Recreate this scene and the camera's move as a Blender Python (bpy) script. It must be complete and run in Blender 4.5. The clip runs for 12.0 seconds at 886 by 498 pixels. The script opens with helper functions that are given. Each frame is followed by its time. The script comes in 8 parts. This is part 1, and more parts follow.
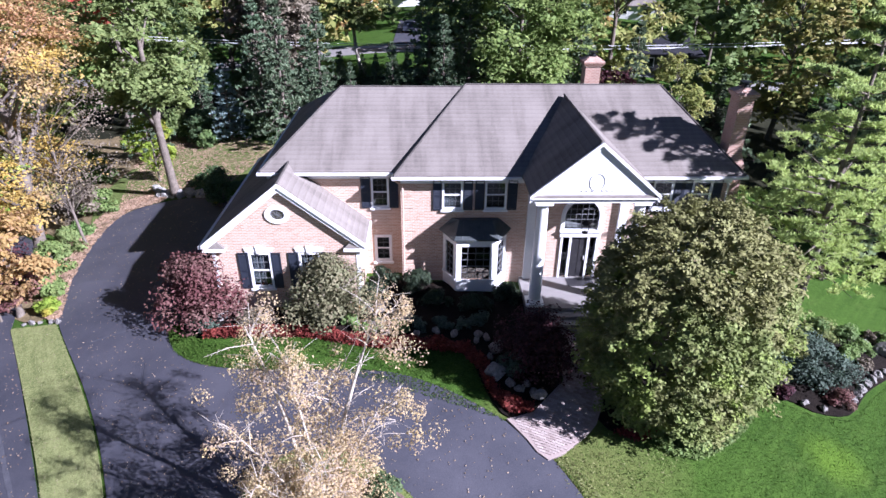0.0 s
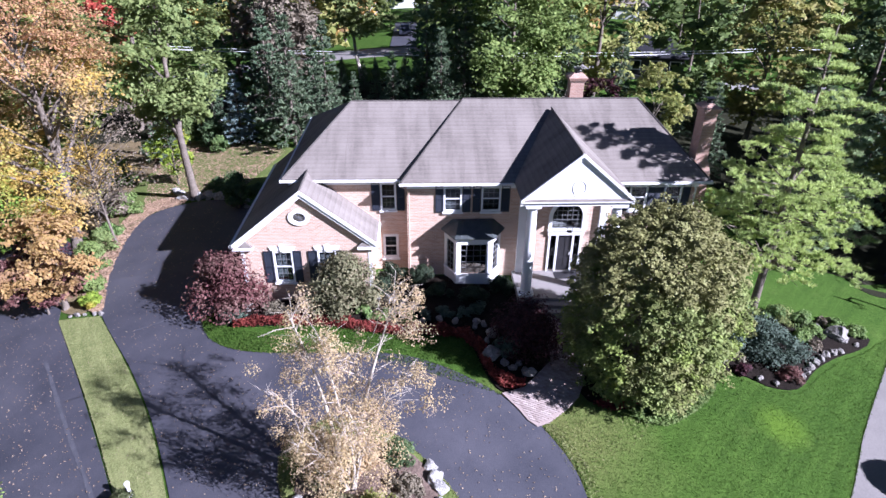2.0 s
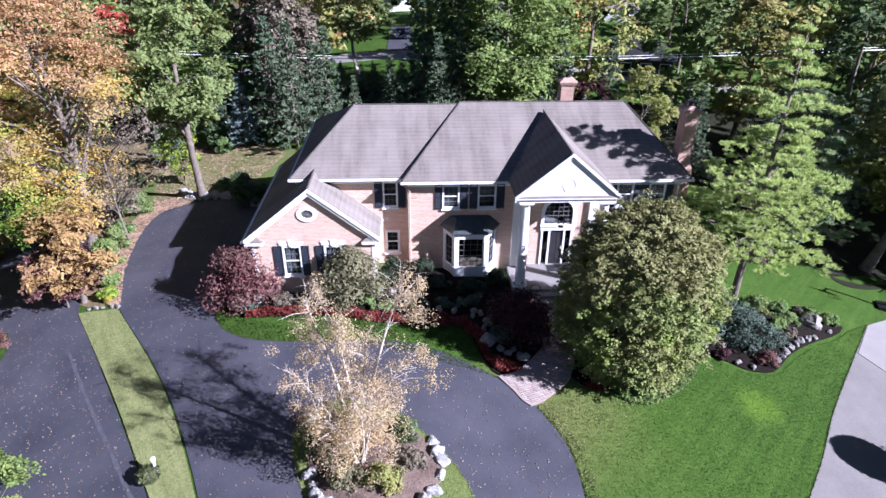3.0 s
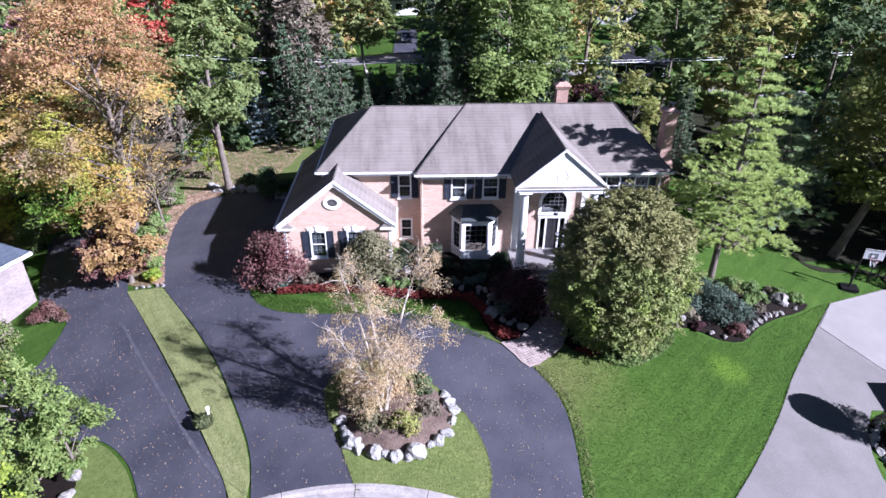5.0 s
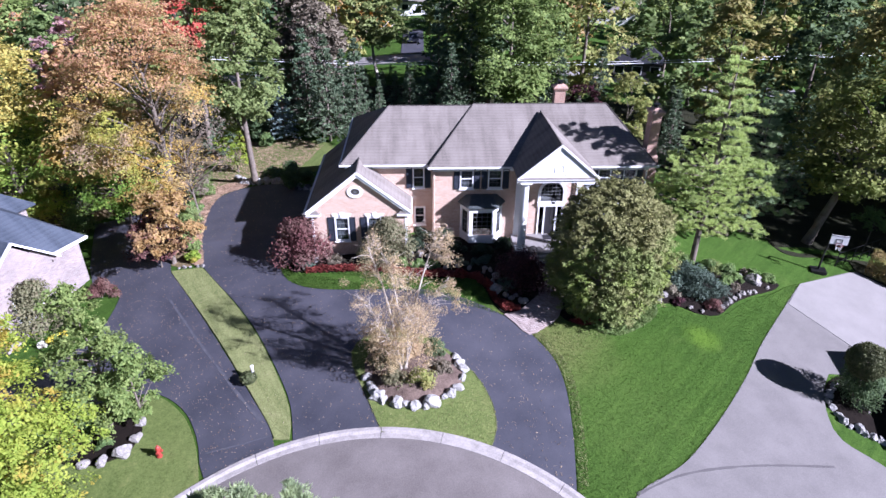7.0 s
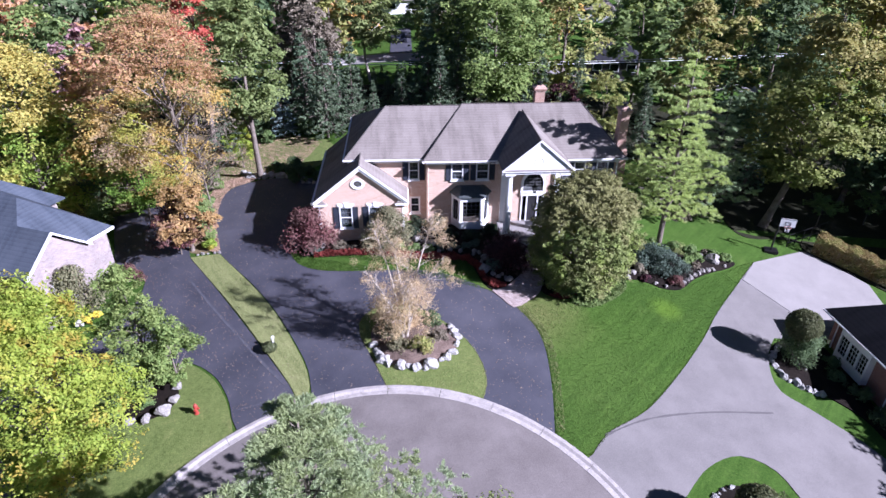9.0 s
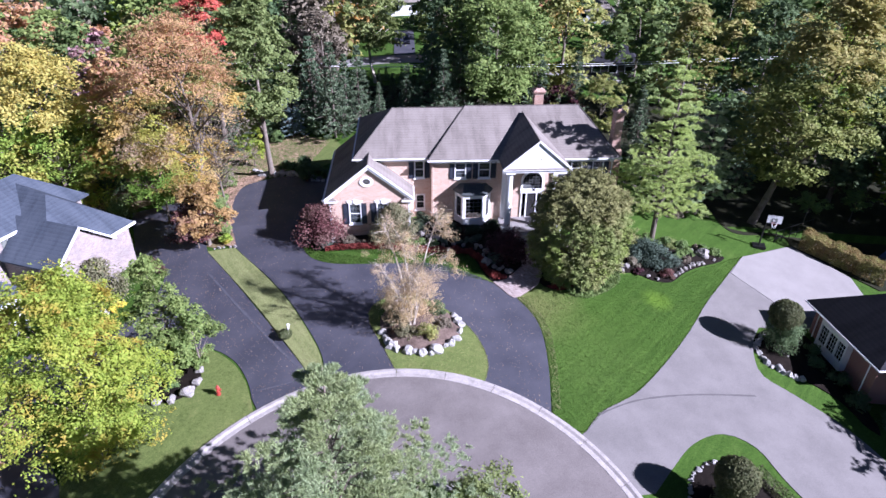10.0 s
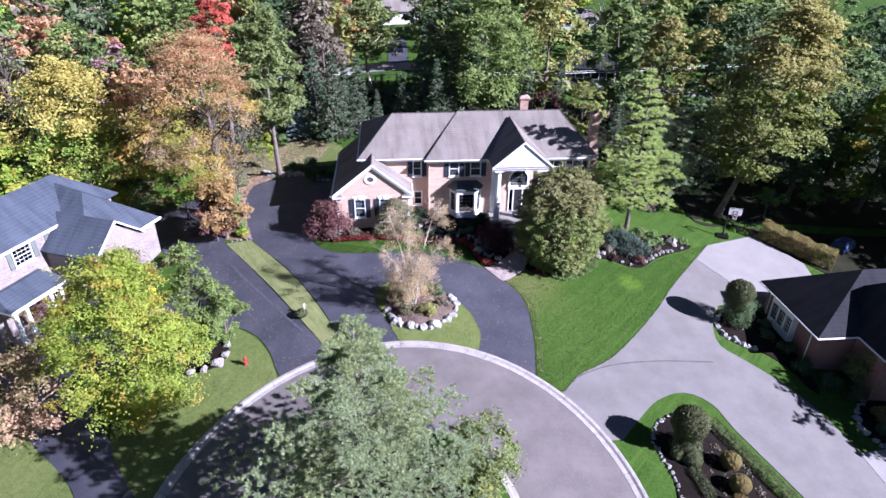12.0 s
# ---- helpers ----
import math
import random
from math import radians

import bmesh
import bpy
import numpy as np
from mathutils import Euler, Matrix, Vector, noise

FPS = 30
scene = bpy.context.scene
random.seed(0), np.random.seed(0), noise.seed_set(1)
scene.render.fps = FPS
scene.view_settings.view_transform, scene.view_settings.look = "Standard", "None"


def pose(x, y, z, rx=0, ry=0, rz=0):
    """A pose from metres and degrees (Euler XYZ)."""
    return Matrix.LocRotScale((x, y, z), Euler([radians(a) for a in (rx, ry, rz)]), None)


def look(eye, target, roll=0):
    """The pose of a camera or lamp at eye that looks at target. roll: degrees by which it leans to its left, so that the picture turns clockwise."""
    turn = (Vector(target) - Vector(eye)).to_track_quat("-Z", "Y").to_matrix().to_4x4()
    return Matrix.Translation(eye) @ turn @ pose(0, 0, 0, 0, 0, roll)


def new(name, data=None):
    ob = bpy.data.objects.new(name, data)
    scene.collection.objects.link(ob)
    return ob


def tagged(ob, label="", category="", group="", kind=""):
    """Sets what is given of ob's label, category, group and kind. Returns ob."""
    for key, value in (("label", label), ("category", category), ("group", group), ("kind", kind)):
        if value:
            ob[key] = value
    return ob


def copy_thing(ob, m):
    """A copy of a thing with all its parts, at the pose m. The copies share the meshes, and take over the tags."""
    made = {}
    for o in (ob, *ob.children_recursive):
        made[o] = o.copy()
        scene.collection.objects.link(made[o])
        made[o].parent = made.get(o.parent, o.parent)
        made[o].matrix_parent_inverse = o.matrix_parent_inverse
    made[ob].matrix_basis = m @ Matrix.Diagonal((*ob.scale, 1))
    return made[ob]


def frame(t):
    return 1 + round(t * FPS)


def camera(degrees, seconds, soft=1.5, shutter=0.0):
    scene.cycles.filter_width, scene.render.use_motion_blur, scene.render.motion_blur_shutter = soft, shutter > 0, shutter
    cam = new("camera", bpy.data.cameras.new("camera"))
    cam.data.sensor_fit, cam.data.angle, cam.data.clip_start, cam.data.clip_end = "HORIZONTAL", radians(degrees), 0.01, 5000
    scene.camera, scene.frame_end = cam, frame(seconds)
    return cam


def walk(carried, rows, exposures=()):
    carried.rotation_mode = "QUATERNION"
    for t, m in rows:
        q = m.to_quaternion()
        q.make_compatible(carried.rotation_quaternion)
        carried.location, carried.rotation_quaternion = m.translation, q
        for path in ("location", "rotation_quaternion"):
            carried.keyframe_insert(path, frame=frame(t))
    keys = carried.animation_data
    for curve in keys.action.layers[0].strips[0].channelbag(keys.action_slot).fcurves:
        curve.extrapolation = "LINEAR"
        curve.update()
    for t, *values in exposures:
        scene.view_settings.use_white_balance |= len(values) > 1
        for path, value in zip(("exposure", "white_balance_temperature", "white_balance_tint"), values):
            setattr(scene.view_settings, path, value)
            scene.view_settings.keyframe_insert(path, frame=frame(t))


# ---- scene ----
cam = camera(72.0, 12.0)
# seconds, eye, yaw, pitch, roll
PATH = [
    (0.0, 1.072, -24.166, 15.001, -1.82, -28.41, 0.57),
    (0.5, 0.973, -24.792, 15.542, -1.76, -28.77, 0.56),
    (1.0, 0.859, -25.498, 16.006, -1.94, -28.93, 0.55),
    (1.5, 0.732, -26.274, 16.409, -2.26, -28.98, 0.54),
    (2.0, 0.595, -27.108, 16.767, -2.49, -28.91, 0.53),
    (2.5, 0.448, -27.991, 17.091, -2.81, -28.84, 0.53),
    (4.5, -0.201, -31.858, 18.268, -3.27, -28.80, 0.52),
    (5.0, -0.374, -32.879, 18.573, -2.99, -28.78, 0.52),
    (5.5, -0.550, -33.913, 18.895, -2.83, -28.80, 0.53),
    (6.0, -0.728, -34.958, 19.237, -2.64, -28.89, 0.53),
    (6.5, -0.908, -36.013, 19.601, -2.66, -29.01, 0.54),
    (7.0, -1.090, -37.077, 19.988, -2.78, -29.10, 0.55),
    (9.0, -1.842, -41.463, 21.730, -4.26, -29.65, 0.60),
    (9.5, -2.039, -42.609, 22.195, -4.25, -29.71, 0.62),
    (10.0, -2.242, -43.785, 22.658, -4.17, -29.74, 0.64),
    (10.5, -2.451, -44.999, 23.112, -4.28, -29.72, 0.66),
    (11.0, -2.669, -46.259, 23.546, -4.61, -29.67, 0.68),
    (11.5, -2.896, -47.574, 23.948, -4.90, -29.57, 0.70),
    (12.0, -3.135, -48.954, 24.305, -5.24, -29.34, 0.72),
]
walk(cam, [(t, pose(x, y, z, 90 + pitch, 0, yaw) @ pose(0, 0, 0, 0, 0, roll)) for t, x, y, z, yaw, pitch, roll in PATH], [(0.0, 1.58, 5420, 28), (5.5, 1.51, 5360, 28), (9.0, 1.48, 5360, 31), (12.0, 1.57, 5350, 31)])

# ---- light ----
SUN_AZ, SUN_EL = 28.0, 32.2
world = bpy.data.worlds.new("sky")
scene.world = world
world.use_nodes = True
wn = world.node_tree.nodes
sky = wn.new("ShaderNodeTexSky")
sky.sky_type, sky.sun_disc = "NISHITA", False
sky.sun_elevation = radians(SUN_EL)
sky.sun_rotation = radians(90 + SUN_AZ)
sky.dust_density, sky.ozone_density = 0.3, 4.0
wn["Background"].inputs["Strength"].default_value = 0.017
world.node_tree.links.new(sky.outputs[0], wn["Background"].inputs["Color"])
sun_data = bpy.data.lights.new("sun", "SUN")
sun_data.energy, sun_data.angle, sun_data.color = 5.0, radians(0.53), (1.0, 0.97, 0.93)
sun = new("sun", sun_data)
to_sun = Vector((math.cos(radians(SUN_AZ)) * math.cos(radians(SUN_EL)), -math.sin(radians(SUN_AZ)) * math.cos(radians(SUN_EL)), math.sin(radians(SUN_EL))))
sun.matrix_world = look(to_sun * 80, (0, 0, 0))

# ---- materials ----
LEAF_GAIN = 2.15


def nodes_of(name):
    m = bpy.data.materials.new(name)
    m.use_nodes = True
    nt = m.node_tree
    return m, nt, nt.nodes["Principled BSDF"]


def add(nt, kind, **values):
    n = nt.nodes.new(kind)
    for k, v in values.items():
        n.inputs[k.replace("_", " ")].default_value = v
    return n


def ramp(nt, source, stops):
    r = nt.nodes.new("ShaderNodeValToRGB")
    while len(r.color_ramp.elements) < len(stops):
        r.color_ramp.elements.new(0.5)
    for e, (p, c) in zip(r.color_ramp.elements, stops):
        e.position, e.color = p, (*c, 1)
    nt.links.new(source, r.inputs[0])
    return r.outputs[0]


def blend(nt, fac, a, b, kind="MIX"):
    m = nt.nodes.new("ShaderNodeMix")
    m.data_type, m.blend_type = "RGBA", kind
    for slot, v in ((0, fac), (6, a), (7, b)):
        if isinstance(v, (int, float)):
            m.inputs[slot].default_value = v
        elif isinstance(v, tuple):
            m.inputs[slot].default_value = (*v, 1)
        else:
            nt.links.new(v, m.inputs[slot])
    return m.outputs[2]


def noisy(nt, scale, detail=4.0, coord="Object", rough=0.6, stretch=None):
    tc = nt.nodes.new("ShaderNodeTexCoord")
    out = tc.outputs[coord]
    if stretch:
        mp = nt.nodes.new("ShaderNodeMapping")
        mp.inputs["Scale"].default_value = stretch
        nt.links.new(out, mp.inputs[0])
        out = mp.outputs[0]
    n = add(nt, "ShaderNodeTexNoise", Scale=scale, Detail=detail, Roughness=rough)
    nt.links.new(out, n.inputs["Vector"])
    return n.outputs["Fac"]


def bumped(nt, bsdf, height, strength=0.4, distance=0.02):
    b = add(nt, "ShaderNodeBump", Strength=strength, Distance=distance)
    nt.links.new(height, b.inputs["Height"])
    nt.links.new(b.outputs[0], bsdf.inputs["Normal"])


def worn(name, dark, light, scale=3.0, fine=40.0, roughness=0.8, metallic=0.0, bump=0.3, distance=0.01, coord="Object"):
    m, nt, b = nodes_of(name)
    big, small = noisy(nt, scale, 5, coord), noisy(nt, fine, 3, coord)
    c = ramp(nt, big, [(0.3, dark), (0.7, light)])
    c = blend(nt, 0.35, c, ramp(nt, small, [(0.3, tuple(v * 0.75 for v in dark)), (0.75, tuple(min(1, v * 1.15) for v in light))]))
    nt.links.new(c, b.inputs["Base Color"])
    b.inputs["Roughness"].default_value, b.inputs["Metallic"].default_value = roughness, metallic
    b.inputs["Specular IOR Level"].default_value = 0.15 if roughness > 0.86 else 0.5
    bumped(nt, b, small, bump, distance)
    return m


def brick_material(name, c1, c2, mortar, stain=0.25):
    m, nt, b = nodes_of(name)
    tc = nt.nodes.new("ShaderNodeTexCoord")
    t = nt.nodes.new("ShaderNodeTexBrick")
    t.offset, t.squash = 0.5, 1.0
    for k, v in (("Scale", 1.0), ("Mortar Size", 0.011), ("Mortar Smooth", 0.1), ("Bias", 0.0), ("Brick Width", 0.215), ("Row Height", 0.075)):
        t.inputs[k].default_value = v
    t.inputs["Color1"].default_value, t.inputs["Color2"].default_value, t.inputs["Mortar"].default_value = (*c1, 1), (*c2, 1), (*mortar, 1)
    nt.links.new(tc.outputs["UV"], t.inputs["Vector"])
    c = blend(nt, stain, t.outputs["Color"], ramp(nt, noisy(nt, 1.3, 6), [(0.3, tuple(v * 0.6 for v in c1)), (0.7, tuple(min(1, v * 1.25) for v in c2))]))
    nt.links.new(c, b.inputs["Base Color"])
    b.inputs["Roughness"].default_value = 0.88
    bumped(nt, b, t.outputs["Fac"], -0.5, 0.008)
    return m


def shingle_material(name, dark, mid, light):
    m, nt, b = nodes_of(name)
    tc = nt.nodes.new("ShaderNodeTexCoord")
    t = nt.nodes.new("ShaderNodeTexBrick")
    t.offset = 0.5
    for k, v in (("Scale", 1.0), ("Mortar Size", 0.008), ("Mortar Smooth", 0.5), ("Bias", 0.0), ("Brick Width", 1.0), ("Row Height", 0.15)):
        t.inputs[k].default_value = v
    t.inputs["Color1"].default_value, t.inputs["Color2"].default_value, t.inputs["Mortar"].default_value = (*mid, 1), (*light, 1), (*dark, 1)
    nt.links.new(tc.outputs["UV"], t.inputs["Vector"])
    streak = noisy(nt, 1.0, 6, "UV", 0.65, (1.1, 0.13, 1.0))
    c = blend(nt, 0.72, t.outputs["Color"], ramp(nt, streak, [(0.37, tuple(v * 0.8 for v in dark)), (0.47, mid), (0.56, light)]))
    c = blend(nt, 0.35, c, ramp(nt, noisy(nt, 0.35, 4), [(0.36, tuple(v * 0.8 for v in dark)), (0.5, mid), (0.64, light)]))
    rows = nt.nodes.new("ShaderNodeTexWave")
    rows.bands_direction, rows.wave_profile = "Y", "SAW"
    for k, v in (("Scale", 1.08), ("Distortion", 0.3), ("Detail", 2.0), ("Detail Scale", 3.0)):
        rows.inputs[k].default_value = v
    nt.links.new(tc.outputs["UV"], rows.inputs["Vector"])
    c = blend(nt, 0.26, c, ramp(nt, rows.outputs["Fac"], [(0.0, dark), (0.35, mid), (1.0, light)]))
    c = blend(nt, 0.3, c, ramp(nt, noisy(nt, 60, 2), [(0.3, tuple(v * 0.6 for v in dark)), (0.7, light)]))
    nt.links.new(c, b.inputs["Base Color"])
    b.inputs["Roughness"].default_value = 0.92
    b.inputs["Specular IOR Level"].default_value = 0.15
    bumped(nt, b, t.outputs["Fac"], -0.6, 0.015)
    return m


def paver_material(name, dark, light):
    m, nt, b = nodes_of(name)
    info = nt.nodes.new("ShaderNodeObjectInfo")
    geo = nt.nodes.new("ShaderNodeNewGeometry")
    each = nt.nodes.new("ShaderNodeMath")
    each.operation = "FRACT"
    total = nt.nodes.new("ShaderNodeMath")
    nt.links.new(info.outputs["Random"], total.inputs[0])
    nt.links.new(geo.outputs["Random Per Island"], total.inputs[1])
    nt.links.new(total.outputs[0], each.inputs[0])
    c = ramp(nt, each.outputs[0], [(0.0, dark), (0.5, tuple((p + q) / 2 for p, q in zip(dark, light))), (1.0, light)])
    fine = noisy(nt, 30, 3)
    c = blend(nt, 0.3, c, ramp(nt, fine, [(0.3, tuple(v * 0.6 for v in dark)), (0.7, light)]))
    nt.links.new(c, b.inputs["Base Color"])
    b.inputs["Roughness"].default_value = 0.9
    bumped(nt, b, fine, 0.4, 0.01)
    return m


def leaf_material(name, tones, patch=0.35, glow=0.42, patch_tones=None, third=None, top=None):
    """Leaves whose colour changes from leaf to leaf and from bough to bough."""
    m, nt, b = nodes_of(name)
    geo = nt.nodes.new("ShaderNodeNewGeometry")
    info = nt.nodes.new("ShaderNodeObjectInfo")
    each = geo.outputs["Random Per Island"]

    def scale_of(group):
        pale = []
        for q in group:
            g = sum(q) / 3
            pale.append(tuple(min(0.8, LEAF_GAIN * (v * 0.95 + g * 0.05)) for v in q))
        return ramp(nt, each, [(i / max(1, len(pale) - 1), t) for i, t in enumerate(pale)])

    c = scale_of(tones)
    c = blend(nt, ramp(nt, noisy(nt, patch, 3), [(0.44, (0, 0, 0)), (0.58, (1, 1, 1))]), c, scale_of(patch_tones or [tuple(v * 0.72 for v in q) for q in tones]))
    if third:
        c = blend(nt, ramp(nt, noisy(nt, patch * 1.3, 2, stretch=(1, 1, 0.7)), [(0.54, (0, 0, 0)), (0.63, (1, 1, 1))]), c, scale_of(third))
    if top:
        tc = nt.nodes.new("ShaderNodeTexCoord")
        sep = nt.nodes.new("ShaderNodeSeparateXYZ")
        nt.links.new(tc.outputs["Generated"], sep.inputs[0])
        mixed = nt.nodes.new("ShaderNodeMath")
        mixed.operation = "MULTIPLY_ADD"
        mixed.inputs[1].default_value = 0.7
        nt.links.new(noisy(nt, patch, 3), mixed.inputs[0])
        nt.links.new(sep.outputs["Z"], mixed.inputs[2])
        c = blend(nt, ramp(nt, mixed.outputs[0], [(0.92, (0, 0, 0)), (1.1, (1, 1, 1))]), c, scale_of(top))
    hsv = nt.nodes.new("ShaderNodeHueSaturation")
    mr = nt.nodes.new("ShaderNodeMapRange")
    mr.inputs["To Min"].default_value, mr.inputs["To Max"].default_value = 0.485, 0.515
    nt.links.new(info.outputs["Random"], mr.inputs["Value"])
    nt.links.new(mr.outputs[0], hsv.inputs["Hue"])
    nt.links.new(c, hsv.inputs["Color"])
    b.inputs["Roughness"].default_value = 0.65
    b.inputs["Specular IOR Level"].default_value = 0.2
    nt.links.new(hsv.outputs[0], b.inputs["Base Color"])
    tr = nt.nodes.new("ShaderNodeBsdfTranslucent")
    nt.links.new(hsv.outputs[0], tr.inputs["Color"])
    mix = nt.nodes.new("ShaderNodeMixShader")
    mix.inputs[0].default_value = glow
    nt.links.new(b.outputs[0], mix.inputs[1])
    nt.links.new(tr.outputs[0], mix.inputs[2])
    nt.links.new(mix.outputs[0], nt.nodes["Material Output"].inputs[0])
    return m


def glass_material(name, tint):
    m, nt, b = nodes_of(name)
    clear = nt.nodes.new("ShaderNodeBsdfTransparent")
    clear.inputs[0].default_value = (*tint, 1)
    gloss = nt.nodes.new("ShaderNodeBsdfGlossy")
    gloss.inputs["Roughness"].default_value = 0.03
    fres = nt.nodes.new("ShaderNodeFresnel")
    fres.inputs[0].default_value = 1.6
    mix = nt.nodes.new("ShaderNodeMixShader")
    for a, q in ((fres.outputs[0], 0), (clear.outputs[0], 1), (gloss.outputs[0], 2)):
        nt.links.new(a, mix.inputs[q])
    nt.links.new(mix.outputs[0], nt.nodes["Material Output"].inputs[0])
    return m


def grass_material(name, dark, mid, light, dry, turn=45.0, mow=0.5, dryness=0.5, worn_spots=()):
    """Mown grass: broad patches, mower tracks along one direction, dry spots and a fine nap."""
    m, nt, b = nodes_of(name)
    c = ramp(nt, noisy(nt, 0.28, 5, rough=0.65), [(0.36, dark), (0.5, mid), (0.64, light)])
    wide = noisy(nt, 2.2, 6, rough=0.8)
    c = blend(nt, 0.5, c, ramp(nt, wide, [(0.34, tuple(v * 0.55 for v in dark)), (0.5, mid), (0.66, tuple(v * 1.25 for v in light))]))
    stripe = nt.nodes.new("ShaderNodeTexWave")
    stripe.bands_direction = "Y"
    for k, v in (("Scale", 0.27), ("Distortion", 5.0), ("Detail", 3.0), ("Detail Scale", 0.4)):
        stripe.inputs[k].default_value = v
    mp = nt.nodes.new("ShaderNodeMapping")
    mp.inputs["Rotation"].default_value = (0, 0, radians(-turn))
    tc = nt.nodes.new("ShaderNodeTexCoord")
    nt.links.new(tc.outputs["Object"], mp.inputs[0])
    nt.links.new(mp.outputs[0], stripe.inputs["Vector"])
    streak = add(nt, "ShaderNodeTexNoise", Scale=1.0, Detail=5.0, Roughness=0.7)
    thin = nt.nodes.new("ShaderNodeMapping")
    thin.inputs["Scale"].default_value = (0.22, 3.2, 1.0)
    nt.links.new(mp.outputs[0], thin.inputs[0])
    nt.links.new(thin.outputs[0], streak.inputs["Vector"])
    tracks = blend(nt, 0.72, ramp(nt, stripe.outputs["Fac"], [(0.15, tuple(v * 0.8 for v in dark)), (0.85, tuple(v * 1.1 for v in light))]), ramp(nt, streak.outputs["Fac"], [(0.36, tuple(v * 0.5 for v in dark)), (0.5, mid), (0.64, tuple(v * 1.2 for v in light))]))
    where = ramp(nt, noisy(nt, 0.16, 3), [(0.4, (mow * 0.35,) * 3), (0.6, (mow,) * 3)])
    c = blend(nt, where, c, tracks)
    c = blend(nt, ramp(nt, noisy(nt, 0.55, 7, rough=0.75), [(0.56, (0, 0, 0)), (0.72, (dryness,) * 3)]), c, dry)
    for x, y, r, tone, amount in worn_spots:
        place = nt.nodes.new("ShaderNodeMapping")
        place.inputs["Location"].default_value = (-x / r, -y / r, 0)
        place.inputs["Scale"].default_value = (1 / r, 1 / r, 0)
        nt.links.new(tc.outputs["Object"], place.inputs[0])
        ball = nt.nodes.new("ShaderNodeTexGradient")
        ball.gradient_type = "SPHERICAL"
        nt.links.new(place.outputs[0], ball.inputs["Vector"])
        both = nt.nodes.new("ShaderNodeMath")
        both.operation = "MULTIPLY"
        nt.links.new(ball.outputs["Fac"], both.inputs[0])
        nt.links.new(noisy(nt, 0.9, 6, rough=0.75), both.inputs[1])
        c = blend(nt, ramp(nt, both.outputs[0], [(0.08, (0, 0, 0)), (0.42, (amount,) * 3)]), c, tone)
    tuft = noisy(nt, 7.0, 4, rough=0.8)
    c = blend(nt, 0.3, c, ramp(nt, tuft, [(0.36, tuple(v * 0.5 for v in dark)), (0.5, mid), (0.66, tuple(v * 1.4 for v in light))]))
    fine = noisy(nt, 14, 5, rough=0.85)
    c = blend(nt, 0.25, c, ramp(nt, fine, [(0.3, tuple(v * 0.4 for v in dark)), (0.72, tuple(v * 1.4 for v in light))]))
    nt.links.new(c, b.inputs["Base Color"])
    b.inputs["Roughness"].default_value = 0.9
    b.inputs["Specular IOR Level"].default_value = 0.1
    bumped(nt, b, fine, 0.7, 0.04)
    return m


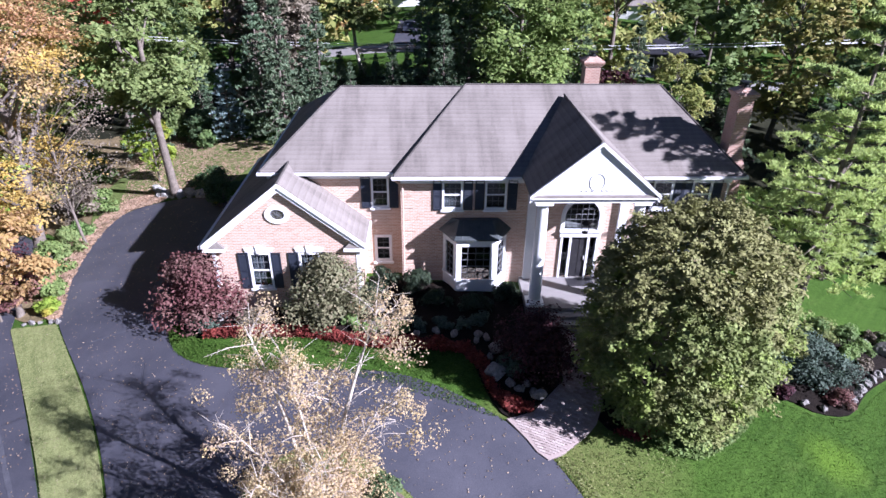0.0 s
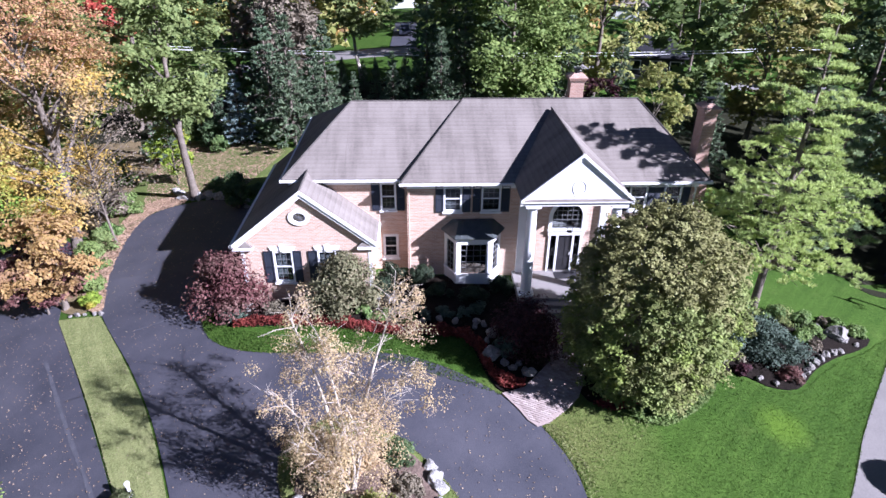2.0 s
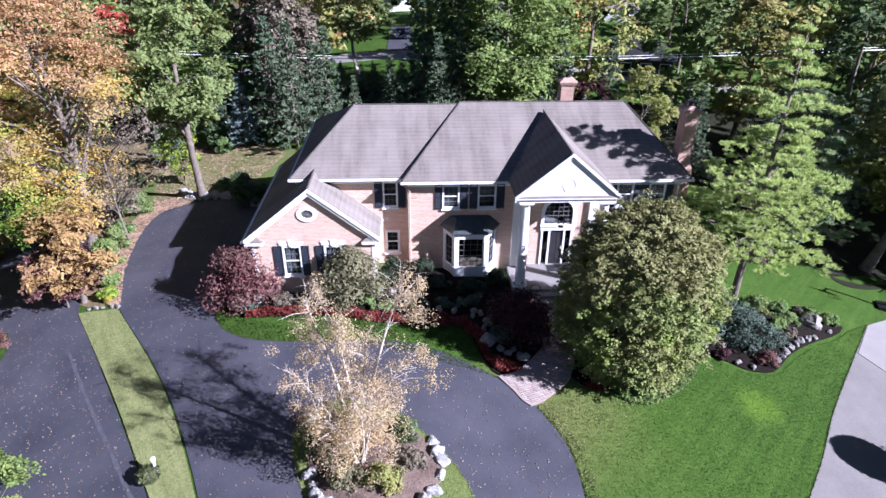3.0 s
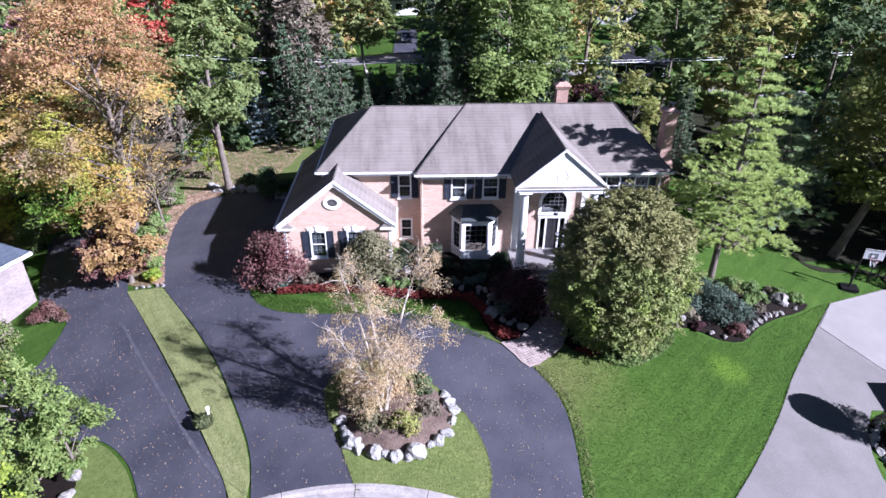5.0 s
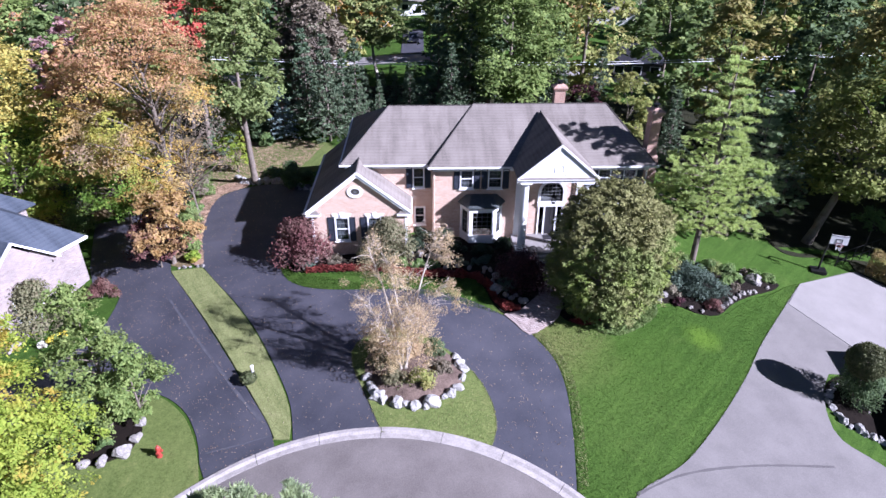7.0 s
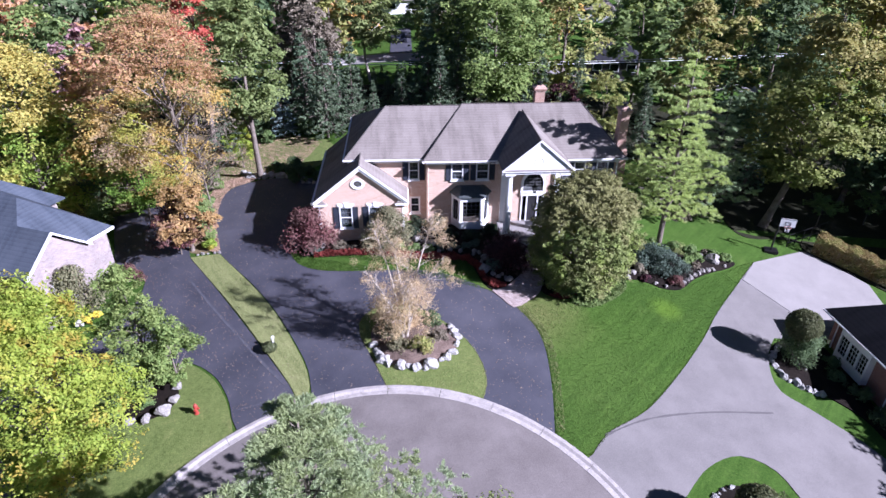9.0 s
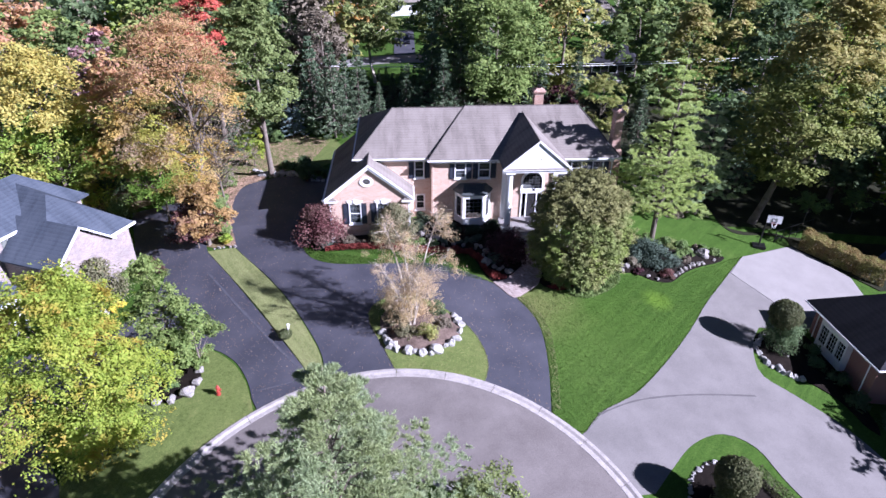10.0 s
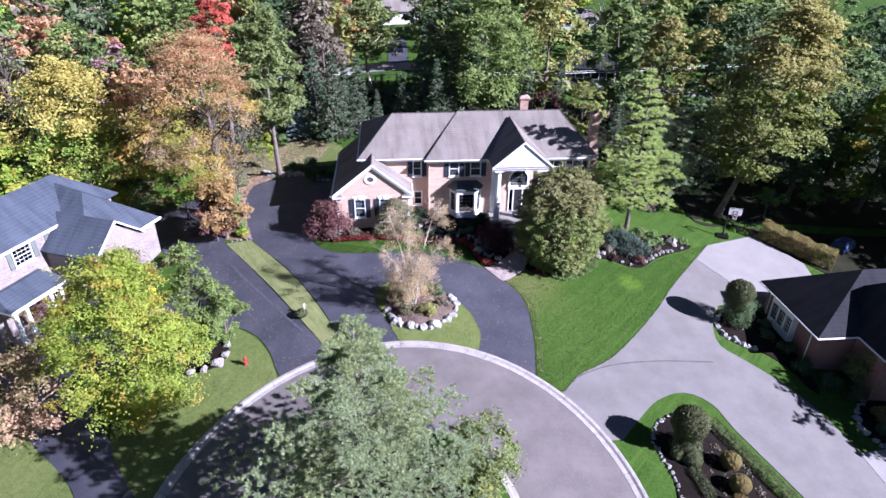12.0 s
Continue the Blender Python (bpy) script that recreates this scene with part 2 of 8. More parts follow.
MAT = {
    "brick": brick_material("pink_brick", (0.4, 0.2385, 0.1643), (0.57, 0.3869, 0.2915), (0.66, 0.5936, 0.5088), 0.16),
    "brick_dark": brick_material("dark_pink_brick", (0.28, 0.15, 0.105), (0.40, 0.235, 0.175), (0.50, 0.42, 0.36), 0.3),
    "brick_red": brick_material("red_brick", (0.20, 0.075, 0.06), (0.27, 0.11, 0.085), (0.32, 0.26, 0.24)),
    "brick_pale": brick_material("pale_brick", (0.1365, 0.103, 0.0952), (0.273, 0.2184, 0.2016), (0.3255, 0.3136, 0.3024)),
    "shingle": shingle_material("grey_shingle", (0.072, 0.061, 0.053), (0.18, 0.157, 0.141), (0.285, 0.255, 0.228)),
    "ridge": worn("ridge_shingle", (0.05, 0.044, 0.04), (0.13, 0.118, 0.108), 2.0, 40, 0.92, bump=0.4),
    "shingle_blue": shingle_material("blue_grey_shingle", (0.0182, 0.0247, 0.0351), (0.0468, 0.0585, 0.078), (0.0858, 0.1001, 0.1248)),
    "shingle_dark": shingle_material("dark_shingle", (0.011, 0.011, 0.014), (0.022, 0.022, 0.027), (0.04, 0.04, 0.046)),
    "blind": worn("grey_window_blind", (0.45, 0.46, 0.47), (0.6, 0.6, 0.6), 1.5, 12, 0.8, bump=0.1),
    "whitestone": worn("white_edging_stone", (0.20, 0.195, 0.185), (0.50, 0.485, 0.46), 3.0, 14, 0.9, bump=1.0, distance=0.06),
    "grille": worn("grey_window_grille", (0.12, 0.125, 0.13), (0.17, 0.175, 0.18), 2.0, 30, 0.5, bump=0.05),
    "trim": worn("white_paint", (0.76, 0.77, 0.78), (0.84, 0.84, 0.84), 2.0, 30, 0.5, bump=0.05),
    "gutter": worn("pale_gutter", (0.66, 0.66, 0.66), (0.74, 0.74, 0.73), 2.0, 30, 0.45, bump=0.05),
    "shutter": worn("dark_shutter", (0.014, 0.018, 0.03), (0.026, 0.031, 0.046), 2.0, 30, 0.5, bump=0.1),
    "sage_shutter": worn("grey_green_shutter", (0.085, 0.095, 0.085), (0.13, 0.14, 0.125), 2.0, 30, 0.5, bump=0.1),
    "copper": worn("weathered_copper", (0.045, 0.055, 0.058), (0.095, 0.108, 0.11), 3.0, 30, 0.5, 0.3, bump=0.1),
    "glass": glass_material("window_glass", (0.42, 0.46, 0.48)),
    "glass_clear": glass_material("clear_window_glass", (0.88, 0.92, 0.95)),
    "dark_wood": worn("dark_door_paint", (0.02, 0.02, 0.024), (0.04, 0.038, 0.04), 3.0, 30, 0.4, bump=0.1),
    "iron": worn("black_iron", (0.012, 0.012, 0.013), (0.03, 0.03, 0.03), 6.0, 60, 0.5, 0.6),
    "asphalt": worn("sealed_asphalt", (0.0246, 0.0268, 0.039), (0.0739, 0.0728, 0.089), 0.4, 25, 0.7, bump=0.5, distance=0.008),
    "road": worn("worn_street_asphalt", (0.115, 0.1012, 0.0952), (0.1898, 0.1702, 0.1602), 0.6, 18, 0.87, bump=0.5, distance=0.008),
    "drive_grey": worn("pale_asphalt_drive", (0.1166, 0.108, 0.1029), (0.1858, 0.1728, 0.1638), 0.5, 18, 0.85, bump=0.5, distance=0.008),
    "concrete": worn("pale_concrete", (0.188, 0.1758, 0.1673), (0.2491, 0.2331, 0.2228), 0.6, 25, 0.85, bump=0.3),
    "kerb": worn("kerb_concrete", (0.224, 0.2038, 0.1904), (0.4144, 0.3808, 0.3606), 2.6, 14, 0.85, bump=0.4),
    "lawn": grass_material("green_lawn", (0.0177, 0.049, 0.0054), (0.0335, 0.077, 0.0093), (0.067, 0.122, 0.0196), (0.1209, 0.15, 0.0392), 45.0, 0.75, 0.45, [(5.9, -10.2, 5.2, (0.2232, 0.19, 0.0833), 0.95), (7.5, -11.5, 7.5, (0.1023, 0.16, 0.0274), 0.3), (8.5, -16.0, 7.0, (0.093, 0.145, 0.0333), 0.35), (15.6, -9.0, 1.6, (0.1209, 0.21, 0.0196), 0.9)]),
    "lawn_dry": grass_material("dry_lawn", (0.1035, 0.1357, 0.0414), (0.1782, 0.207, 0.0747), (0.2702, 0.276, 0.1207), (0.368, 0.3277, 0.1725), 121.0, 0.8, 0.6),
    "lawn_mid": grass_material("worn_lawn", (0.0616, 0.0972, 0.022), (0.1098, 0.149, 0.04), (0.1736, 0.1998, 0.066), (0.2576, 0.2214, 0.1), 70.0, 0.4, 0.55),
    # litter and earth tones lowered to carry the shade of trees and hedge
    "shaded_soil": worn("shade_dark_woodland_soil", (0.008, 0.010, 0.005), (0.03, 0.03, 0.014), 0.7, 12, 0.95, bump=1.0, distance=0.06),
    "litter": worn("leaf_litter", (0.0938, 0.0775, 0.04), (0.275, 0.2063, 0.1125), 0.7, 12, 0.95, bump=1.0, distance=0.06),
    "litter_pink": worn("faded_leaf_litter", (0.06, 0.042, 0.034), (0.21, 0.155, 0.125), 1.6, 12, 0.95, bump=1.0, distance=0.05),
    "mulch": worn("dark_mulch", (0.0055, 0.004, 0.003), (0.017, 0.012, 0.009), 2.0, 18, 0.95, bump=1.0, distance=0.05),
    "rock": worn("pale_boulder", (0.13, 0.12, 0.11), (0.40, 0.375, 0.35), 3.5, 11, 0.92, bump=1.0, distance=0.07),
    "bark": worn("grey_bark", (0.084, 0.0672, 0.0532), (0.238, 0.203, 0.168), 3.0, 20, 0.95, bump=1.0, distance=0.03),
    "bark_pale": worn("pale_birch_bark", (0.30, 0.25, 0.20), (0.62, 0.56, 0.48), 4.0, 20, 0.85, bump=0.5, distance=0.02),
    "red_paint": worn("red_paint", (0.26, 0.03, 0.022), (0.36, 0.055, 0.04), 5.0, 40, 0.45),
    "blue_tarp": worn("blue_tarp", (0.015, 0.03, 0.09), (0.03, 0.055, 0.15), 3.0, 20, 0.5),
    "vinyl": worn("pale_siding", (0.55, 0.55, 0.54), (0.68, 0.68, 0.66), 1.5, 20, 0.6),
    "green": leaf_material("green_leaves", [(0.055, 0.088, 0.028), (0.08, 0.122, 0.038), (0.115, 0.155, 0.052)]),
    "oak": leaf_material("light_green_leaves", [(0.08, 0.105, 0.034), (0.105, 0.133, 0.044), (0.14, 0.165, 0.058)], patch_tones=[(0.068, 0.095, 0.03), (0.095, 0.12, 0.038), (0.125, 0.148, 0.048)]),
    "deep": leaf_material("dark_green_leaves", [(0.034, 0.058, 0.025), (0.056, 0.086, 0.036), (0.082, 0.116, 0.05)]),
    "yellowgreen": leaf_material("yellow_green_leaves", [(0.095, 0.15, 0.018), (0.125, 0.18, 0.022), (0.155, 0.205, 0.028)], 0.35, 0.48, [(0.13, 0.18, 0.022), (0.16, 0.205, 0.026), (0.185, 0.215, 0.03)], [(0.21, 0.20, 0.024), (0.225, 0.18, 0.028)]),
    "greygreen": leaf_material("grey_green_leaves", [(0.0768, 0.1084, 0.0286), (0.1075, 0.1402, 0.0374), (0.1459, 0.1719, 0.0484)], 0.35, 0.42, [(0.0691, 0.0978, 0.0253), (0.0998, 0.127, 0.0341), (0.1306, 0.1561, 0.044)]),
    "goldtop": leaf_material("gold_topped_maple_leaves", [(0.0893, 0.147, 0.021), (0.1208, 0.1806, 0.0252), (0.1522, 0.21, 0.0315)], 0.3, 0.45, [(0.1575, 0.1943, 0.0294), (0.1943, 0.2152, 0.0378)], [(0.2152, 0.1943, 0.0357), (0.2415, 0.2152, 0.0504)], [(0.2258, 0.1837, 0.0378), (0.2572, 0.21, 0.0578), (0.21, 0.2048, 0.0473)]),
    "olive": leaf_material("olive_leaves", [(0.10, 0.122, 0.034), (0.142, 0.158, 0.042), (0.19, 0.19, 0.055)], 0.25, 0.42, [(0.175, 0.15, 0.05), (0.13, 0.142, 0.042), (0.21, 0.18, 0.065)]),
    "orange": leaf_material("orange_brown_leaves", [(0.2226, 0.1428, 0.034), (0.2622, 0.1734, 0.042), (0.2819, 0.1989, 0.055)], 0.24, 0.45, [(0.188, 0.1275, 0.08), (0.2177, 0.1479, 0.092), (0.1731, 0.1428, 0.085)], [(0.1731, 0.1734, 0.028), (0.2127, 0.1989, 0.034), (0.1484, 0.1581, 0.032)], [(0.2325, 0.1224, 0.072), (0.2622, 0.153, 0.085), (0.2425, 0.1734, 0.06)]),
    "peach": leaf_material("peach_tan_leaves", [(0.20, 0.125, 0.075), (0.235, 0.155, 0.098), (0.26, 0.18, 0.12)], 0.5, 0.42, [(0.19, 0.15, 0.07), (0.16, 0.15, 0.06)]),
    "plum": leaf_material("dusky_pink_leaves", [(0.20, 0.115, 0.125), (0.235, 0.14, 0.145), (0.26, 0.165, 0.16)], 0.5, 0.4),
    "rust": leaf_material("rust_leaves", [(0.1805, 0.1127, 0.0442), (0.2137, 0.1421, 0.052), (0.228, 0.1617, 0.065)], 0.5, 0.42, [(0.1045, 0.0539, 0.0455), (0.133, 0.0735, 0.052)], None, [(0.1947, 0.1323, 0.0442), (0.2137, 0.147, 0.052), (0.1805, 0.1127, 0.0585)]),
    "scarlet": leaf_material("scarlet_leaves", [(0.25, 0.05, 0.03), (0.28, 0.065, 0.04), (0.28, 0.09, 0.05)], 0.3, 0.4),
    "crimson": leaf_material("crimson_leaves", [(0.05, 0.02, 0.019), (0.072, 0.03, 0.027), (0.095, 0.045, 0.038)], 0.8, 0.3, [(0.058, 0.03, 0.026), (0.082, 0.047, 0.037), (0.11, 0.07, 0.054)]),
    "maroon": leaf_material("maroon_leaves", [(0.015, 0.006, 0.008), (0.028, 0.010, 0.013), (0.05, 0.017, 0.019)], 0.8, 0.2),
    "tan": leaf_material("grey_green_tan_leaves", [(0.065, 0.066, 0.034), (0.088, 0.086, 0.044), (0.115, 0.108, 0.06)], 0.9, 0.3, [(0.06, 0.068, 0.032), (0.088, 0.088, 0.044), (0.115, 0.095, 0.058)]),
    "gold": leaf_material("pale_gold_leaves", [(0.23, 0.175, 0.08), (0.27, 0.215, 0.11), (0.29, 0.24, 0.145)], 0.8, 0.45, [(0.23, 0.172, 0.115), (0.26, 0.205, 0.145), (0.25, 0.19, 0.07)]),
    "beech": leaf_material("beech_leaves", [(0.063, 0.0883, 0.0234), (0.0828, 0.1086, 0.0297), (0.1008, 0.1251, 0.036)], 0.5, 0.14, [(0.081, 0.0902, 0.0297), (0.1008, 0.1049, 0.0369), (0.0765, 0.0902, 0.0279)], [(0.0882, 0.127, 0.0243), (0.1152, 0.1518, 0.0324)], [(0.09, 0.0994, 0.0324), (0.1098, 0.1122, 0.0396), (0.099, 0.0994, 0.0378)]),
    "pine": leaf_material("pine_needles", [(0.1789, 0.2189, 0.0606), (0.2279, 0.2627, 0.0752), (0.2782, 0.3018, 0.0941)], 0.3, 0.45, [(0.159, 0.1981, 0.0627), (0.2054, 0.2419, 0.0773), (0.2517, 0.2788, 0.092)]),
    "bluepine": leaf_material("blue_green_needles", [(0.125, 0.172, 0.09), (0.165, 0.212, 0.115), (0.205, 0.25, 0.14)], 0.3, 0.45, [(0.14, 0.178, 0.08), (0.18, 0.218, 0.10)]),
    "spruce": leaf_material("spruce_needles", [(0.045, 0.07, 0.04), (0.07, 0.10, 0.056), (0.10, 0.132, 0.075)], 0.5, 0.3),
    "bluespruce": leaf_material("blue_spruce_needles", [(0.06, 0.09, 0.09), (0.10, 0.14, 0.14), (0.15, 0.19, 0.19)], 0.5, 0.25),
    # near-black needle tones carry the porch and beech shade below the windows
    "yew": leaf_material("shade_dark_yew_needles", [(0.009, 0.015, 0.008), (0.016, 0.025, 0.013), (0.026, 0.037, 0.02)], 0.9, 0.15),
    # crown darkened for neighbouring trees' shade; top tones paler as if sunlit
    "big_olive": leaf_material("shade_dark_olive_leaves", [(0.0778, 0.1008, 0.025), (0.108, 0.1302, 0.032), (0.1458, 0.1596, 0.042)], 0.22, 0.4, [(0.1296, 0.1239, 0.036), (0.0972, 0.1155, 0.03)], None, [(0.162, 0.1522, 0.045), (0.1944, 0.168, 0.055), (0.135, 0.147, 0.04)]),
    "juniper": leaf_material("juniper_needles", [(0.026, 0.042, 0.03), (0.044, 0.064, 0.046), (0.066, 0.09, 0.066)], 0.9, 0.25),
    "hedge_gold": leaf_material("golden_hedge_leaves", [(0.10, 0.066, 0.028), (0.14, 0.092, 0.036), (0.105, 0.092, 0.033)], 0.9, 0.3, [(0.15, 0.13, 0.038), (0.10, 0.10, 0.03)]),
    "redflower": leaf_material("red_bedding_leaves", [(0.075, 0.012, 0.012), (0.12, 0.018, 0.018), (0.16, 0.032, 0.028)], 1.2, 0.3),
    "groundcover": leaf_material("groundcover_leaves", [(0.06, 0.10, 0.028), (0.085, 0.13, 0.036), (0.115, 0.155, 0.048)], 1.0, 0.3),
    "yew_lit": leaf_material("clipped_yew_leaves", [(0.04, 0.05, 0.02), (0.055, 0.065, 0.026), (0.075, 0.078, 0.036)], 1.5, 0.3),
    "blade": leaf_material("grass_blades", [(0.018, 0.043, 0.0045), (0.024, 0.054, 0.006), (0.031, 0.064, 0.008)], 0.5, 0.4, [(0.022, 0.048, 0.006), (0.032, 0.06, 0.009)]),
    "blade_dry": leaf_material("dry_grass_blades", [(0.10, 0.115, 0.042), (0.13, 0.14, 0.056), (0.16, 0.16, 0.07)], 0.8, 0.4),
    "dead": leaf_material("fallen_leaves", [(0.09, 0.066, 0.042), (0.15, 0.112, 0.075), (0.21, 0.17, 0.12)], 1.0, 0.1),
    "drift": leaf_material("orange_fallen_leaves", [(0.11, 0.075, 0.045), (0.18, 0.12, 0.075), (0.24, 0.175, 0.12)], 1.0, 0.1),
    "bare": leaf_material("bare_twig_leaves", [(0.07, 0.06, 0.04), (0.098, 0.084, 0.058), (0.13, 0.112, 0.08)], 0.6, 0.2),
    "white_mum": leaf_material("white_flowers", [(0.30, 0.29, 0.25), (0.36, 0.35, 0.31)], 1.0, 0.3),
    "mum": leaf_material("yellow_flowers", [(0.50, 0.34, 0.02), (0.62, 0.46, 0.04)], 1.0, 0.3),
}

# ---- ground shape ----
GROUND = (0.465567, -0.0808101, -0.00184430, 0.00634352, -0.00613183, -0.0000532249)


def ground_z(x, y):
    xs = x / math.sqrt(1 + (x / 35.0) ** 2)
    n = -min(y - 2, 0)
    n = n / math.sqrt(1 + (n / 40.0) ** 2)
    a, b, c, d, e, f = GROUND
    return a + b * n + c * n * n + d * xs + e * xs * xs + f * xs * xs * n


# ---- mesh helpers ----


def uv_box(me):
    uv = me.uv_layers.new(name="UVMap")
    for p in me.polygons:
        n = p.normal
        if abs(n.z) > 0.98:
            u, v = Vector((1, 0, 0)), Vector((0, 1, 0))
        else:
            u = Vector((0, 0, 1)).cross(n).normalized()
            v = n.cross(u)
        for li in p.loop_indices:
            co = me.vertices[me.loops[li].vertex_index].co
            uv.data[li].uv = (co.dot(u), co.dot(v))


def mesh_of(name, bm, material, smooth=False):
    me = bpy.data.meshes.new(name)
    bmesh.ops.recalc_face_normals(bm, faces=bm.faces[:])
    bm.to_mesh(me)
    bm.free()
    me.materials.append(MAT[material] if isinstance(material, str) else material)
    if smooth:
        for p in me.polygons:
            p.use_smooth = True
    uv_box(me)
    return me


def part(name, bm, material, parent, label="", smooth=False):
    ob = new(name, mesh_of(name, bm, material, smooth))
    ob.parent = parent
    return tagged(ob, label) if label else ob


def thing(name, x, y, z, label, category, group="", turn=0.0, kind=""):
    ob = new(name)
    ob.empty_display_size = 0.3
    ob.matrix_basis = pose(x, y, z, 0, 0, turn)
    return tagged(ob, label, category, group, kind)


def box(bm, x0, x1, y0, y1, z0, z1):
    v = [bm.verts.new(p) for p in ((x0, y0, z0), (x1, y0, z0), (x1, y1, z0), (x0, y1, z0), (x0, y0, z1), (x1, y0, z1), (x1, y1, z1), (x0, y1, z1))]
    for f in ((0, 3, 2, 1), (4, 5, 6, 7), (0, 1, 5, 4), (1, 2, 6, 5), (2, 3, 7, 6), (3, 0, 4, 7)):
        bm.faces.new([v[i] for i in f])
    return v


def solid(bm, rings, closed=True):
    """A loft through rings of the same number of points."""
    rows = [[bm.verts.new(p) for p in r] for r in rings]
    n = len(rows[0])
    for a, b in zip(rows, rows[1:]):
        for i in range(n):
            bm.faces.new((a[i], a[(i + 1) % n], b[(i + 1) % n], b[i]))
    if closed:
        bm.faces.new(rows[0][::-1])
        bm.faces.new(rows[-1])


def slab(bm, outline, thick):
    """Face through 3D points, thickened downwards along z."""
    solid(bm, [[(x, y, z - thick) for x, y, z in outline], outline])


def tube(bm, points, radii, sides=7):
    rings = []
    for i, p in enumerate(points):
        p = Vector(p)
        a, b = Vector(points[max(0, i - 1)]), Vector(points[min(len(points) - 1, i + 1)])
        d = (b - a).normalized()
        u = d.cross(Vector((0.3, 0.9, 0.2))).normalized()
        v = d.cross(u)
        rings.append([p + (u * math.cos(2 * math.pi * k / sides) + v * math.sin(2 * math.pi * k / sides)) * radii[i] for k in range(sides)])
    solid(bm, rings)


def smooth_line(points, step=0.5, closed=False):
    """Catmull-Rom through 2D points."""
    pts = [Vector((p[0], p[1])) for p in points]
    out, n = [], len(pts)
    for i in range(n if closed else n - 1):
        p0 = pts[(i - 1) % n] if closed or i > 0 else pts[0]
        p1, p2 = pts[i], pts[(i + 1) % n]
        p3 = pts[(i + 2) % n] if closed or i + 2 < n else pts[-1]
        k = max(2, int((p2 - p1).length / step))
        for j in range(k):
            t = j / k
            out.append(0.5 * (2 * p1 + (p2 - p0) * t + (2 * p0 - 5 * p1 + 4 * p2 - p3) * t * t + (3 * p1 - p0 - 3 * p2 + p3) * t ** 3))
    if not closed:
        out.append(pts[-1])
    return [(p.x, p.y) for p in out]


def inside(poly, x, y):
    hit = False
    for (x0, y0), (x1, y1) in zip(poly, poly[1:] + poly[:1]):
        if (y0 > y) != (y1 > y) and x < (x1 - x0) * (y - y0) / (y1 - y0) + x0:
            hit = not hit
    return hit


def draped(name, outline, material, lift, label, category, step=1.0, skirt=0.12, mound=0.0, kind="structure"):
    """A sheet laid on the ground inside an outline, with a turned-down edge."""
    from mathutils.geometry import delaunay_2d_cdt
    xs, ys = [p[0] for p in outline], [p[1] for p in outline]
    pts = [Vector(p) for p in outline]
    n = len(pts)
    nx, ny = int((max(xs) - min(xs)) / step), int((max(ys) - min(ys)) / step)
    for i in range(nx + 1):
        for j in range(ny + 1):
            x, y = min(xs) + (i + 0.5) * step, min(ys) + (j + 0.5) * step
            if inside(outline, x, y) and min((x - a) ** 2 + (y - b) ** 2 for a, b in outline) > (0.45 * step) ** 2:
                pts.append(Vector((x, y)))
    vs, _, fs, _, _, _ = delaunay_2d_cdt(pts, [], [list(range(n))], 1, 1e-4)
    bm = bmesh.new()
    tops = []
    for v in vs:
        d = min((v.x - a) ** 2 + (v.y - b) ** 2 for a, b in outline) ** 0.5 if mound else 0
        tops.append(bm.verts.new((v.x, v.y, ground_z(v.x, v.y) + lift + mound * min(1, d / 1.2))))
    for f in fs:
        if len(set(f)) > 2:
            bm.faces.new([tops[i] for i in f])
    rim = [e for e in bm.edges if len(e.link_faces) == 1]
    ext = bmesh.ops.extrude_edge_only(bm, edges=rim)
    for v in ext["geom"]:
        if isinstance(v, bmesh.types.BMVert):
            v.co.z -= lift + skirt
    ob = new(name, mesh_of(name, bm, material))
    return tagged(ob, label, category, "", kind)


# ---- foliage helpers ----


def leaf_mesh(name, centres, outs, size, material, rng, aspect=0.55, fold=0.25, needle=False):
    """Small folded leaves: one quad each, turned at random about its outward direction; needles point along it."""
    n = len(centres)
    outs = outs + rng.normal(0, 0.42, (n, 3))
    outs /= np.linalg.norm(outs, axis=1)[:, None] + 1e-9
    r = rng.normal(0, 1, (n, 3))
    u = np.cross(outs, r)
    u /= np.linalg.norm(u, axis=1)[:, None] + 1e-9
    v = np.cross(outs, u)
    if needle:
        u, v, outs = outs, v, u
    s = (size * rng.uniform(0.6, 1.35, n))[:, None]
    co = np.empty((n, 4, 3))
    co[:, 0] = centres - u * s * 0.5
    co[:, 1] = centres + v * s * 0.5 * aspect + outs * s * fold * 0.4
    co[:, 2] = centres + u * s * 0.5 - outs * s * fold * 0.5
    co[:, 3] = centres - v * s * 0.5 * aspect + outs * s * fold * 0.4
    me = bpy.data.meshes.new(name)
    me.vertices.add(4 * n)
    me.vertices.foreach_set("co", co.reshape(-1))
    me.loops.add(4 * n)
    me.loops.foreach_set("vertex_index", np.arange(4 * n, dtype=np.int32))
    me.polygons.add(n)
    me.polygons.foreach_set("loop_start", np.arange(0, 4 * n, 4, dtype=np.int32))
    me.materials.append(MAT[material])
    me.update(calc_edges=True)
    me.validate()
    return me


def puffs(rng, centres, radii, per, flat=0.75):
    """Leaf places in lumps: outer shells of uneven balls."""
    c = np.repeat(centres, per, axis=0)
    r = np.repeat(radii, per)
    d = rng.normal(0, 1, (len(c), 3))
    d /= np.linalg.norm(d, axis=1)[:, None]
    k = (0.35 + 0.75 * rng.random(len(c)) ** 0.6)[:, None]
    off = d * k * r[:, None]
    off[:, 2] *= flat
    out = d.copy()
    out[:, 2] += 0.6
    return c + off, out


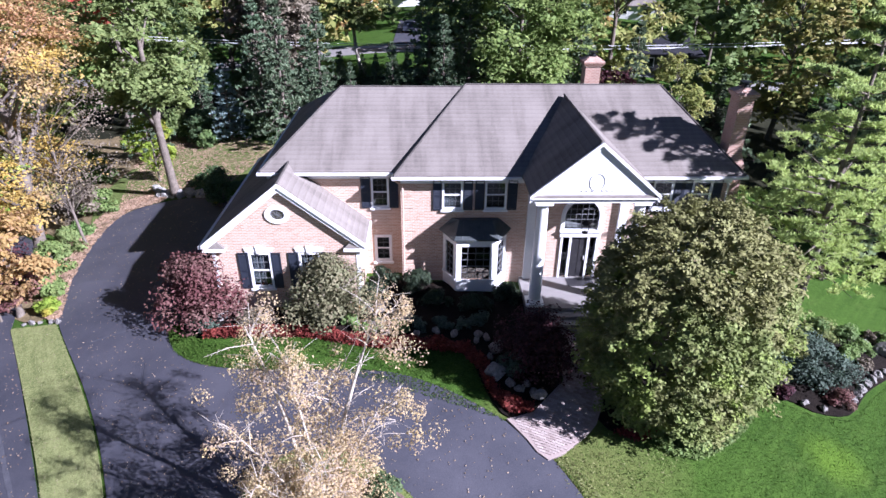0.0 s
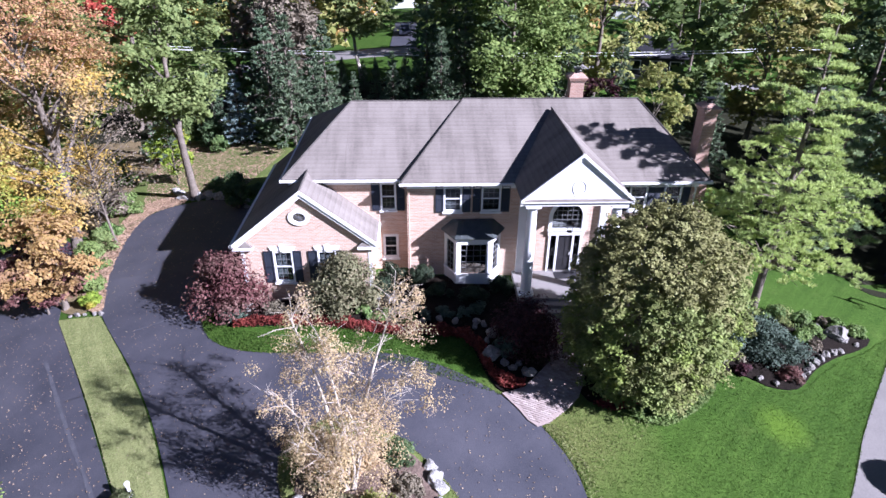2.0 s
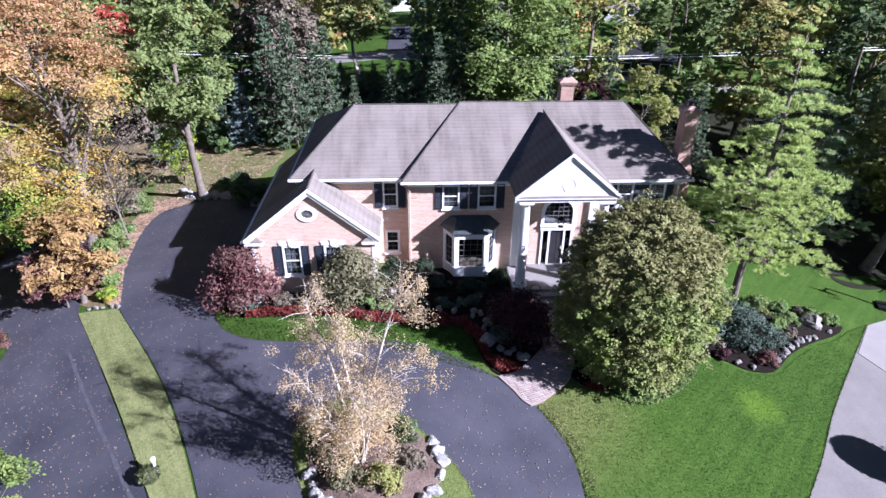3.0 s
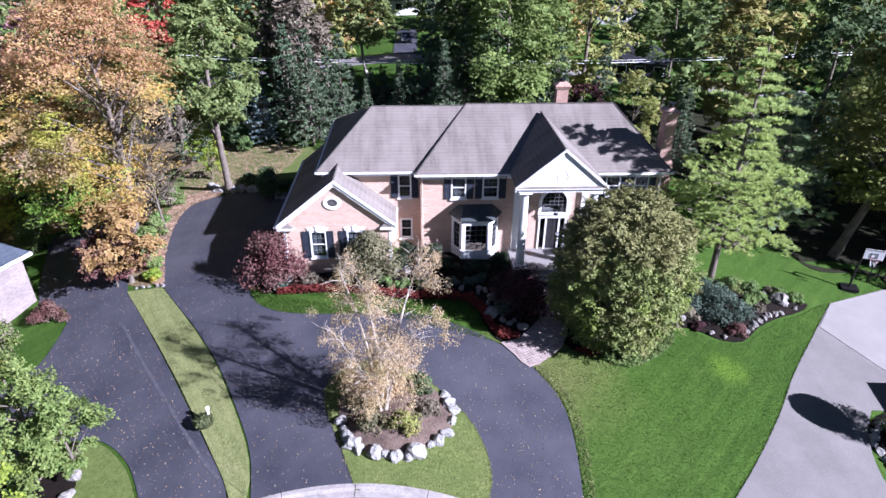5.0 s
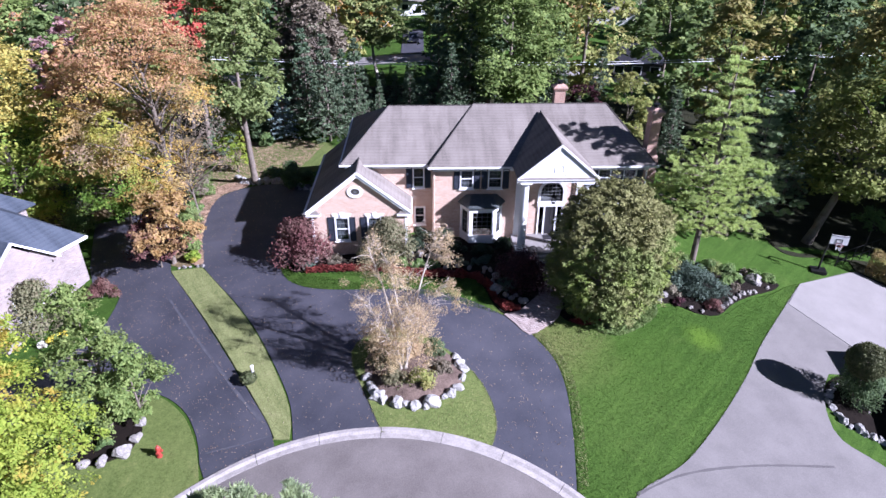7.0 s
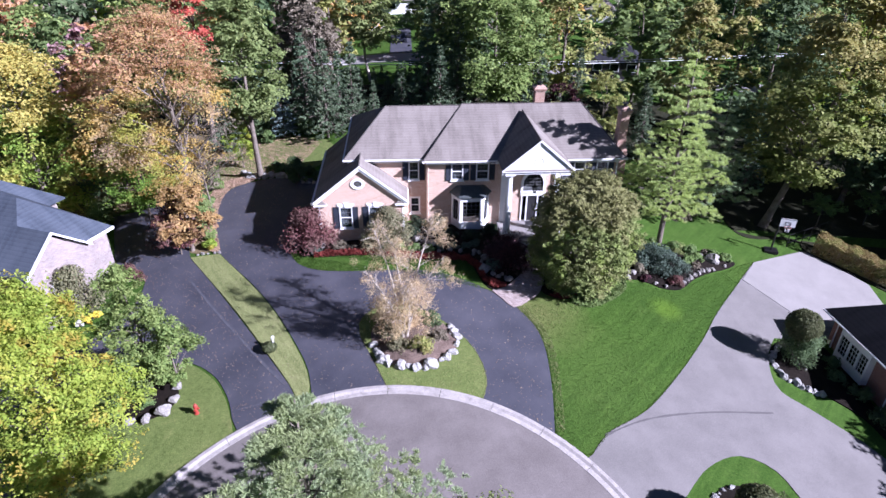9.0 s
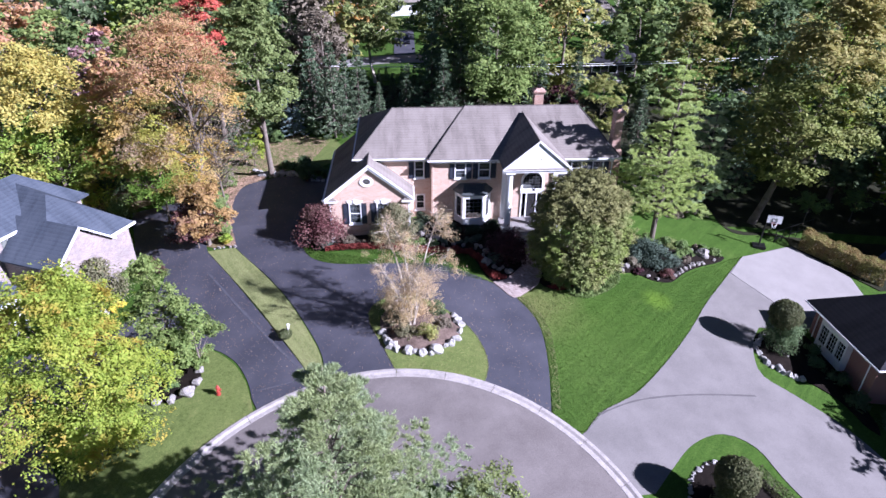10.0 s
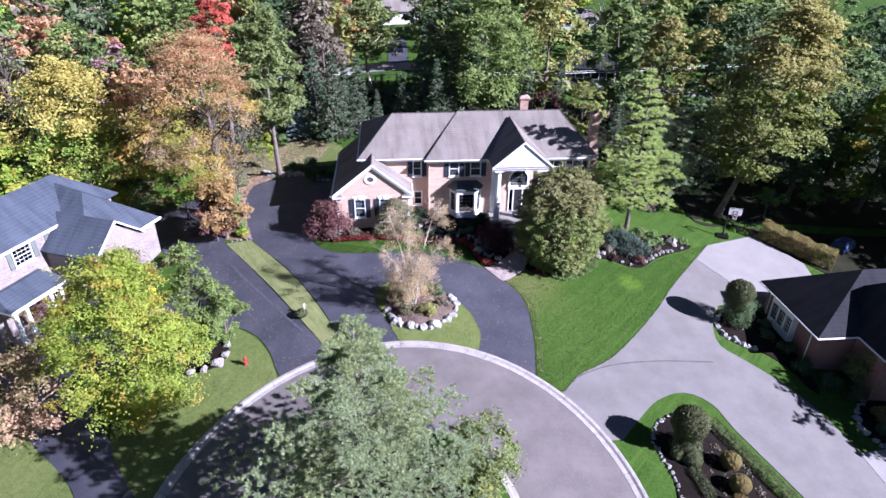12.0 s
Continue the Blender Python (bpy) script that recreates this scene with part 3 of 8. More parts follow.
def sprays(rng, centres, radii, per, hub=(0.0, 0.0), fans=5, rise=0.12, droop=0.35, narrow=0.5):
    """Leaf places on fans: flat, slightly hanging sprays that reach outwards from each lump."""
    n = len(centres) * fans
    c, r = np.repeat(centres, fans, axis=0), np.repeat(radii, fans)[:, None]
    d = c - np.array((hub[0], hub[1], 0.0))
    d[:, 2] = 0
    d /= np.linalg.norm(d, axis=1)[:, None] + 0.3
    d = d * 0.75 + rng.normal(0, 0.55, (n, 3)) * np.array((1, 1, 0.35))
    d[:, 2] += rise
    d /= np.linalg.norm(d, axis=1)[:, None] + 1e-9
    side = np.cross(d, np.array((0, 0, 1.0)) + rng.normal(0, 0.22, (n, 3)))
    side /= np.linalg.norm(side, axis=1)[:, None] + 1e-9
    base = c + rng.normal(0, 0.42, (n, 3)) * r * np.array((1, 1, 0.9))
    length = r * rng.uniform(0.9, 1.6, (n, 1))
    k = max(1, per // fans)
    take = lambda a: np.repeat(a, k, axis=0)
    t = rng.random((n * k, 1)) ** 0.8
    w = rng.normal(0, narrow, (n * k, 1)) * (1.05 - 0.75 * t)
    pos = take(base) + take(d) * take(length) * (t - 0.3) + take(side) * take(length) * w
    pos[:, 2:] -= take(length) * droop * (t * t + 0.5 * w * w)
    pos += rng.normal(0, 0.05, pos.shape)
    up = np.cross(take(side), take(d)) + take(d) * (0.25 + 0.5 * t)
    return pos, up


def crown_lumps(rng, n, height, radius, clear, shape="round", shell=False):
    """Centres and sizes of the lumps of a crown whose foot is at the origin."""
    c, q = [], []
    while len(c) < n:
        t = rng.random()
        if shape == "round":
            w = math.sqrt(max(0, 1 - (2 * t - 1) ** 2)) * (0.85 + 0.15 * math.sin(3 * t))
        elif shape == "egg":
            w = (math.sin(math.pi * min(1, t * 0.92 + 0.06)) ** 0.7) * (1.05 - 0.35 * t)
        elif shape == "barrel":
            w = math.sqrt(max(0.0, 1 - ((t - 0.4) / 0.6) ** 2.6)) if t > 0.4 else 1 - 0.36 * ((0.4 - t) / 0.4) ** 2
        elif shape == "column":
            w = 0.9 * math.sin(math.pi * (0.08 + 0.88 * t)) ** 0.4
        else:
            w = 1.0 - 0.75 * t
        a = rng.random() * 2 * math.pi
        lob = 1 + 0.16 * math.sin(3 * a + 5 * t) + 0.1 * math.sin(5 * a - 7 * t + 1)
        if shell:
            lob = 1 + 0.04 * math.sin(3 * a + 5 * t) + 0.03 * math.sin(5 * a - 7 * t + 1)
        rr = radius * w * lob * (0.25 + 0.75 * rng.random() ** 0.5) * 0.88
        c.append((rr * math.cos(a), rr * math.sin(a), clear + (height - clear) * (0.03 + 0.93 * t)))
        if shell and rng.random() < 0.85:
            k = radius * w * lob * (0.9 + 0.08 * rng.random()) / max(rr, 1e-6)
            c[-1] = (c[-1][0] * k, c[-1][1] * k, c[-1][2])
        q.append(radius * (rng.uniform(0.09, 0.15) if shell else rng.uniform(0.13, 0.27)))
    return np.array(c), np.array(q)


def trunk_mesh(rng, height, girth, lumps, limbs, lean=0.0, forks=1, top=0.75):
    bm = bmesh.new()
    bend = rng.normal(0, 0.02 * height, 2)
    pts = [(lean * height * t + bend[0] * math.sin(3 * t), bend[1] * math.sin(2.5 * t), height * top * t) for t in (0, 0.08, 0.3, 0.55, 0.8, 1.0)]
    tube(bm, [(pts[0][0], pts[0][1], -0.5)] + pts, [girth * 1.5, girth * 1.35, girth, girth * 0.85, girth * 0.62, girth * 0.4, girth * 0.12], 9)
    for i in rng.permutation(len(lumps))[:limbs]:
        e = Vector(lumps[i])
        h = max(0.18 * height, min(height * top * 0.95, e.z - 0.35 * math.hypot(e.x, e.y) - 0.1 * height))
        t = h / (height * top)
        s = Vector((lean * height * t + bend[0] * math.sin(3 * t), bend[1] * math.sin(2.5 * t), h))
        mid = (s + e) * 0.5 + Vector((rng.normal(0, 0.05), rng.normal(0, 0.05), 0.04)) * (e - s).length
        w = girth * (0.5 - 0.3 * t)
        tube(bm, [s, mid, e], [w, w * 0.6, w * 0.15], 6)
    return bm


def tree(name, x, y, height, radius, leaf, label, category="tree", clear=0.25, lumps=70, per=150, size=0.3, seed=1, shape="round",
         girth=0.0, bark="bark", limbs=16, lean=0.0, group="", sink=0.0, aspect=0.6, thin=1.0, shell=False, fans=5, droop=0.35, rise=0.12, gap=None):
    rng = np.random.default_rng(seed)
    ob = thing(name, x, y, ground_z(x, y) - sink, label, category, group)
    c, q = crown_lumps(rng, lumps, height, radius, clear * height, shape, shell)
    c[:, 0] += lean * c[:, 2]
    if gap:
        keep = (c[:, 0] < gap[0]) | (c[:, 2] > gap[1])
        c, q = c[keep], q[keep]
    part("trunk", trunk_mesh(rng, height, girth or height * 0.016, c, limbs, lean), bark, ob, smooth=True)
    pos, out = sprays(rng, c, q, per, (lean * height * 0.6, 0.0), fans, rise, droop, 0.3 if shell else 0.5)
    pos[:, 1] = np.where(pos[:, 1] > 0, pos[:, 1] * thin, pos[:, 1])
    pos[:, 2] = np.maximum(pos[:, 2], 0.03)
    if shell:
        core, face = puffs(rng, c[::4] * np.array((0.78, 0.78, 0.93)), np.full(len(c[::4]), radius * 0.2), 50)
        core[:, 2] = np.maximum(core[:, 2], 0.05)
        size = np.concatenate([np.full(len(pos), size), np.full(len(core), size * 1.9)])
        pos, out = np.concatenate([pos, core]), np.concatenate([out, face])
    crown = new("crown", leaf_mesh("crown", pos, out, size, leaf, rng, aspect))
    crown.parent = ob
    return ob


def conifer(name, x, y, height, radius, leaf, label, seed=1, whorls=26, per_whorl=6, tufts=16, size=0.3, droop=0.15, clear=0.08, girth=0.0, group="", ragged=0.3, open_top=1.0, aspect=0.45, lean=0.0, needles=7, plume=0.3, spread=0.3, twigs=6):
    """A tapering trunk with whorls of boughs, each clothed in needle sprays."""
    rng = np.random.default_rng(seed)
    ob = thing(name, x, y, ground_z(x, y), label, "conifer tree", group)
    bm = bmesh.new()
    g = girth or height * 0.014
    tube(bm, [(0, 0, -0.5), (0, 0, 0), (lean * height * 0.5, 0, height * 0.5), (lean * height, 0, height * 0.97)], [g * 1.3, g * 1.1, g * 0.6, 0.02], 8)
    pos, out = [], []
    for i in range(whorls):
        t = (i + rng.random() * 0.6) / whorls
        z = height * (clear + (0.98 - clear) * t)
        reach = radius * (1 - t) ** open_top * rng.uniform(1 - ragged, 1.1) + 0.12 * radius * (1 - t) + 0.15
        k = max(3, int(per_whorl * (1 - 0.4 * t)))
        for j in range(k):
            a = 2 * math.pi * (j + rng.random() * 0.7) / k + i * 1.3
            r = reach * rng.uniform(1 - ragged, 1.05)
            d = np.array((math.cos(a), math.sin(a), 0.0))
            rise = 0.22 * r - droop * r * rng.uniform(0.6, 1.6)
            tip = np.array((lean * z, 0, z)) + d * r + np.array((0, 0, rise))
            if r > 0.8:
                tube(bm, [(lean * z, 0, z), tuple(np.array((lean * z, 0, z)) + d * r * 0.5 + np.array((0, 0, 0.12 * r))), tuple(tip)], [g * 0.28 * (1 - t) + 0.015, g * 0.16 * (1 - t) + 0.01, 0.006], 4)
            m = max(4, int(tufts * (0.25 + r / radius)))
            s = rng.uniform(0.22, 1.0, m)
            s = (np.floor(s * twigs) + rng.uniform(0, 0.35, m)) / twigs
            side = np.array((-d[1], d[0], 0.0))
            w = rng.uniform(-1, 1, m) * spread * r * (1.12 - 0.8 * s)
            s = np.minimum(1.03, s + 0.6 * np.abs(w) / r)
            p = np.array((lean * z, 0, z)) + s[:, None] * r * d + w[:, None] * side
            p[:, 2] += 0.12 * r * np.sin(np.pi * s) + rise * s - 0.10 * np.abs(w)
            c = np.repeat(p, needles, axis=0)
            o = rng.normal(0, 0.55, (len(c), 3)) + d * 0.45
            o[:, 2] = np.abs(o[:, 2]) * 0.8 + 0.3
            o /= np.linalg.norm(o, axis=1)[:, None]
            pos.append(c + o * plume * rng.uniform(0.3, 1.0, (len(c), 1)) * np.array((1, 1, 0.55)))
            out.append(o)
    part("trunk", bm, "bark", ob, smooth=True)
    crown = new("crown", leaf_mesh("crown", np.concatenate(pos), np.concatenate(out), size, leaf, rng, aspect, 0.1, True))
    crown.parent = ob
    return ob


def shrub(name, x, y, w, d, h, leaf, label, seed=1, lumps=26, per=110, size=0.14, group="", category="shrub", turn=0.0, dome=True, aspect=0.55, lift=0.0):
    """A low bush: a short stem and a mound of leaf lumps."""
    rng = np.random.default_rng(seed)
    ob = thing(name, x, y, ground_z(x, y) + lift, label, category, group, turn)
    a = rng.random(lumps) * 2 * math.pi
    r = rng.random(lumps) ** 0.5
    z = rng.random(lumps)
    k = np.sqrt(np.maximum(0.05, 1 - z ** 2)) if dome else np.ones(lumps)
    c = np.stack([np.cos(a) * r * k * w * 0.42, np.sin(a) * r * k * d * 0.42, 0.12 * h + z * h * 0.72], -1)
    q = np.full(lumps, 0.2 * min(w, d, h * 1.6)) * rng.uniform(0.75, 1.25, lumps)
    pos, out = puffs(rng, c, q, per, 0.8)
    pos[:, 2] = np.maximum(pos[:, 2], 0.02)
    bm = bmesh.new()
    for i in range(min(5, lumps)):
        tube(bm, [(0, 0, -0.2), tuple(c[i] * 0.5), tuple(c[i])], [0.04, 0.03, 0.01], 5)
    part("stem", bm, "bark", ob)
    crown = new("foliage", leaf_mesh("foliage", pos, out, size, leaf, rng, aspect))
    crown.parent = ob
    return ob


def clipped(name, x, y, w, h, stem, leaf, label, seed, count=9000, size=0.12, group="", category="shrub"):
    """A shorn ball or dome of small leaves on a stem."""
    rng = np.random.default_rng(seed)
    ob = thing(name, x, y, ground_z(x, y), label, category, group)
    d = rng.normal(0, 1, (count, 3))
    d /= np.linalg.norm(d, axis=1)[:, None]
    lob = 1 + 0.04 * np.sin(5 * d[:, 0] + seed) * np.sin(6 * d[:, 1]) + rng.normal(0, 0.035, count) - 0.3 * (rng.random(count) < 0.4) * rng.random(count)
    pos = d * lob[:, None] * np.array((w / 2, w / 2, h / 2)) + np.array((0, 0, stem + h / 2))
    pos[:, 2] = np.maximum(pos[:, 2], 0.03)
    bm = bmesh.new()
    tube(bm, [(0, 0, -0.3), (0.03, 0, stem * 0.5), (0, 0.02, stem + h * 0.5)], [0.09, 0.07, 0.05], 7)
    part("stem", bm, "bark", ob, smooth=True)
    crown = new("foliage", leaf_mesh("foliage", pos, d, size, leaf, rng))
    crown.parent = ob
    return ob


def hedge(name, p, q, w, h, leaf, label, seed, size=0.085, group="", category="hedge"):
    """A clipped hedge with flat top and sides between two plan points."""
    rng = np.random.default_rng(seed)
    ln = math.hypot(q[0] - p[0], q[1] - p[1])
    ob = thing(name, p[0], p[1], 0, label, category, group)
    n = int(420 * ln * (w + 2 * h))
    s, side = rng.random(n) * ln, rng.random(n) * (w + 2 * h)
    u = np.where(side < h, -w / 2, np.where(side > h + w, w / 2, side - h - w / 2)) + rng.normal(0, 0.03, n)
    z = np.where(side < h, side, np.where(side > h + w, 2 * h + w - side, h)) + rng.normal(0, 0.025, n)
    dx, dy = (q[0] - p[0]) / ln, (q[1] - p[1]) / ln
    x, y = s * dx - u * dy, s * dy + u * dx
    z = z * (1 + 0.06 * np.sin(s * 2.3 + seed) + 0.05 * np.sin(s * 5.1))
    u = u * (1 + 0.07 * np.sin(s * 3.7 + 2 * z))
    base = np.array([ground_z(p[0] + a, p[1] + b) for a, b in zip(s * dx, s * dy)])
    out = rng.normal(0, 0.35, (n, 3))
    out[:, 2] += np.where((side > h) & (side < h + w), 1.0, 0.2)
    out[:, 0] += np.where(side < h, dy, np.where(side > h + w, -dy, 0))
    out[:, 1] += np.where(side < h, -dx, np.where(side > h + w, dx, 0))
    crown = new("foliage", leaf_mesh("foliage", np.stack([x, y, base + np.maximum(z, 0.05)], -1), out, size, leaf, rng))
    crown.parent = ob
    for k in range(max(2, int(ln / 0.7))):
        bm = bmesh.new()
        a = (k + 0.5) * ln / max(2, int(ln / 0.7))
        gz = ground_z(p[0] + a * dx, p[1] + a * dy)
        tube(bm, [(a * dx, a * dy, gz - 0.1), (a * dx, a * dy, gz + h * 0.8)], [0.04, 0.03], 5)
        part("stem", bm, "bark", ob)
    return ob


def planted(name, outline, leaf, label, category, count, height, size, seed, lift=0.06):
    """Low planting that nobody could count, over a patch of ground."""
    rng = np.random.default_rng(seed)
    xs, ys = [p[0] for p in outline], [p[1] for p in outline]
    pts = []
    while len(pts) < count:
        x, y = rng.uniform(min(xs), max(xs)), rng.uniform(min(ys), max(ys))
        if inside(outline, x, y):
            pts.append((x, y, ground_z(x, y) + lift + height * rng.random() * (0.6 + 0.4 * math.sin(x * 5) * math.sin(y * 4))))
    pts = np.array(pts)
    out = rng.normal(0, 0.4, (count, 3))
    out[:, 2] += 1
    ob = new(name, leaf_mesh(name, pts, out, size, leaf, rng))
    return tagged(ob, label, category, "", "stuff")


ROCKS = []
for k in range(9):
    bm = bmesh.new()
    bmesh.ops.create_icosphere(bm, subdivisions=3, radius=0.5)
    cuts = random.Random(k)
    planes = [(Vector((cuts.uniform(-1, 1), cuts.uniform(-1, 1), cuts.uniform(-0.4, 1))).normalized(), cuts.uniform(0.26, 0.4)) for _ in range(9)]
    for v in bm.verts:
        for n, d in planes:
            over = v.co.dot(n) - d
            if over > 0:
                v.co -= n * over * 0.92
        v.co *= 1.12 + 0.2 * noise.noise(v.co * 4 + Vector((k * 7.3, 0, 0))) + 0.16 * noise.noise(v.co * 11 + Vector((0, k * 3.1, 0)))
        v.co.z *= 0.85
    ROCKS.append(mesh_of("boulder", bm, "rock"))


def boulder(x, y, size, seed, group, label="pale rough limestone boulder edging a planting bed", lift=0.0):
    rng = random.Random(seed)
    ob = new("boulder", ROCKS[seed % len(ROCKS)])
    z = ground_z(x, y) + lift + size * 0.2
    ob.matrix_basis = pose(x, y, z, rng.uniform(-12, 12), rng.uniform(-12, 12), rng.uniform(0, 360)) @ Matrix.Diagonal((size * rng.uniform(0.85, 1.25), size * rng.uniform(0.75, 1.05), size * rng.uniform(0.75, 1.1), 1))
    return tagged(ob, label, "boulder", group)


def rock_row(points, spacing, size, seed, group, label="pale rough limestone boulder edging a planting bed", meshes=None):
    line = smooth_line(points, 0.1)
    run, k = 0.0, 0
    rng = random.Random(seed)
    nxt = 0.0
    for a, b in zip(line, line[1:]):
        run += math.hypot(b[0] - a[0], b[1] - a[1])
        if run >= nxt:
            s = size * rng.uniform(0.7, 1.3)
            stone = boulder(b[0] + rng.uniform(-0.08, 0.08), b[1] + rng.uniform(-0.08, 0.08), s, seed * 31 + k, group, label)
            if meshes:
                stone.data = meshes[k % len(meshes)]
            nxt = run + spacing * rng.uniform(0.8, 1.2)
            k += 1

# ---- ground and paving ----
bm = bmesh.new()
GX = [-260, -200, -150, -110, -85, -68] + list(range(-56, 57, 2)) + [68, 85, 110, 150, 200, 260]
GY = [-150, -110, -85, -70] + list(range(-60, 61, 2)) + [70, 85, 105, 130, 170, 220, 300, 400]
rows = [[bm.verts.new((x, y, ground_z(x, y))) for x in GX] for y in GY]
for r0, r1 in zip(rows, rows[1:]):
    for i in range(len(GX) - 1):
        bm.faces.new((r0[i], r0[i + 1], r1[i + 1], r1[i]))
tagged(new("ground", mesh_of("ground", bm, "lawn", True)), "mown green lawn with patches of drier grass", "lawn", "", "structure")

CUL = (-3.62, -29.5)
R_BACK, R_GUTTER, R_ISLE = 13.6, 13.0, 6.75


def arc(radius, a0, a1, n):
    return [(CUL[0] + radius * math.cos(radians(a0 + (a1 - a0) * i / n)), CUL[1] + radius * math.sin(radians(a0 + (a1 - a0) * i / n))) for i in range(n + 1)]


road = draped("road", arc(R_GUTTER + 0.1, 0, 359, 90), "road", 0.03, "worn pale grey asphalt of a round turning place", "road")

kerb = thing("kerb", CUL[0], CUL[1], 0, "pale concrete kerb and gutter round the turning place", "kerb", kind="structure")


def kerb_piece(r0, r1, a0, a1, high):
    b = bmesh.new()
    sections = []
    n = 5
    for i in range(n + 1):
        a = radians(a0 + (a1 - a0) * i / n)
        ca, sa = math.cos(a), math.sin(a)
        z = ground_z(CUL[0] + r0 * ca, CUL[1] + r0 * sa)
        prof = ((r0, -0.15), (r0, 0.045), (r0 + (r1 - r0) * 0.45, 0.05), (r0 + (r1 - r0) * 0.68, high), (r1, high), (r1, -0.15))
        sections.append([(r * ca, r * sa, z + h) for r, h in prof])
    solid(b, sections)
    return b


for i in range(29):
    a = i * 360 / 29
    part("kerb_section", kerb_piece(R_GUTTER, R_BACK, a + 0.06, a + 360 / 29 - 0.06, 0.13), "kerb", kerb)
isle_kerb = thing("kerb", CUL[0], CUL[1], 0, "pale concrete kerb round the planted centre island", "kerb", kind="structure")
for i in range(15):
    a = i * 24
    part("kerb_section", kerb_piece(R_ISLE, R_ISLE - 0.5, a + 0.1, a + 23.9, 0.14), "kerb", isle_kerb)
draped("island_lawn", arc(R_ISLE - 0.48, 0, 354, 60), "lawn", 0.12, "green grass of the centre island", "lawn")
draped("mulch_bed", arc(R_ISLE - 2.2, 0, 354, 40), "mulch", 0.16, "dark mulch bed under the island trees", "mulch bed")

BIRCH_ISLE = smooth_line([(-2.87, -16.2), (-3.72, -13.94), (-4.6, -11.68), (-4.5, -10.2), (-2.9, -9.2), (-0.98, -9.75), (0.48, -11.01), (1.81, -12.78), (2.47, -14.55), (2.55, -16.15), (2.15, -17.3)])
draped("island_lawn", BIRCH_ISLE + arc(R_BACK - 0.05, 66, 89, 5), "lawn_mid", 0.045, "drier grass of the birch island", "lawn")
CRESCENT = smooth_line([(-10.06, -2.4), (-9.3, -3.85), (-8.01, -4.8), (-6.32, -5.28), (-4.05, -5.55), (-1.21, -5.72), (0.32, -6.05), (1.8, -6.75), (3.01, -7.54), (3.85, -8.2)])
drive = [(-6.95, -16.6)] + smooth_line([(-7.15, -15.5), (-7.75, -13.4), (-10.0, -9.0), (-12.2, -5.6), (-15.5, -1.1), (-16.4, 1.5), (-17.2, 4.7), (-17.7, 8.4), (-17.3, 10.4), (-15.9, 11.3), (-14.0, 11.6), (-11.5, 10.9), (-9.5, 10.3)])
drive += [(-8.5, 10.0), (-8.5, -1.5)] + CRESCENT + [(4.5, -9.0), (5.1, -9.75)]
drive += smooth_line([(5.25, -9.7), (6.15, -11.5), (6.4, -13.4), (6.2, -16.1), (5.75, -18.9), (5.6, -19.6)])
drive += [p for p in arc(R_BACK - 0.12, 47, 66, 5)] + BIRCH_ISLE[::-1] + arc(R_BACK - 0.12, 90, 104, 4)
draped("driveway", drive, "asphalt", 0.035, "dark sealed asphalt horseshoe driveway with scattered fallen leaves", "driveway")

left_drive = [(-7.9, -16.3)] + smooth_line([(-8.3, -15.3), (-12.7, -8.5), (-17.7, -1.1)]) + [(-18.5, 1.2), (-19.5, 6), (-23, 9), (-27, 8)]
left_drive += [(-24.0, 0.6), (-22.6, -2.0), (-21.0, -2.0)] + smooth_line([(-20.3, -3.4), (-20.2, -5.0), (-20.6, -7.2), (-23.5, -9.5), (-28.2, -10.4), (-29.2, -12.8), (-27.5, -14.6), (-22, -14.0), (-18.0, -12.4), (-15.1, -12.2), (-13.1, -13.5), (-11.8, -15.4), (-11.2, -17.0)])
left_drive += arc(R_BACK - 0.12, 121.5, 108, 4)
draped("driveway", left_drive, "asphalt", 0.035, "dark asphalt driveway of the neighbouring house", "driveway")
draped("driveway", smooth_line([(-31, -13.5), (-29, -15.8), (-26.0, -19.8), (-23.5, -22.1), (-21.4, -24.4), (-20.0, -27.5), (-16.8, -27.0), (-16.6, -24.6), (-20.2, -21.4), (-22.6, -18.2), (-25.2, -15.6), (-27.6, -14.0)], closed=True), "asphalt", 0.05, "dark asphalt walk and drive in tree shade", "driveway")

RIGHT_L = smooth_line([(7.3, -20.7), (8.6, -19.3), (11.05, -17.85), (13.7, -15.4), (16.85, -12.0), (19.3, -9.0), (22.7, -5.3), (25.3, -2.5)])
right_drive = RIGHT_L + [(30.4, -0.4), (33.2, -5.0), (31.0, -10.0), (24.8, -10.9)] + smooth_line([(22.4, -11.0), (21.2, -12.5), (20.4, -14.3), (20.3, -15.7), (21.6, -17.0), (23.7, -19.4), (24.9, -22.1), (25.8, -26.2), (26.5, -31)])
right_drive += [(21.2, -31)] + smooth_line([(19.4, -27.7), (18.5, -25.5), (17.5, -23.1), (16.9, -21.2), (15.3, -20.4), (13.2, -21.2), (11.3, -22.9), (9.9, -24.3)]) + arc(R_BACK - 0.12, 22, 39, 5)
draped("driveway", right_drive, "drive_grey", 0.035, "pale worn asphalt driveway forking round a planted bed", "driveway")
draped("side_walk", [(25.35, -24.4), (27.5, -24.0), (31.0, -23.4), (31.0, -26.2), (27.6, -26.9), (25.6, -27.0)], "concrete", 0.05, "pale paved walk in tree shade", "walk")
# dark strip coloured in for the hedge's shade along the pad edge
draped("hedge_shade_strip", [(31.2, 0.9), (30.9, -0.3), (35.6, -5.6), (37.6, -5.2), (37.2, -3.6), (32.6, 1.2)], "shaded_soil", 0.075, "dark ground strip standing for the shade beside the golden hedge", "soil bed", 0.6)
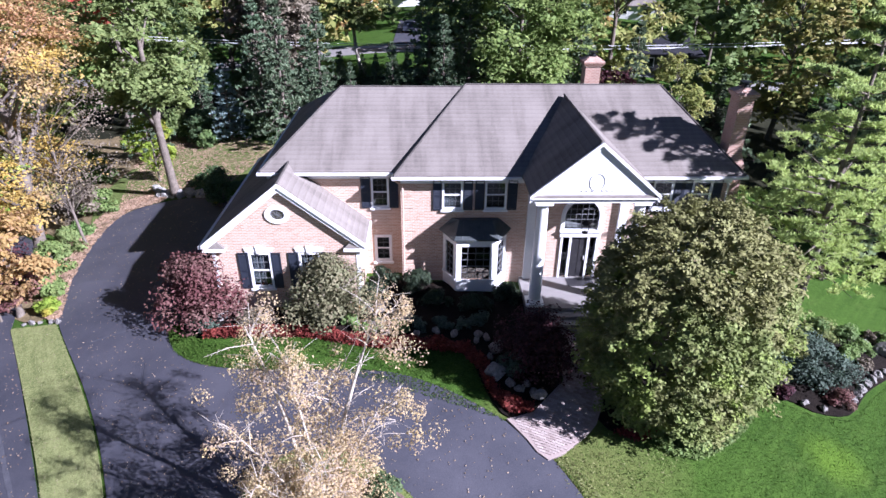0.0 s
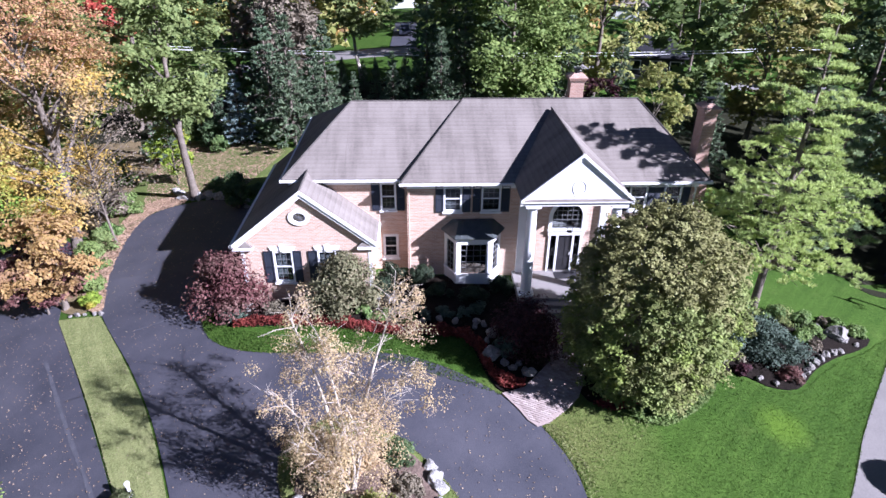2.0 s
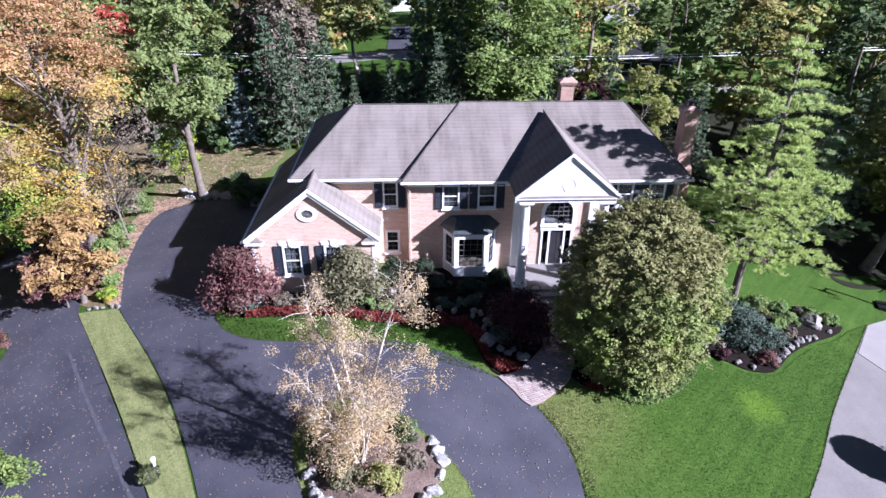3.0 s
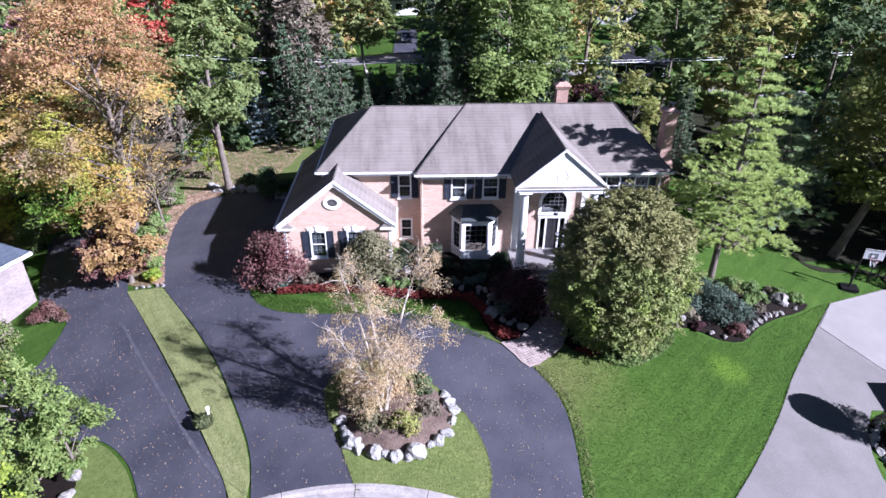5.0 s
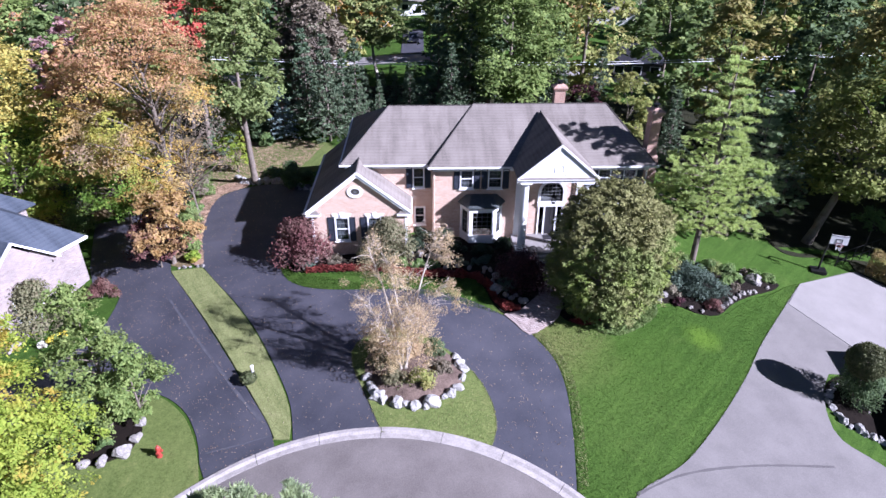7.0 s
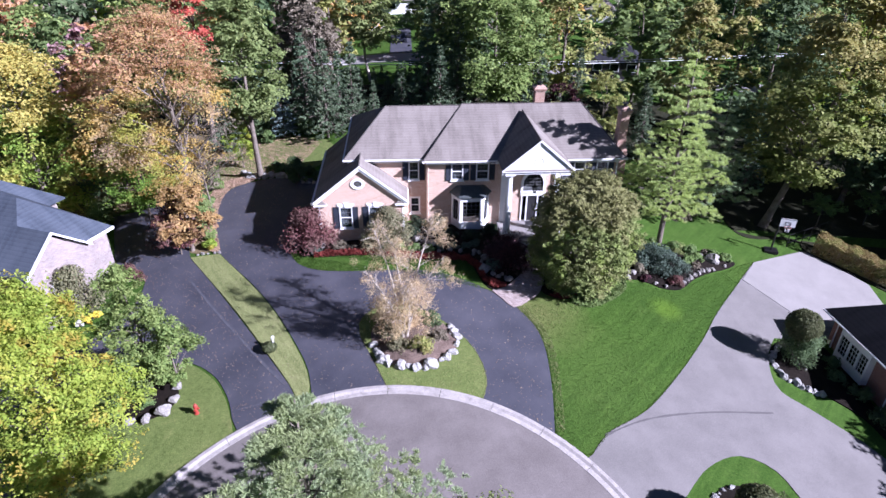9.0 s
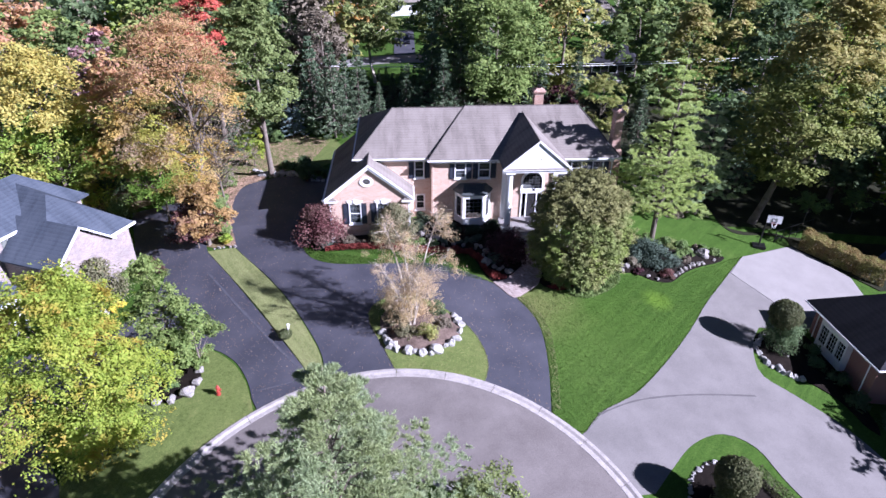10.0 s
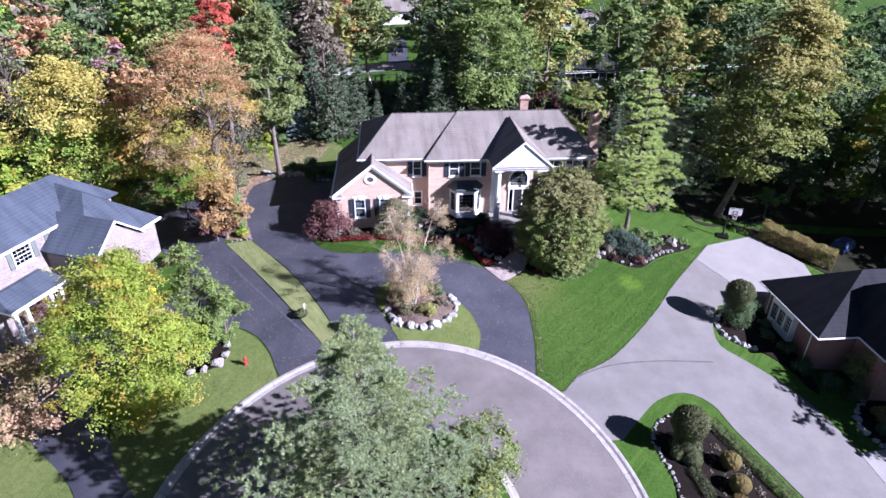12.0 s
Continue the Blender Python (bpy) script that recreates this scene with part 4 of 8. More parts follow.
draped("concrete_pad", [(25.35, -2.5), (31.2, -0.2), (34.0, -4.2), (33.2, -9.6), (26.0, -9.4), (23.2, -4.9)], "concrete", 0.06, "pale concrete parking pad with sawn joints", "concrete pad")

draped("lawn_strip", [(-7.2, -16.2)] + smooth_line([(-7.25, -15.3), (-7.85, -13.4), (-10.1, -9.0), (-12.3, -5.6), (-15.5, -1.3)]) + [(-17.6, -1.2)] + smooth_line([(-17.6, -1.3), (-12.6, -8.5), (-8.35, -15.2), (-8.0, -16.1)]), "lawn_dry", 0.07, "narrow strip of drier mown grass between two driveways", "lawn strip")
draped("hydrant_lawn", smooth_line([(-18.2, -13.2), (-15.2, -12.35), (-13.2, -13.65), (-11.95, -15.4), (-11.3, -16.9)]) + arc(R_BACK - 0.02, 122.5, 166, 12) + smooth_line([(-18.2, -24.6), (-20.4, -21.4), (-21.2, -18.0), (-20.0, -14.4)]), "lawn_mid", 0.06, "drier grass verge with a hydrant beside the kerb", "lawn")
draped("corner_lawn", smooth_line([(-21.6, -24.2), (-23.7, -21.9), (-26.2, -19.6), (-29.2, -15.6), (-34, -17), (-36, -26), (-28, -34), (-19, -33), (-18.6, -29)], closed=True), "lawn_mid", 0.05, "drier grass beside the shaded walk", "lawn")
draped("woodland_floor", smooth_line([(-16.3, -0.6), (-17.1, 2.5), (-18.2, 5), (-18.4, 9), (-17.6, 11.8), (-15.5, 13.0), (-15.5, 19), (-19, 26), (-32, 30), (-60, 26), (-60, 2), (-34, 3.0), (-26, 9.4), (-20.5, 8.0), (-18.9, 1.5), (-17.8, -0.5)], closed=True), "litter", 0.03, "brown leaf litter under trees beside the driveway", "leaf litter")
# this floor's colour includes the tree shade over the eastern woods
draped("woodland_floor", smooth_line([(26, 1.5), (31, 1.0), (35, -4), (42, -9), (60, -8), (75, 20), (60, 45), (30, 42), (10, 40), (-12, 42), (-30, 44), (-34, 32), (-14, 26), (4, 22), (20, 20), (26, 9)], closed=True), "shaded_soil", 0.03, "leaf litter and bare ground under the back trees, darkened for tree shade", "leaf litter", 2.5)

draped("back_lawn", smooth_line([(-18.2, 8.0), (-17.6, 11.6), (-15.6, 13.0), (-12.4, 12.8), (-9.5, 13.5), (-8.5, 17), (-10, 21), (-15, 23), (-20, 21), (-20.6, 14)], closed=True), "lawn_mid", 0.055, "leaf-strewn grass behind the drive", "lawn")
# front planting beds
BED = smooth_line([(-9.4, -1.7), (-9.3, -2.9), (-7.8, -3.35), (-6.0, -3.5), (-4.2, -3.65), (-2.9, -3.8), (-1.5, -4.4), (0.3, -4.65), (1.9, -4.6), (2.8, -5.1), (3.1, -6.2), (3.5, -7.4), (4.05, -8.1), (4.9, -7.7), (5.7, -6.9), (6.3, -6.0), (6.4, -4.6)]) + [(6.2, -2.9), (5.0, -0.2), (0.0, -0.1), (-1.5, 0.3), (-1.7, -1.7)]
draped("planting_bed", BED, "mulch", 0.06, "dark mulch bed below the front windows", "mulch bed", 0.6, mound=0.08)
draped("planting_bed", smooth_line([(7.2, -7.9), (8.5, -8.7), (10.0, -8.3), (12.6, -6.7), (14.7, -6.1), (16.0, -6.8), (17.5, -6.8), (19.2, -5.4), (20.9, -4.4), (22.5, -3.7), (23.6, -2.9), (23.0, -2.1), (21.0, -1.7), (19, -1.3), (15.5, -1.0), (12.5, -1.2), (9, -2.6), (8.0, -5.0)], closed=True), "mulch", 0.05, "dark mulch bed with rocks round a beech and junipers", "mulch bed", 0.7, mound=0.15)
draped("planting_bed", smooth_line([(-3.75, -12.9), (-3.3, -13.85), (-2.35, -14.55), (-1.0, -14.65), (0.3, -14.2), (1.1, -13.3), (1.0, -12.2), (0.3, -11.1), (-1.3, -10.4), (-3.0, -10.4), (-3.9, -11.4)], closed=True), "litter_pink", 0.08, "brown leaf-strewn mulch inside a ring of boulders", "mulch bed", 0.6, mound=0.3)
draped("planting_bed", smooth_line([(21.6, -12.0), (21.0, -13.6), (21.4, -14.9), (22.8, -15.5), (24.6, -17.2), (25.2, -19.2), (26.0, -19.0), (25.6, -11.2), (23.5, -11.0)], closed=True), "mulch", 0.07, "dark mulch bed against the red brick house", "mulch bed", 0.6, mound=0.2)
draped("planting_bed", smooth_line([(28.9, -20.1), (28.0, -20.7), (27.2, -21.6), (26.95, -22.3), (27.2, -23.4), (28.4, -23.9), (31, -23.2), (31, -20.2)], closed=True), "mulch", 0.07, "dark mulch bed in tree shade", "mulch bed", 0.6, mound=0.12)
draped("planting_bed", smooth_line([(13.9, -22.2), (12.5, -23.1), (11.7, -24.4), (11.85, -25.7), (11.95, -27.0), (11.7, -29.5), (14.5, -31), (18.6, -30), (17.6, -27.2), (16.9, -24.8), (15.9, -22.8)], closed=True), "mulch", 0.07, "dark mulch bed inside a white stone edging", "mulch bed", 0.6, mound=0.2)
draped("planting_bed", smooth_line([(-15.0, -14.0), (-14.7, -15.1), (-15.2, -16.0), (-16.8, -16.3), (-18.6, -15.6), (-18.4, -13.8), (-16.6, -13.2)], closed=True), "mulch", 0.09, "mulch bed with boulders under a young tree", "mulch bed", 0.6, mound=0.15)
WALK = smooth_line([(3.9, -8.15), (4.5, -9.0), (5.1, -9.8), (6.2, -9.1), (7.1, -8.2), (7.7, -6.9)]) + [(7.9, -5.4), (8.1, -3.2), (6.4, -3.2), (6.35, -5.2)] + smooth_line([(6.3, -6.2), (5.6, -7.0), (4.9, -7.8)])
PAVER_MAT = paver_material("clay_paver", (0.25, 0.19, 0.17), (0.46, 0.39, 0.355))
walkway = draped("walkway", WALK, PAVER_MAT, 0.085, "pinkish brick paver walk curving to the porch", "walkway", 0.5)

# ---- the brick house ----
house = thing("brick_house", 0, 0, 0, "two-storey pink brick house with grey shingle hip roof and white portico", "house")


def wall(name, x0, x1, z0, z1, y0, y1, holes, material="brick", parent=None):
    """An upright wall along x with openings cut right through it."""
    b = bmesh.new()
    xs = sorted({x0, x1, *[h[0] for h in holes], *[h[1] for h in holes]})
    zs = sorted({z0, z1, *[h[2] for h in holes], *[h[3] for h in holes]})
    for i in range(len(xs) - 1):
        j = 0
        while j < len(zs) - 1:
            cut = lambda k: any(h[0] <= xs[i] and xs[i + 1] <= h[1] and h[2] <= zs[k] and zs[k + 1] <= h[3] for h in holes)
            if cut(j):
                j += 1
                continue
            k = j
            while k + 1 < len(zs) - 1 and not cut(k + 1):
                k += 1
            box(b, xs[i], xs[i + 1], y0, y1, zs[j], zs[k + 1])
            j = k + 1
    bmesh.ops.remove_doubles(b, verts=b.verts[:], dist=0.0005)
    return part(name, b, material, parent or house)


def window(parent, x0, x1, z0, z1, y, cols=3, rows=2, sashes=2, border=0.09, sill=True, mat="trim", depth=0.12, name="window", grid="grille"):
    """A framed sash window in a wall that faces -y; y is the wall's outer face."""
    w = part(name, _frame(x0, x1, z0, z1, y, border, depth), mat, parent)
    glass = bmesh.new()
    box(glass, x0 + border, x1 - border, y + 0.045, y + 0.055, z0 + border, z1 - border)
    pane = part("pane", glass, "glass", w)
    pane.visible_shadow = False
    blind = bmesh.new()
    box(blind, x0 + 0.02, x1 - 0.02, y + 0.14, y + 0.15, z0 + (z1 - z0) * 0.1, z1 - 0.02)
    part("blind", blind, "blind", w)
    bars = bmesh.new()
    zi0, zi1, xi0, xi1 = z0 + border, z1 - border, x0 + border, x1 - border
    for s in range(sashes):
        a, c = zi0 + (zi1 - zi0) * s / sashes, zi0 + (zi1 - zi0) * (s + 1) / sashes
        if s:
            rail = bmesh.new()
            box(rail, xi0, xi1, y + 0.005, y + 0.04, a - 0.03, a + 0.03)
            part("meeting_rail", rail, mat, w)
        for i in range(1, cols):
            x = xi0 + (xi1 - xi0) * i / cols
            box(bars, x - 0.009, x + 0.009, y + 0.012, y + 0.035, a, c)
        for j in range(1, rows):
            z = a + (c - a) * j / rows
            box(bars, xi0, xi1, y + 0.014, y + 0.033, z - 0.012, z + 0.012)
    if cols > 1 or sashes > 1:
        part("muntin_grid", bars, grid, w)
    if sill:
        b = bmesh.new()
        box(b, x0 - 0.06, x1 + 0.06, y - 0.10, y + 0.02, z0 - 0.09, z0 - 0.003)
        part("sill", b, mat, w)
    return w


def _frame(x0, x1, z0, z1, y, f, depth):
    b = bmesh.new()
    box(b, x0, x0 + f, y - 0.03, y + depth, z0, z1)
    box(b, x1 - f, x1, y - 0.03, y + depth, z0, z1)
    box(b, x0 + f, x1 - f, y - 0.03, y + depth, z0, z0 + f)
    box(b, x0 + f, x1 - f, y - 0.03, y + depth, z1 - f, z1)
    return b


def shutter(parent, x0, x1, z0, z1, y):
    b = bmesh.new()
    f = 0.055
    box(b, x0, x0 + f, y - 0.05, y - 0.004, z0, z1)
    box(b, x1 - f, x1, y - 0.05, y - 0.004, z0, z1)
    for z in (z0, (z0 + z1) / 2 - f / 2, z1 - f):
        box(b, x0 + f, x1 - f, y - 0.05, y - 0.004, z, z + f)
    z = z0 + f + 0.02
    while z < z1 - f - 0.03:
        solid(b, [[(x, y - 0.042, z), (x, y - 0.03, z), (x, y - 0.008, z + 0.05), (x, y - 0.02, z + 0.05)] for x in (x0 + f, x1 - f)])
        z += 0.06
    return part("shutter", b, "shutter", parent, "dark louvred shutter")


# main right block
RW = [(1.78, 2.68, 3.88, 5.25), (3.62, 4.58, 3.88, 5.25), (1.95, 4.55, 0.75, 2.75), (7.11, 8.83, 0.42, 4.55), (10.9, 11.8, 3.88, 5.25), (12.6, 13.5, 3.88, 5.25), (11.2, 13.2, 0.8, 2.75)]
wall("front_wall", 0.0, 14.25, -0.9, 5.32, 0.0, 0.3, RW)
for q in ((13.95, 14.25, 0.3, 10.8), (0.0, 13.95, 10.5, 10.8), (0.0, 0.3, 0.3, 10.5)):
    b = bmesh.new()
    box(b, *q, -0.9, 5.32)
    part("side_wall", b, "brick", house)
# left block
wall("front_wall", -5.75, 0.0, -0.9, 5.30, 0.6, 0.9, [(-1.32, -0.54, 3.72, 5.18), (-1.28, -0.48, 0.98, 2.36)])
for q in ((-5.75, -5.45, 0.9, 10.1), (-5.45, 0.0, 9.8, 10.1)):
    b = bmesh.new()
    box(b, *q, -0.9, 5.30)
    part("side_wall", b, "brick", house)
# inner floors keep the rooms dark
b = bmesh.new()
box(b, 0.3, 13.95, 0.3, 10.5, 2.85, 3.05)
box(b, -5.45, 0.0, 0.9, 9.8, 2.8, 3.0)
part("inner_floor", b, "vinyl", house)
# garage wing with its gable
GXL, GXR, GXM, GZE, GZA, GYF, GYB = -7.85, -1.72, -4.80, 3.02, 5.60, -1.6, 8.6
gable_holes = [(-6.38, -5.44, 0.94, 2.66), (-4.28, -3.36, 0.94, 2.66)]
wall("front_wall", GXL, GXR, -1.1, GZE, GYF, GYF + 0.3, gable_holes)
b = bmesh.new()
solid(b, [[(GXL, y, GZE), (GXR, y, GZE), (GXM, y, GZA)] for y in (GYF, GYF + 0.3)])
part("gable_wall", b, "brick", house)
for q in ((GXL, GXL + 0.3, GYF + 0.3, GYB), (GXL + 0.3, -5.75, GYB - 0.3, GYB), (GXR - 0.3, GXR, GYF + 0.3, 0.6)):
    b = bmesh.new()
    box(b, *q, -1.1, GZE)
    part("side_wall", b, "brick", house)

# roofs
b = bmesh.new()
E, RZ = 5.60, 8.02


def hip(b, x0, x1, y0, y1, z, xr0, xr1, yr, zr, t=0.14):
    top = [(x0, y0, z), (x1, y0, z), (x1, y1, z), (x0, y1, z)]
    va = [b.verts.new(p) for p in top]
    lo = [b.verts.new((x, y, zz - t)) for x, y, zz in top]
    r0, r1 = b.verts.new((xr0, yr, zr)), b.verts.new((xr1, yr, zr))
    b.faces.new((va[0], va[1], r1, r0))
    b.faces.new((va[1], va[2], r1))
    b.faces.new((va[2], va[3], r0, r1))
    b.faces.new((va[3], va[0], r0))
    for i in range(4):
        b.faces.new((lo[i], lo[(i + 1) % 4], va[(i + 1) % 4], va[i]))
    b.faces.new(lo[::-1])


hip(b, -0.26, 14.6, -0.4, 11.15, E, 3.02, 12.5, 5.38, RZ)
main_roof = part("roof", b, "shingle", house, "weathered grey shingle hip roof with dark streaks")
b = bmesh.new()
hip(b, -5.95, 3.4, 0.2, 10.4, 5.57, -2.95, 2.9, 5.3, 7.93)
part("roof", b, "shingle", house, "weathered grey shingle hip roof with dark streaks")
b = bmesh.new()
for side in (-1, 1):
    xe, ze = GXM + side * 3.36, 3.10
    slab(b, [(xe, -1.78, ze), (GXM, -1.78, 5.80), (GXM, 8.9, 5.80), (xe, 8.9, ze)] if side < 0 else [(GXM, -1.78, 5.80), (xe, -1.78, ze), (xe, 0.62, ze), (GXM, 3.0, 5.80)], 0.12)
part("roof", b, "shingle", house, "grey shingle roof of the garage gable")
# ridge caps
for p, q in (((3.02, 5.38, RZ), (12.5, 5.38, RZ)), ((3.02, 5.38, RZ), (-0.26, -0.4, E)), ((12.5, 5.38, RZ), (14.6, -0.4, E)), ((-2.95, 5.3, 7.93), (2.85, 5.3, 7.93)), ((-2.95, 5.3, 7.93), (-5.95, 0.2, 5.57)), ((-4.80, -1.78, 5.80), (-4.80, 1.0, 5.80)), ((12.5, 5.38, RZ), (14.6, 11.15, E))):
    b = bmesh.new()
    tube(b, [p, q], [0.05, 0.05], 6)
    part("ridge_cap", b, "ridge", house)
# gutters, fascia and soffits


def gutter(x0, y0, x1, y1, z):
    b = bmesh.new()
    if abs(y1 - y0) < 0.01:
        box(b, min(x0, x1), max(x0, x1), y0 - 0.12, y0 - 0.003, z - 0.155, z - 0.05)
    else:
        box(b, x0 - 0.065, x0 + 0.065, min(y0, y1), max(y0, y1), z - 0.19, z - 0.05)
    part("gutter", b, "gutter", house, "white metal eaves gutter")


gutter(-0.35, -0.4, 5.1, -0.4, E)
gutter(10.2, -0.4, 14.7, -0.4, E)
gutter(-6.05, 0.2, -0.3, 0.2, 5.57)
gutter(-6.01, 0.2, -6.01, 10.4, 5.57)
gutter(14.66, -0.4, 14.66, 11.1, E)
gutter(-8.26, -1.78, -8.26, 8.9, 3.10)
gutter(-1.42, -1.78, -1.42, 0.6, 3.10)
b = bmesh.new()
box(b, 0.0, 14.25, -0.05, -0.004, 5.12, 5.38)
box(b, -5.75, -0.06, 0.55, 0.596, 5.10, 5.34)
part("frieze_board", b, "trim", house)
# downpipes
for x, y, zt in ((0.08, -0.12, 5.2), (14.1, -0.12, 5.2)):
    b = bmesh.new()
    tube(b, [(x - 0.35, y - 0.35, zt + 0.25), (x, y, zt - 0.15), (x, y, -0.3)], [0.045, 0.045, 0.045], 6)
    part("downpipe", b, "gutter" if x > 5 else "brick", house)
# gable rakes with returns
b = bmesh.new()
for side in (-1, 1):
    xe = GXM + side * 3.38
    for dz0, dz1, y0, y1 in ((-0.34, -0.02, -1.79, -1.66), (-0.14, 0.03, -1.85, -1.79)):
        solid(b, [[(xe, y0, 3.10 + dz0), (xe, y1, 3.10 + dz0), (xe, y1, 3.10 + dz1), (xe, y0, 3.10 + dz1)], [(GXM, y0, 5.80 + dz0), (GXM, y1, 5.80 + dz0), (GXM, y1, 5.80 + dz1), (GXM, y0, 5.80 + dz1)]])
    xi = GXM + side * 2.45
    box(b, min(xe, xi), max(xe, xi), -1.8, -1.604, 2.78, 2.93)
part("rake_trim", b, "trim", house, "white rake board with boxed returns")
for side in (-1, 1):
    xe, xi = GXM + side * 3.36, GXM + side * 2.45
    b = bmesh.new()
    solid(b, [[(xe, -1.79, 2.935), (xi, -1.79, 2.935), (xi, -1.62, 2.935), (xe, -1.62, 2.935)], [(xe, -1.7, 3.12), (xi + side * 0.3, -1.7, 3.2), (xi + side * 0.3, -1.62, 3.2), (xe, -1.62, 3.12)]])
    part("return_roof", b, "shingle", house)
for x0, x1 in ((GXR - 0.14, GXR + 0.02), (GXL - 0.02, GXL + 0.14)):
    b = bmesh.new()
    box(b, x0, x1, GYF - 0.03, GYF - 0.003, -0.7, 2.78)
    part("corner_board", b, "trim", house)

# windows of the front
for x0, x1 in ((1.78, 2.68), (3.62, 4.58)):
    window(house, x0, x1, 3.88, 5.25, 0.0)
for x0, x1 in ((1.38, 1.76), (2.70, 3.10), (3.20, 3.60), (4.60, 5.02)):
    shutter(house, x0, x1, 3.86, 5.25, 0.0)
for x0, x1 in ((10.9, 11.8), (12.6, 13.5)):
    window(house, x0, x1, 3.88, 5.25, 0.0)
for x0, x1 in ((10.5, 10.88), (11.82, 12.2), (12.22, 12.58), (13.52, 13.9)):
    shutter(house, x0, x1, 3.86, 5.25, 0.0)
window(house, 11.2, 13.2, 0.8, 2.75, 0.0, 4, 2)
window(house, -1.32, -0.54, 3.72, 5.18, 0.6)
shutter(house, -1.76, -1.34, 3.70, 5.18, 0.6)
shutter(house, -0.52, -0.12, 3.70, 5.18, 0.6)
window(house, -1.28, -0.48, 0.98, 2.36, 0.6, 2, 2, border=0.13)
for x0, x1, _, _ in gable_holes:
    window(house, x0, x1, 0.94, 2.66, GYF)
    shutter(house, x0 - 0.44, x0 - 0.02, 0.94, 2.66, GYF)
    shutter(house, x1 + 0.02, x1 + 0.40, 0.94, 2.66, GYF)
    b = bmesh.new()
    solid(b, [[(x0 - 0.08, y, 2.70), (x1 + 0.08, y, 2.70), (x1 + 0.15, y, 2.9), (x0 - 0.15, y, 2.9)] for y in (GYF - 0.06, GYF - 0.004)])
    xm = (x0 + x1) / 2
    solid(b, [[(xm - 0.09, y, 2.67), (xm + 0.09, y, 2.67), (xm + 0.13, y, 2.99), (xm - 0.13, y, 2.99)] for y in (GYF - 0.1, GYF - 0.004)])
    part("lintel", b, "trim", house, "white lintel with a keystone")
# oval window
ov = bmesh.new()
ring = lambda rx, rz, y: [(-4.96 + rx * math.cos(2 * math.pi * k / 28), y, 4.42 + rz * math.sin(2 * math.pi * k / 28)) for k in range(28)]
rings = [ring(0.50, 0.40, GYF - 0.004), ring(0.50, 0.40, GYF - 0.06), ring(0.30, 0.24, GYF - 0.06), ring(0.28, 0.22, GYF - 0.012)]
solid(ov, rings, closed=False)
oval = part("oval_window", ov, "trim", house, "small oval window in a wide white surround")
b = bmesh.new()
b.faces.new([b.verts.new(p) for p in ring(0.29, 0.23, GYF - 0.012)])
part("pane", b, "glass", oval)
b = bmesh.new()
for a in range(0, 180, 45):
    c, s_ = math.cos(radians(a)), math.sin(radians(a))
    tube(b, [(-4.96 - 0.28 * c, GYF - 0.03, 4.42 - 0.22 * s_), (-4.96 + 0.28 * c, GYF - 0.03, 4.42 + 0.22 * s_)], [0.011, 0.011], 4)
part("muntin_grid", b, "grille", oval)
# raised brick quoins on the corner
for i in range(9):
    b = bmesh.new()
    z = 0.1 + i * 0.55
    box(b, 0.0, 0.56 if i % 2 else 0.46, -0.03, -0.003, z, z + 0.47)
    part("quoin", b, "brick", house)

# bay window
bay = part("bay_window", bmesh.new(), "trim", house, "white canted bay window with dark metal roof")
BP = [(1.84, 0.0), (2.38, -1.0), (4.10, -1.0), (4.68, 0.0)]


def along(p, q, s0, s1, z0, z1, out, thick):
    """A board in the upright plane through two plan points; s in metres along it."""
    d = Vector((q[0] - p[0], q[1] - p[1], 0))
    u = d.normalized()
    n = Vector((u.y, -u.x, 0))
    a, c = Vector((p[0], p[1], 0)) + u * s0, Vector((p[0], p[1], 0)) + u * s1
    pts = [a + n * out, c + n * out, c + n * (out - thick), a + n * (out - thick)]
    return [[(v.x, v.y, z0) for v in pts], [(v.x, v.y, z1) for v in pts]]


for p, q, cols in ((BP[0], BP[1], 2), (BP[1], BP[2], 4), (BP[2], BP[3], 2)):
    ln = math.hypot(q[0] - p[0], q[1] - p[1])
    for name, s0, s1, z0, z1, out, thick in (("apron_panel", 0, ln, -0.5, 0.86, 0, 0.08), ("head_panel", 0, ln, 2.55, 2.95, 0, 0.08), ("jamb", 0, 0.24, 0.863, 2.547, 0, 0.1), ("jamb", ln - 0.24, ln, 0.863, 2.547, 0, 0.1), ("sill", 0.02, ln - 0.02, 0.84, 0.93, 0.06, 0.058), ("moulding", 0.02, ln - 0.02, 2.80, 2.90, 0.05, 0.048)):
        b = bmesh.new()
        solid(b, along(p, q, s0, s1, z0, z1, out, thick))
        part(name, b, "trim", bay)
    b = bmesh.new()
    solid(b, along(p, q, 0.16, ln - 0.16, 0.93, 2.55, -0.05, 0.01))
    pane = part("pane", b, "glass", bay)
    pane.visible_shadow = False
    b = bmesh.new()
    for i in range(1, cols):
        s = 0.16 + (ln - 0.32) * i / cols
        solid(b, along(p, q, s - 0.012, s + 0.012, 0.93, 2.55, -0.015, 0.03))
    for j in range(1, 5):
        z = 0.93 + 1.62 * j / 5
        w_ = 0.03 if j == 3 and cols == 2 else 0.012
        solid(b, along(p, q, 0.16, ln - 0.16, z - w_, z + w_, -0.015, 0.03))
    part("muntin_grid", b, "grille", bay)
b = bmesh.new()
low = [(1.66, 0.0, 2.96), (2.28, -1.16, 2.96), (4.20, -1.16, 2.96), (4.86, 0.0, 2.96)]
mid = [(1.86, 0.0, 3.14), (2.38, -0.86, 3.14), (4.10, -0.86, 3.14), (4.66, 0.0, 3.14)]
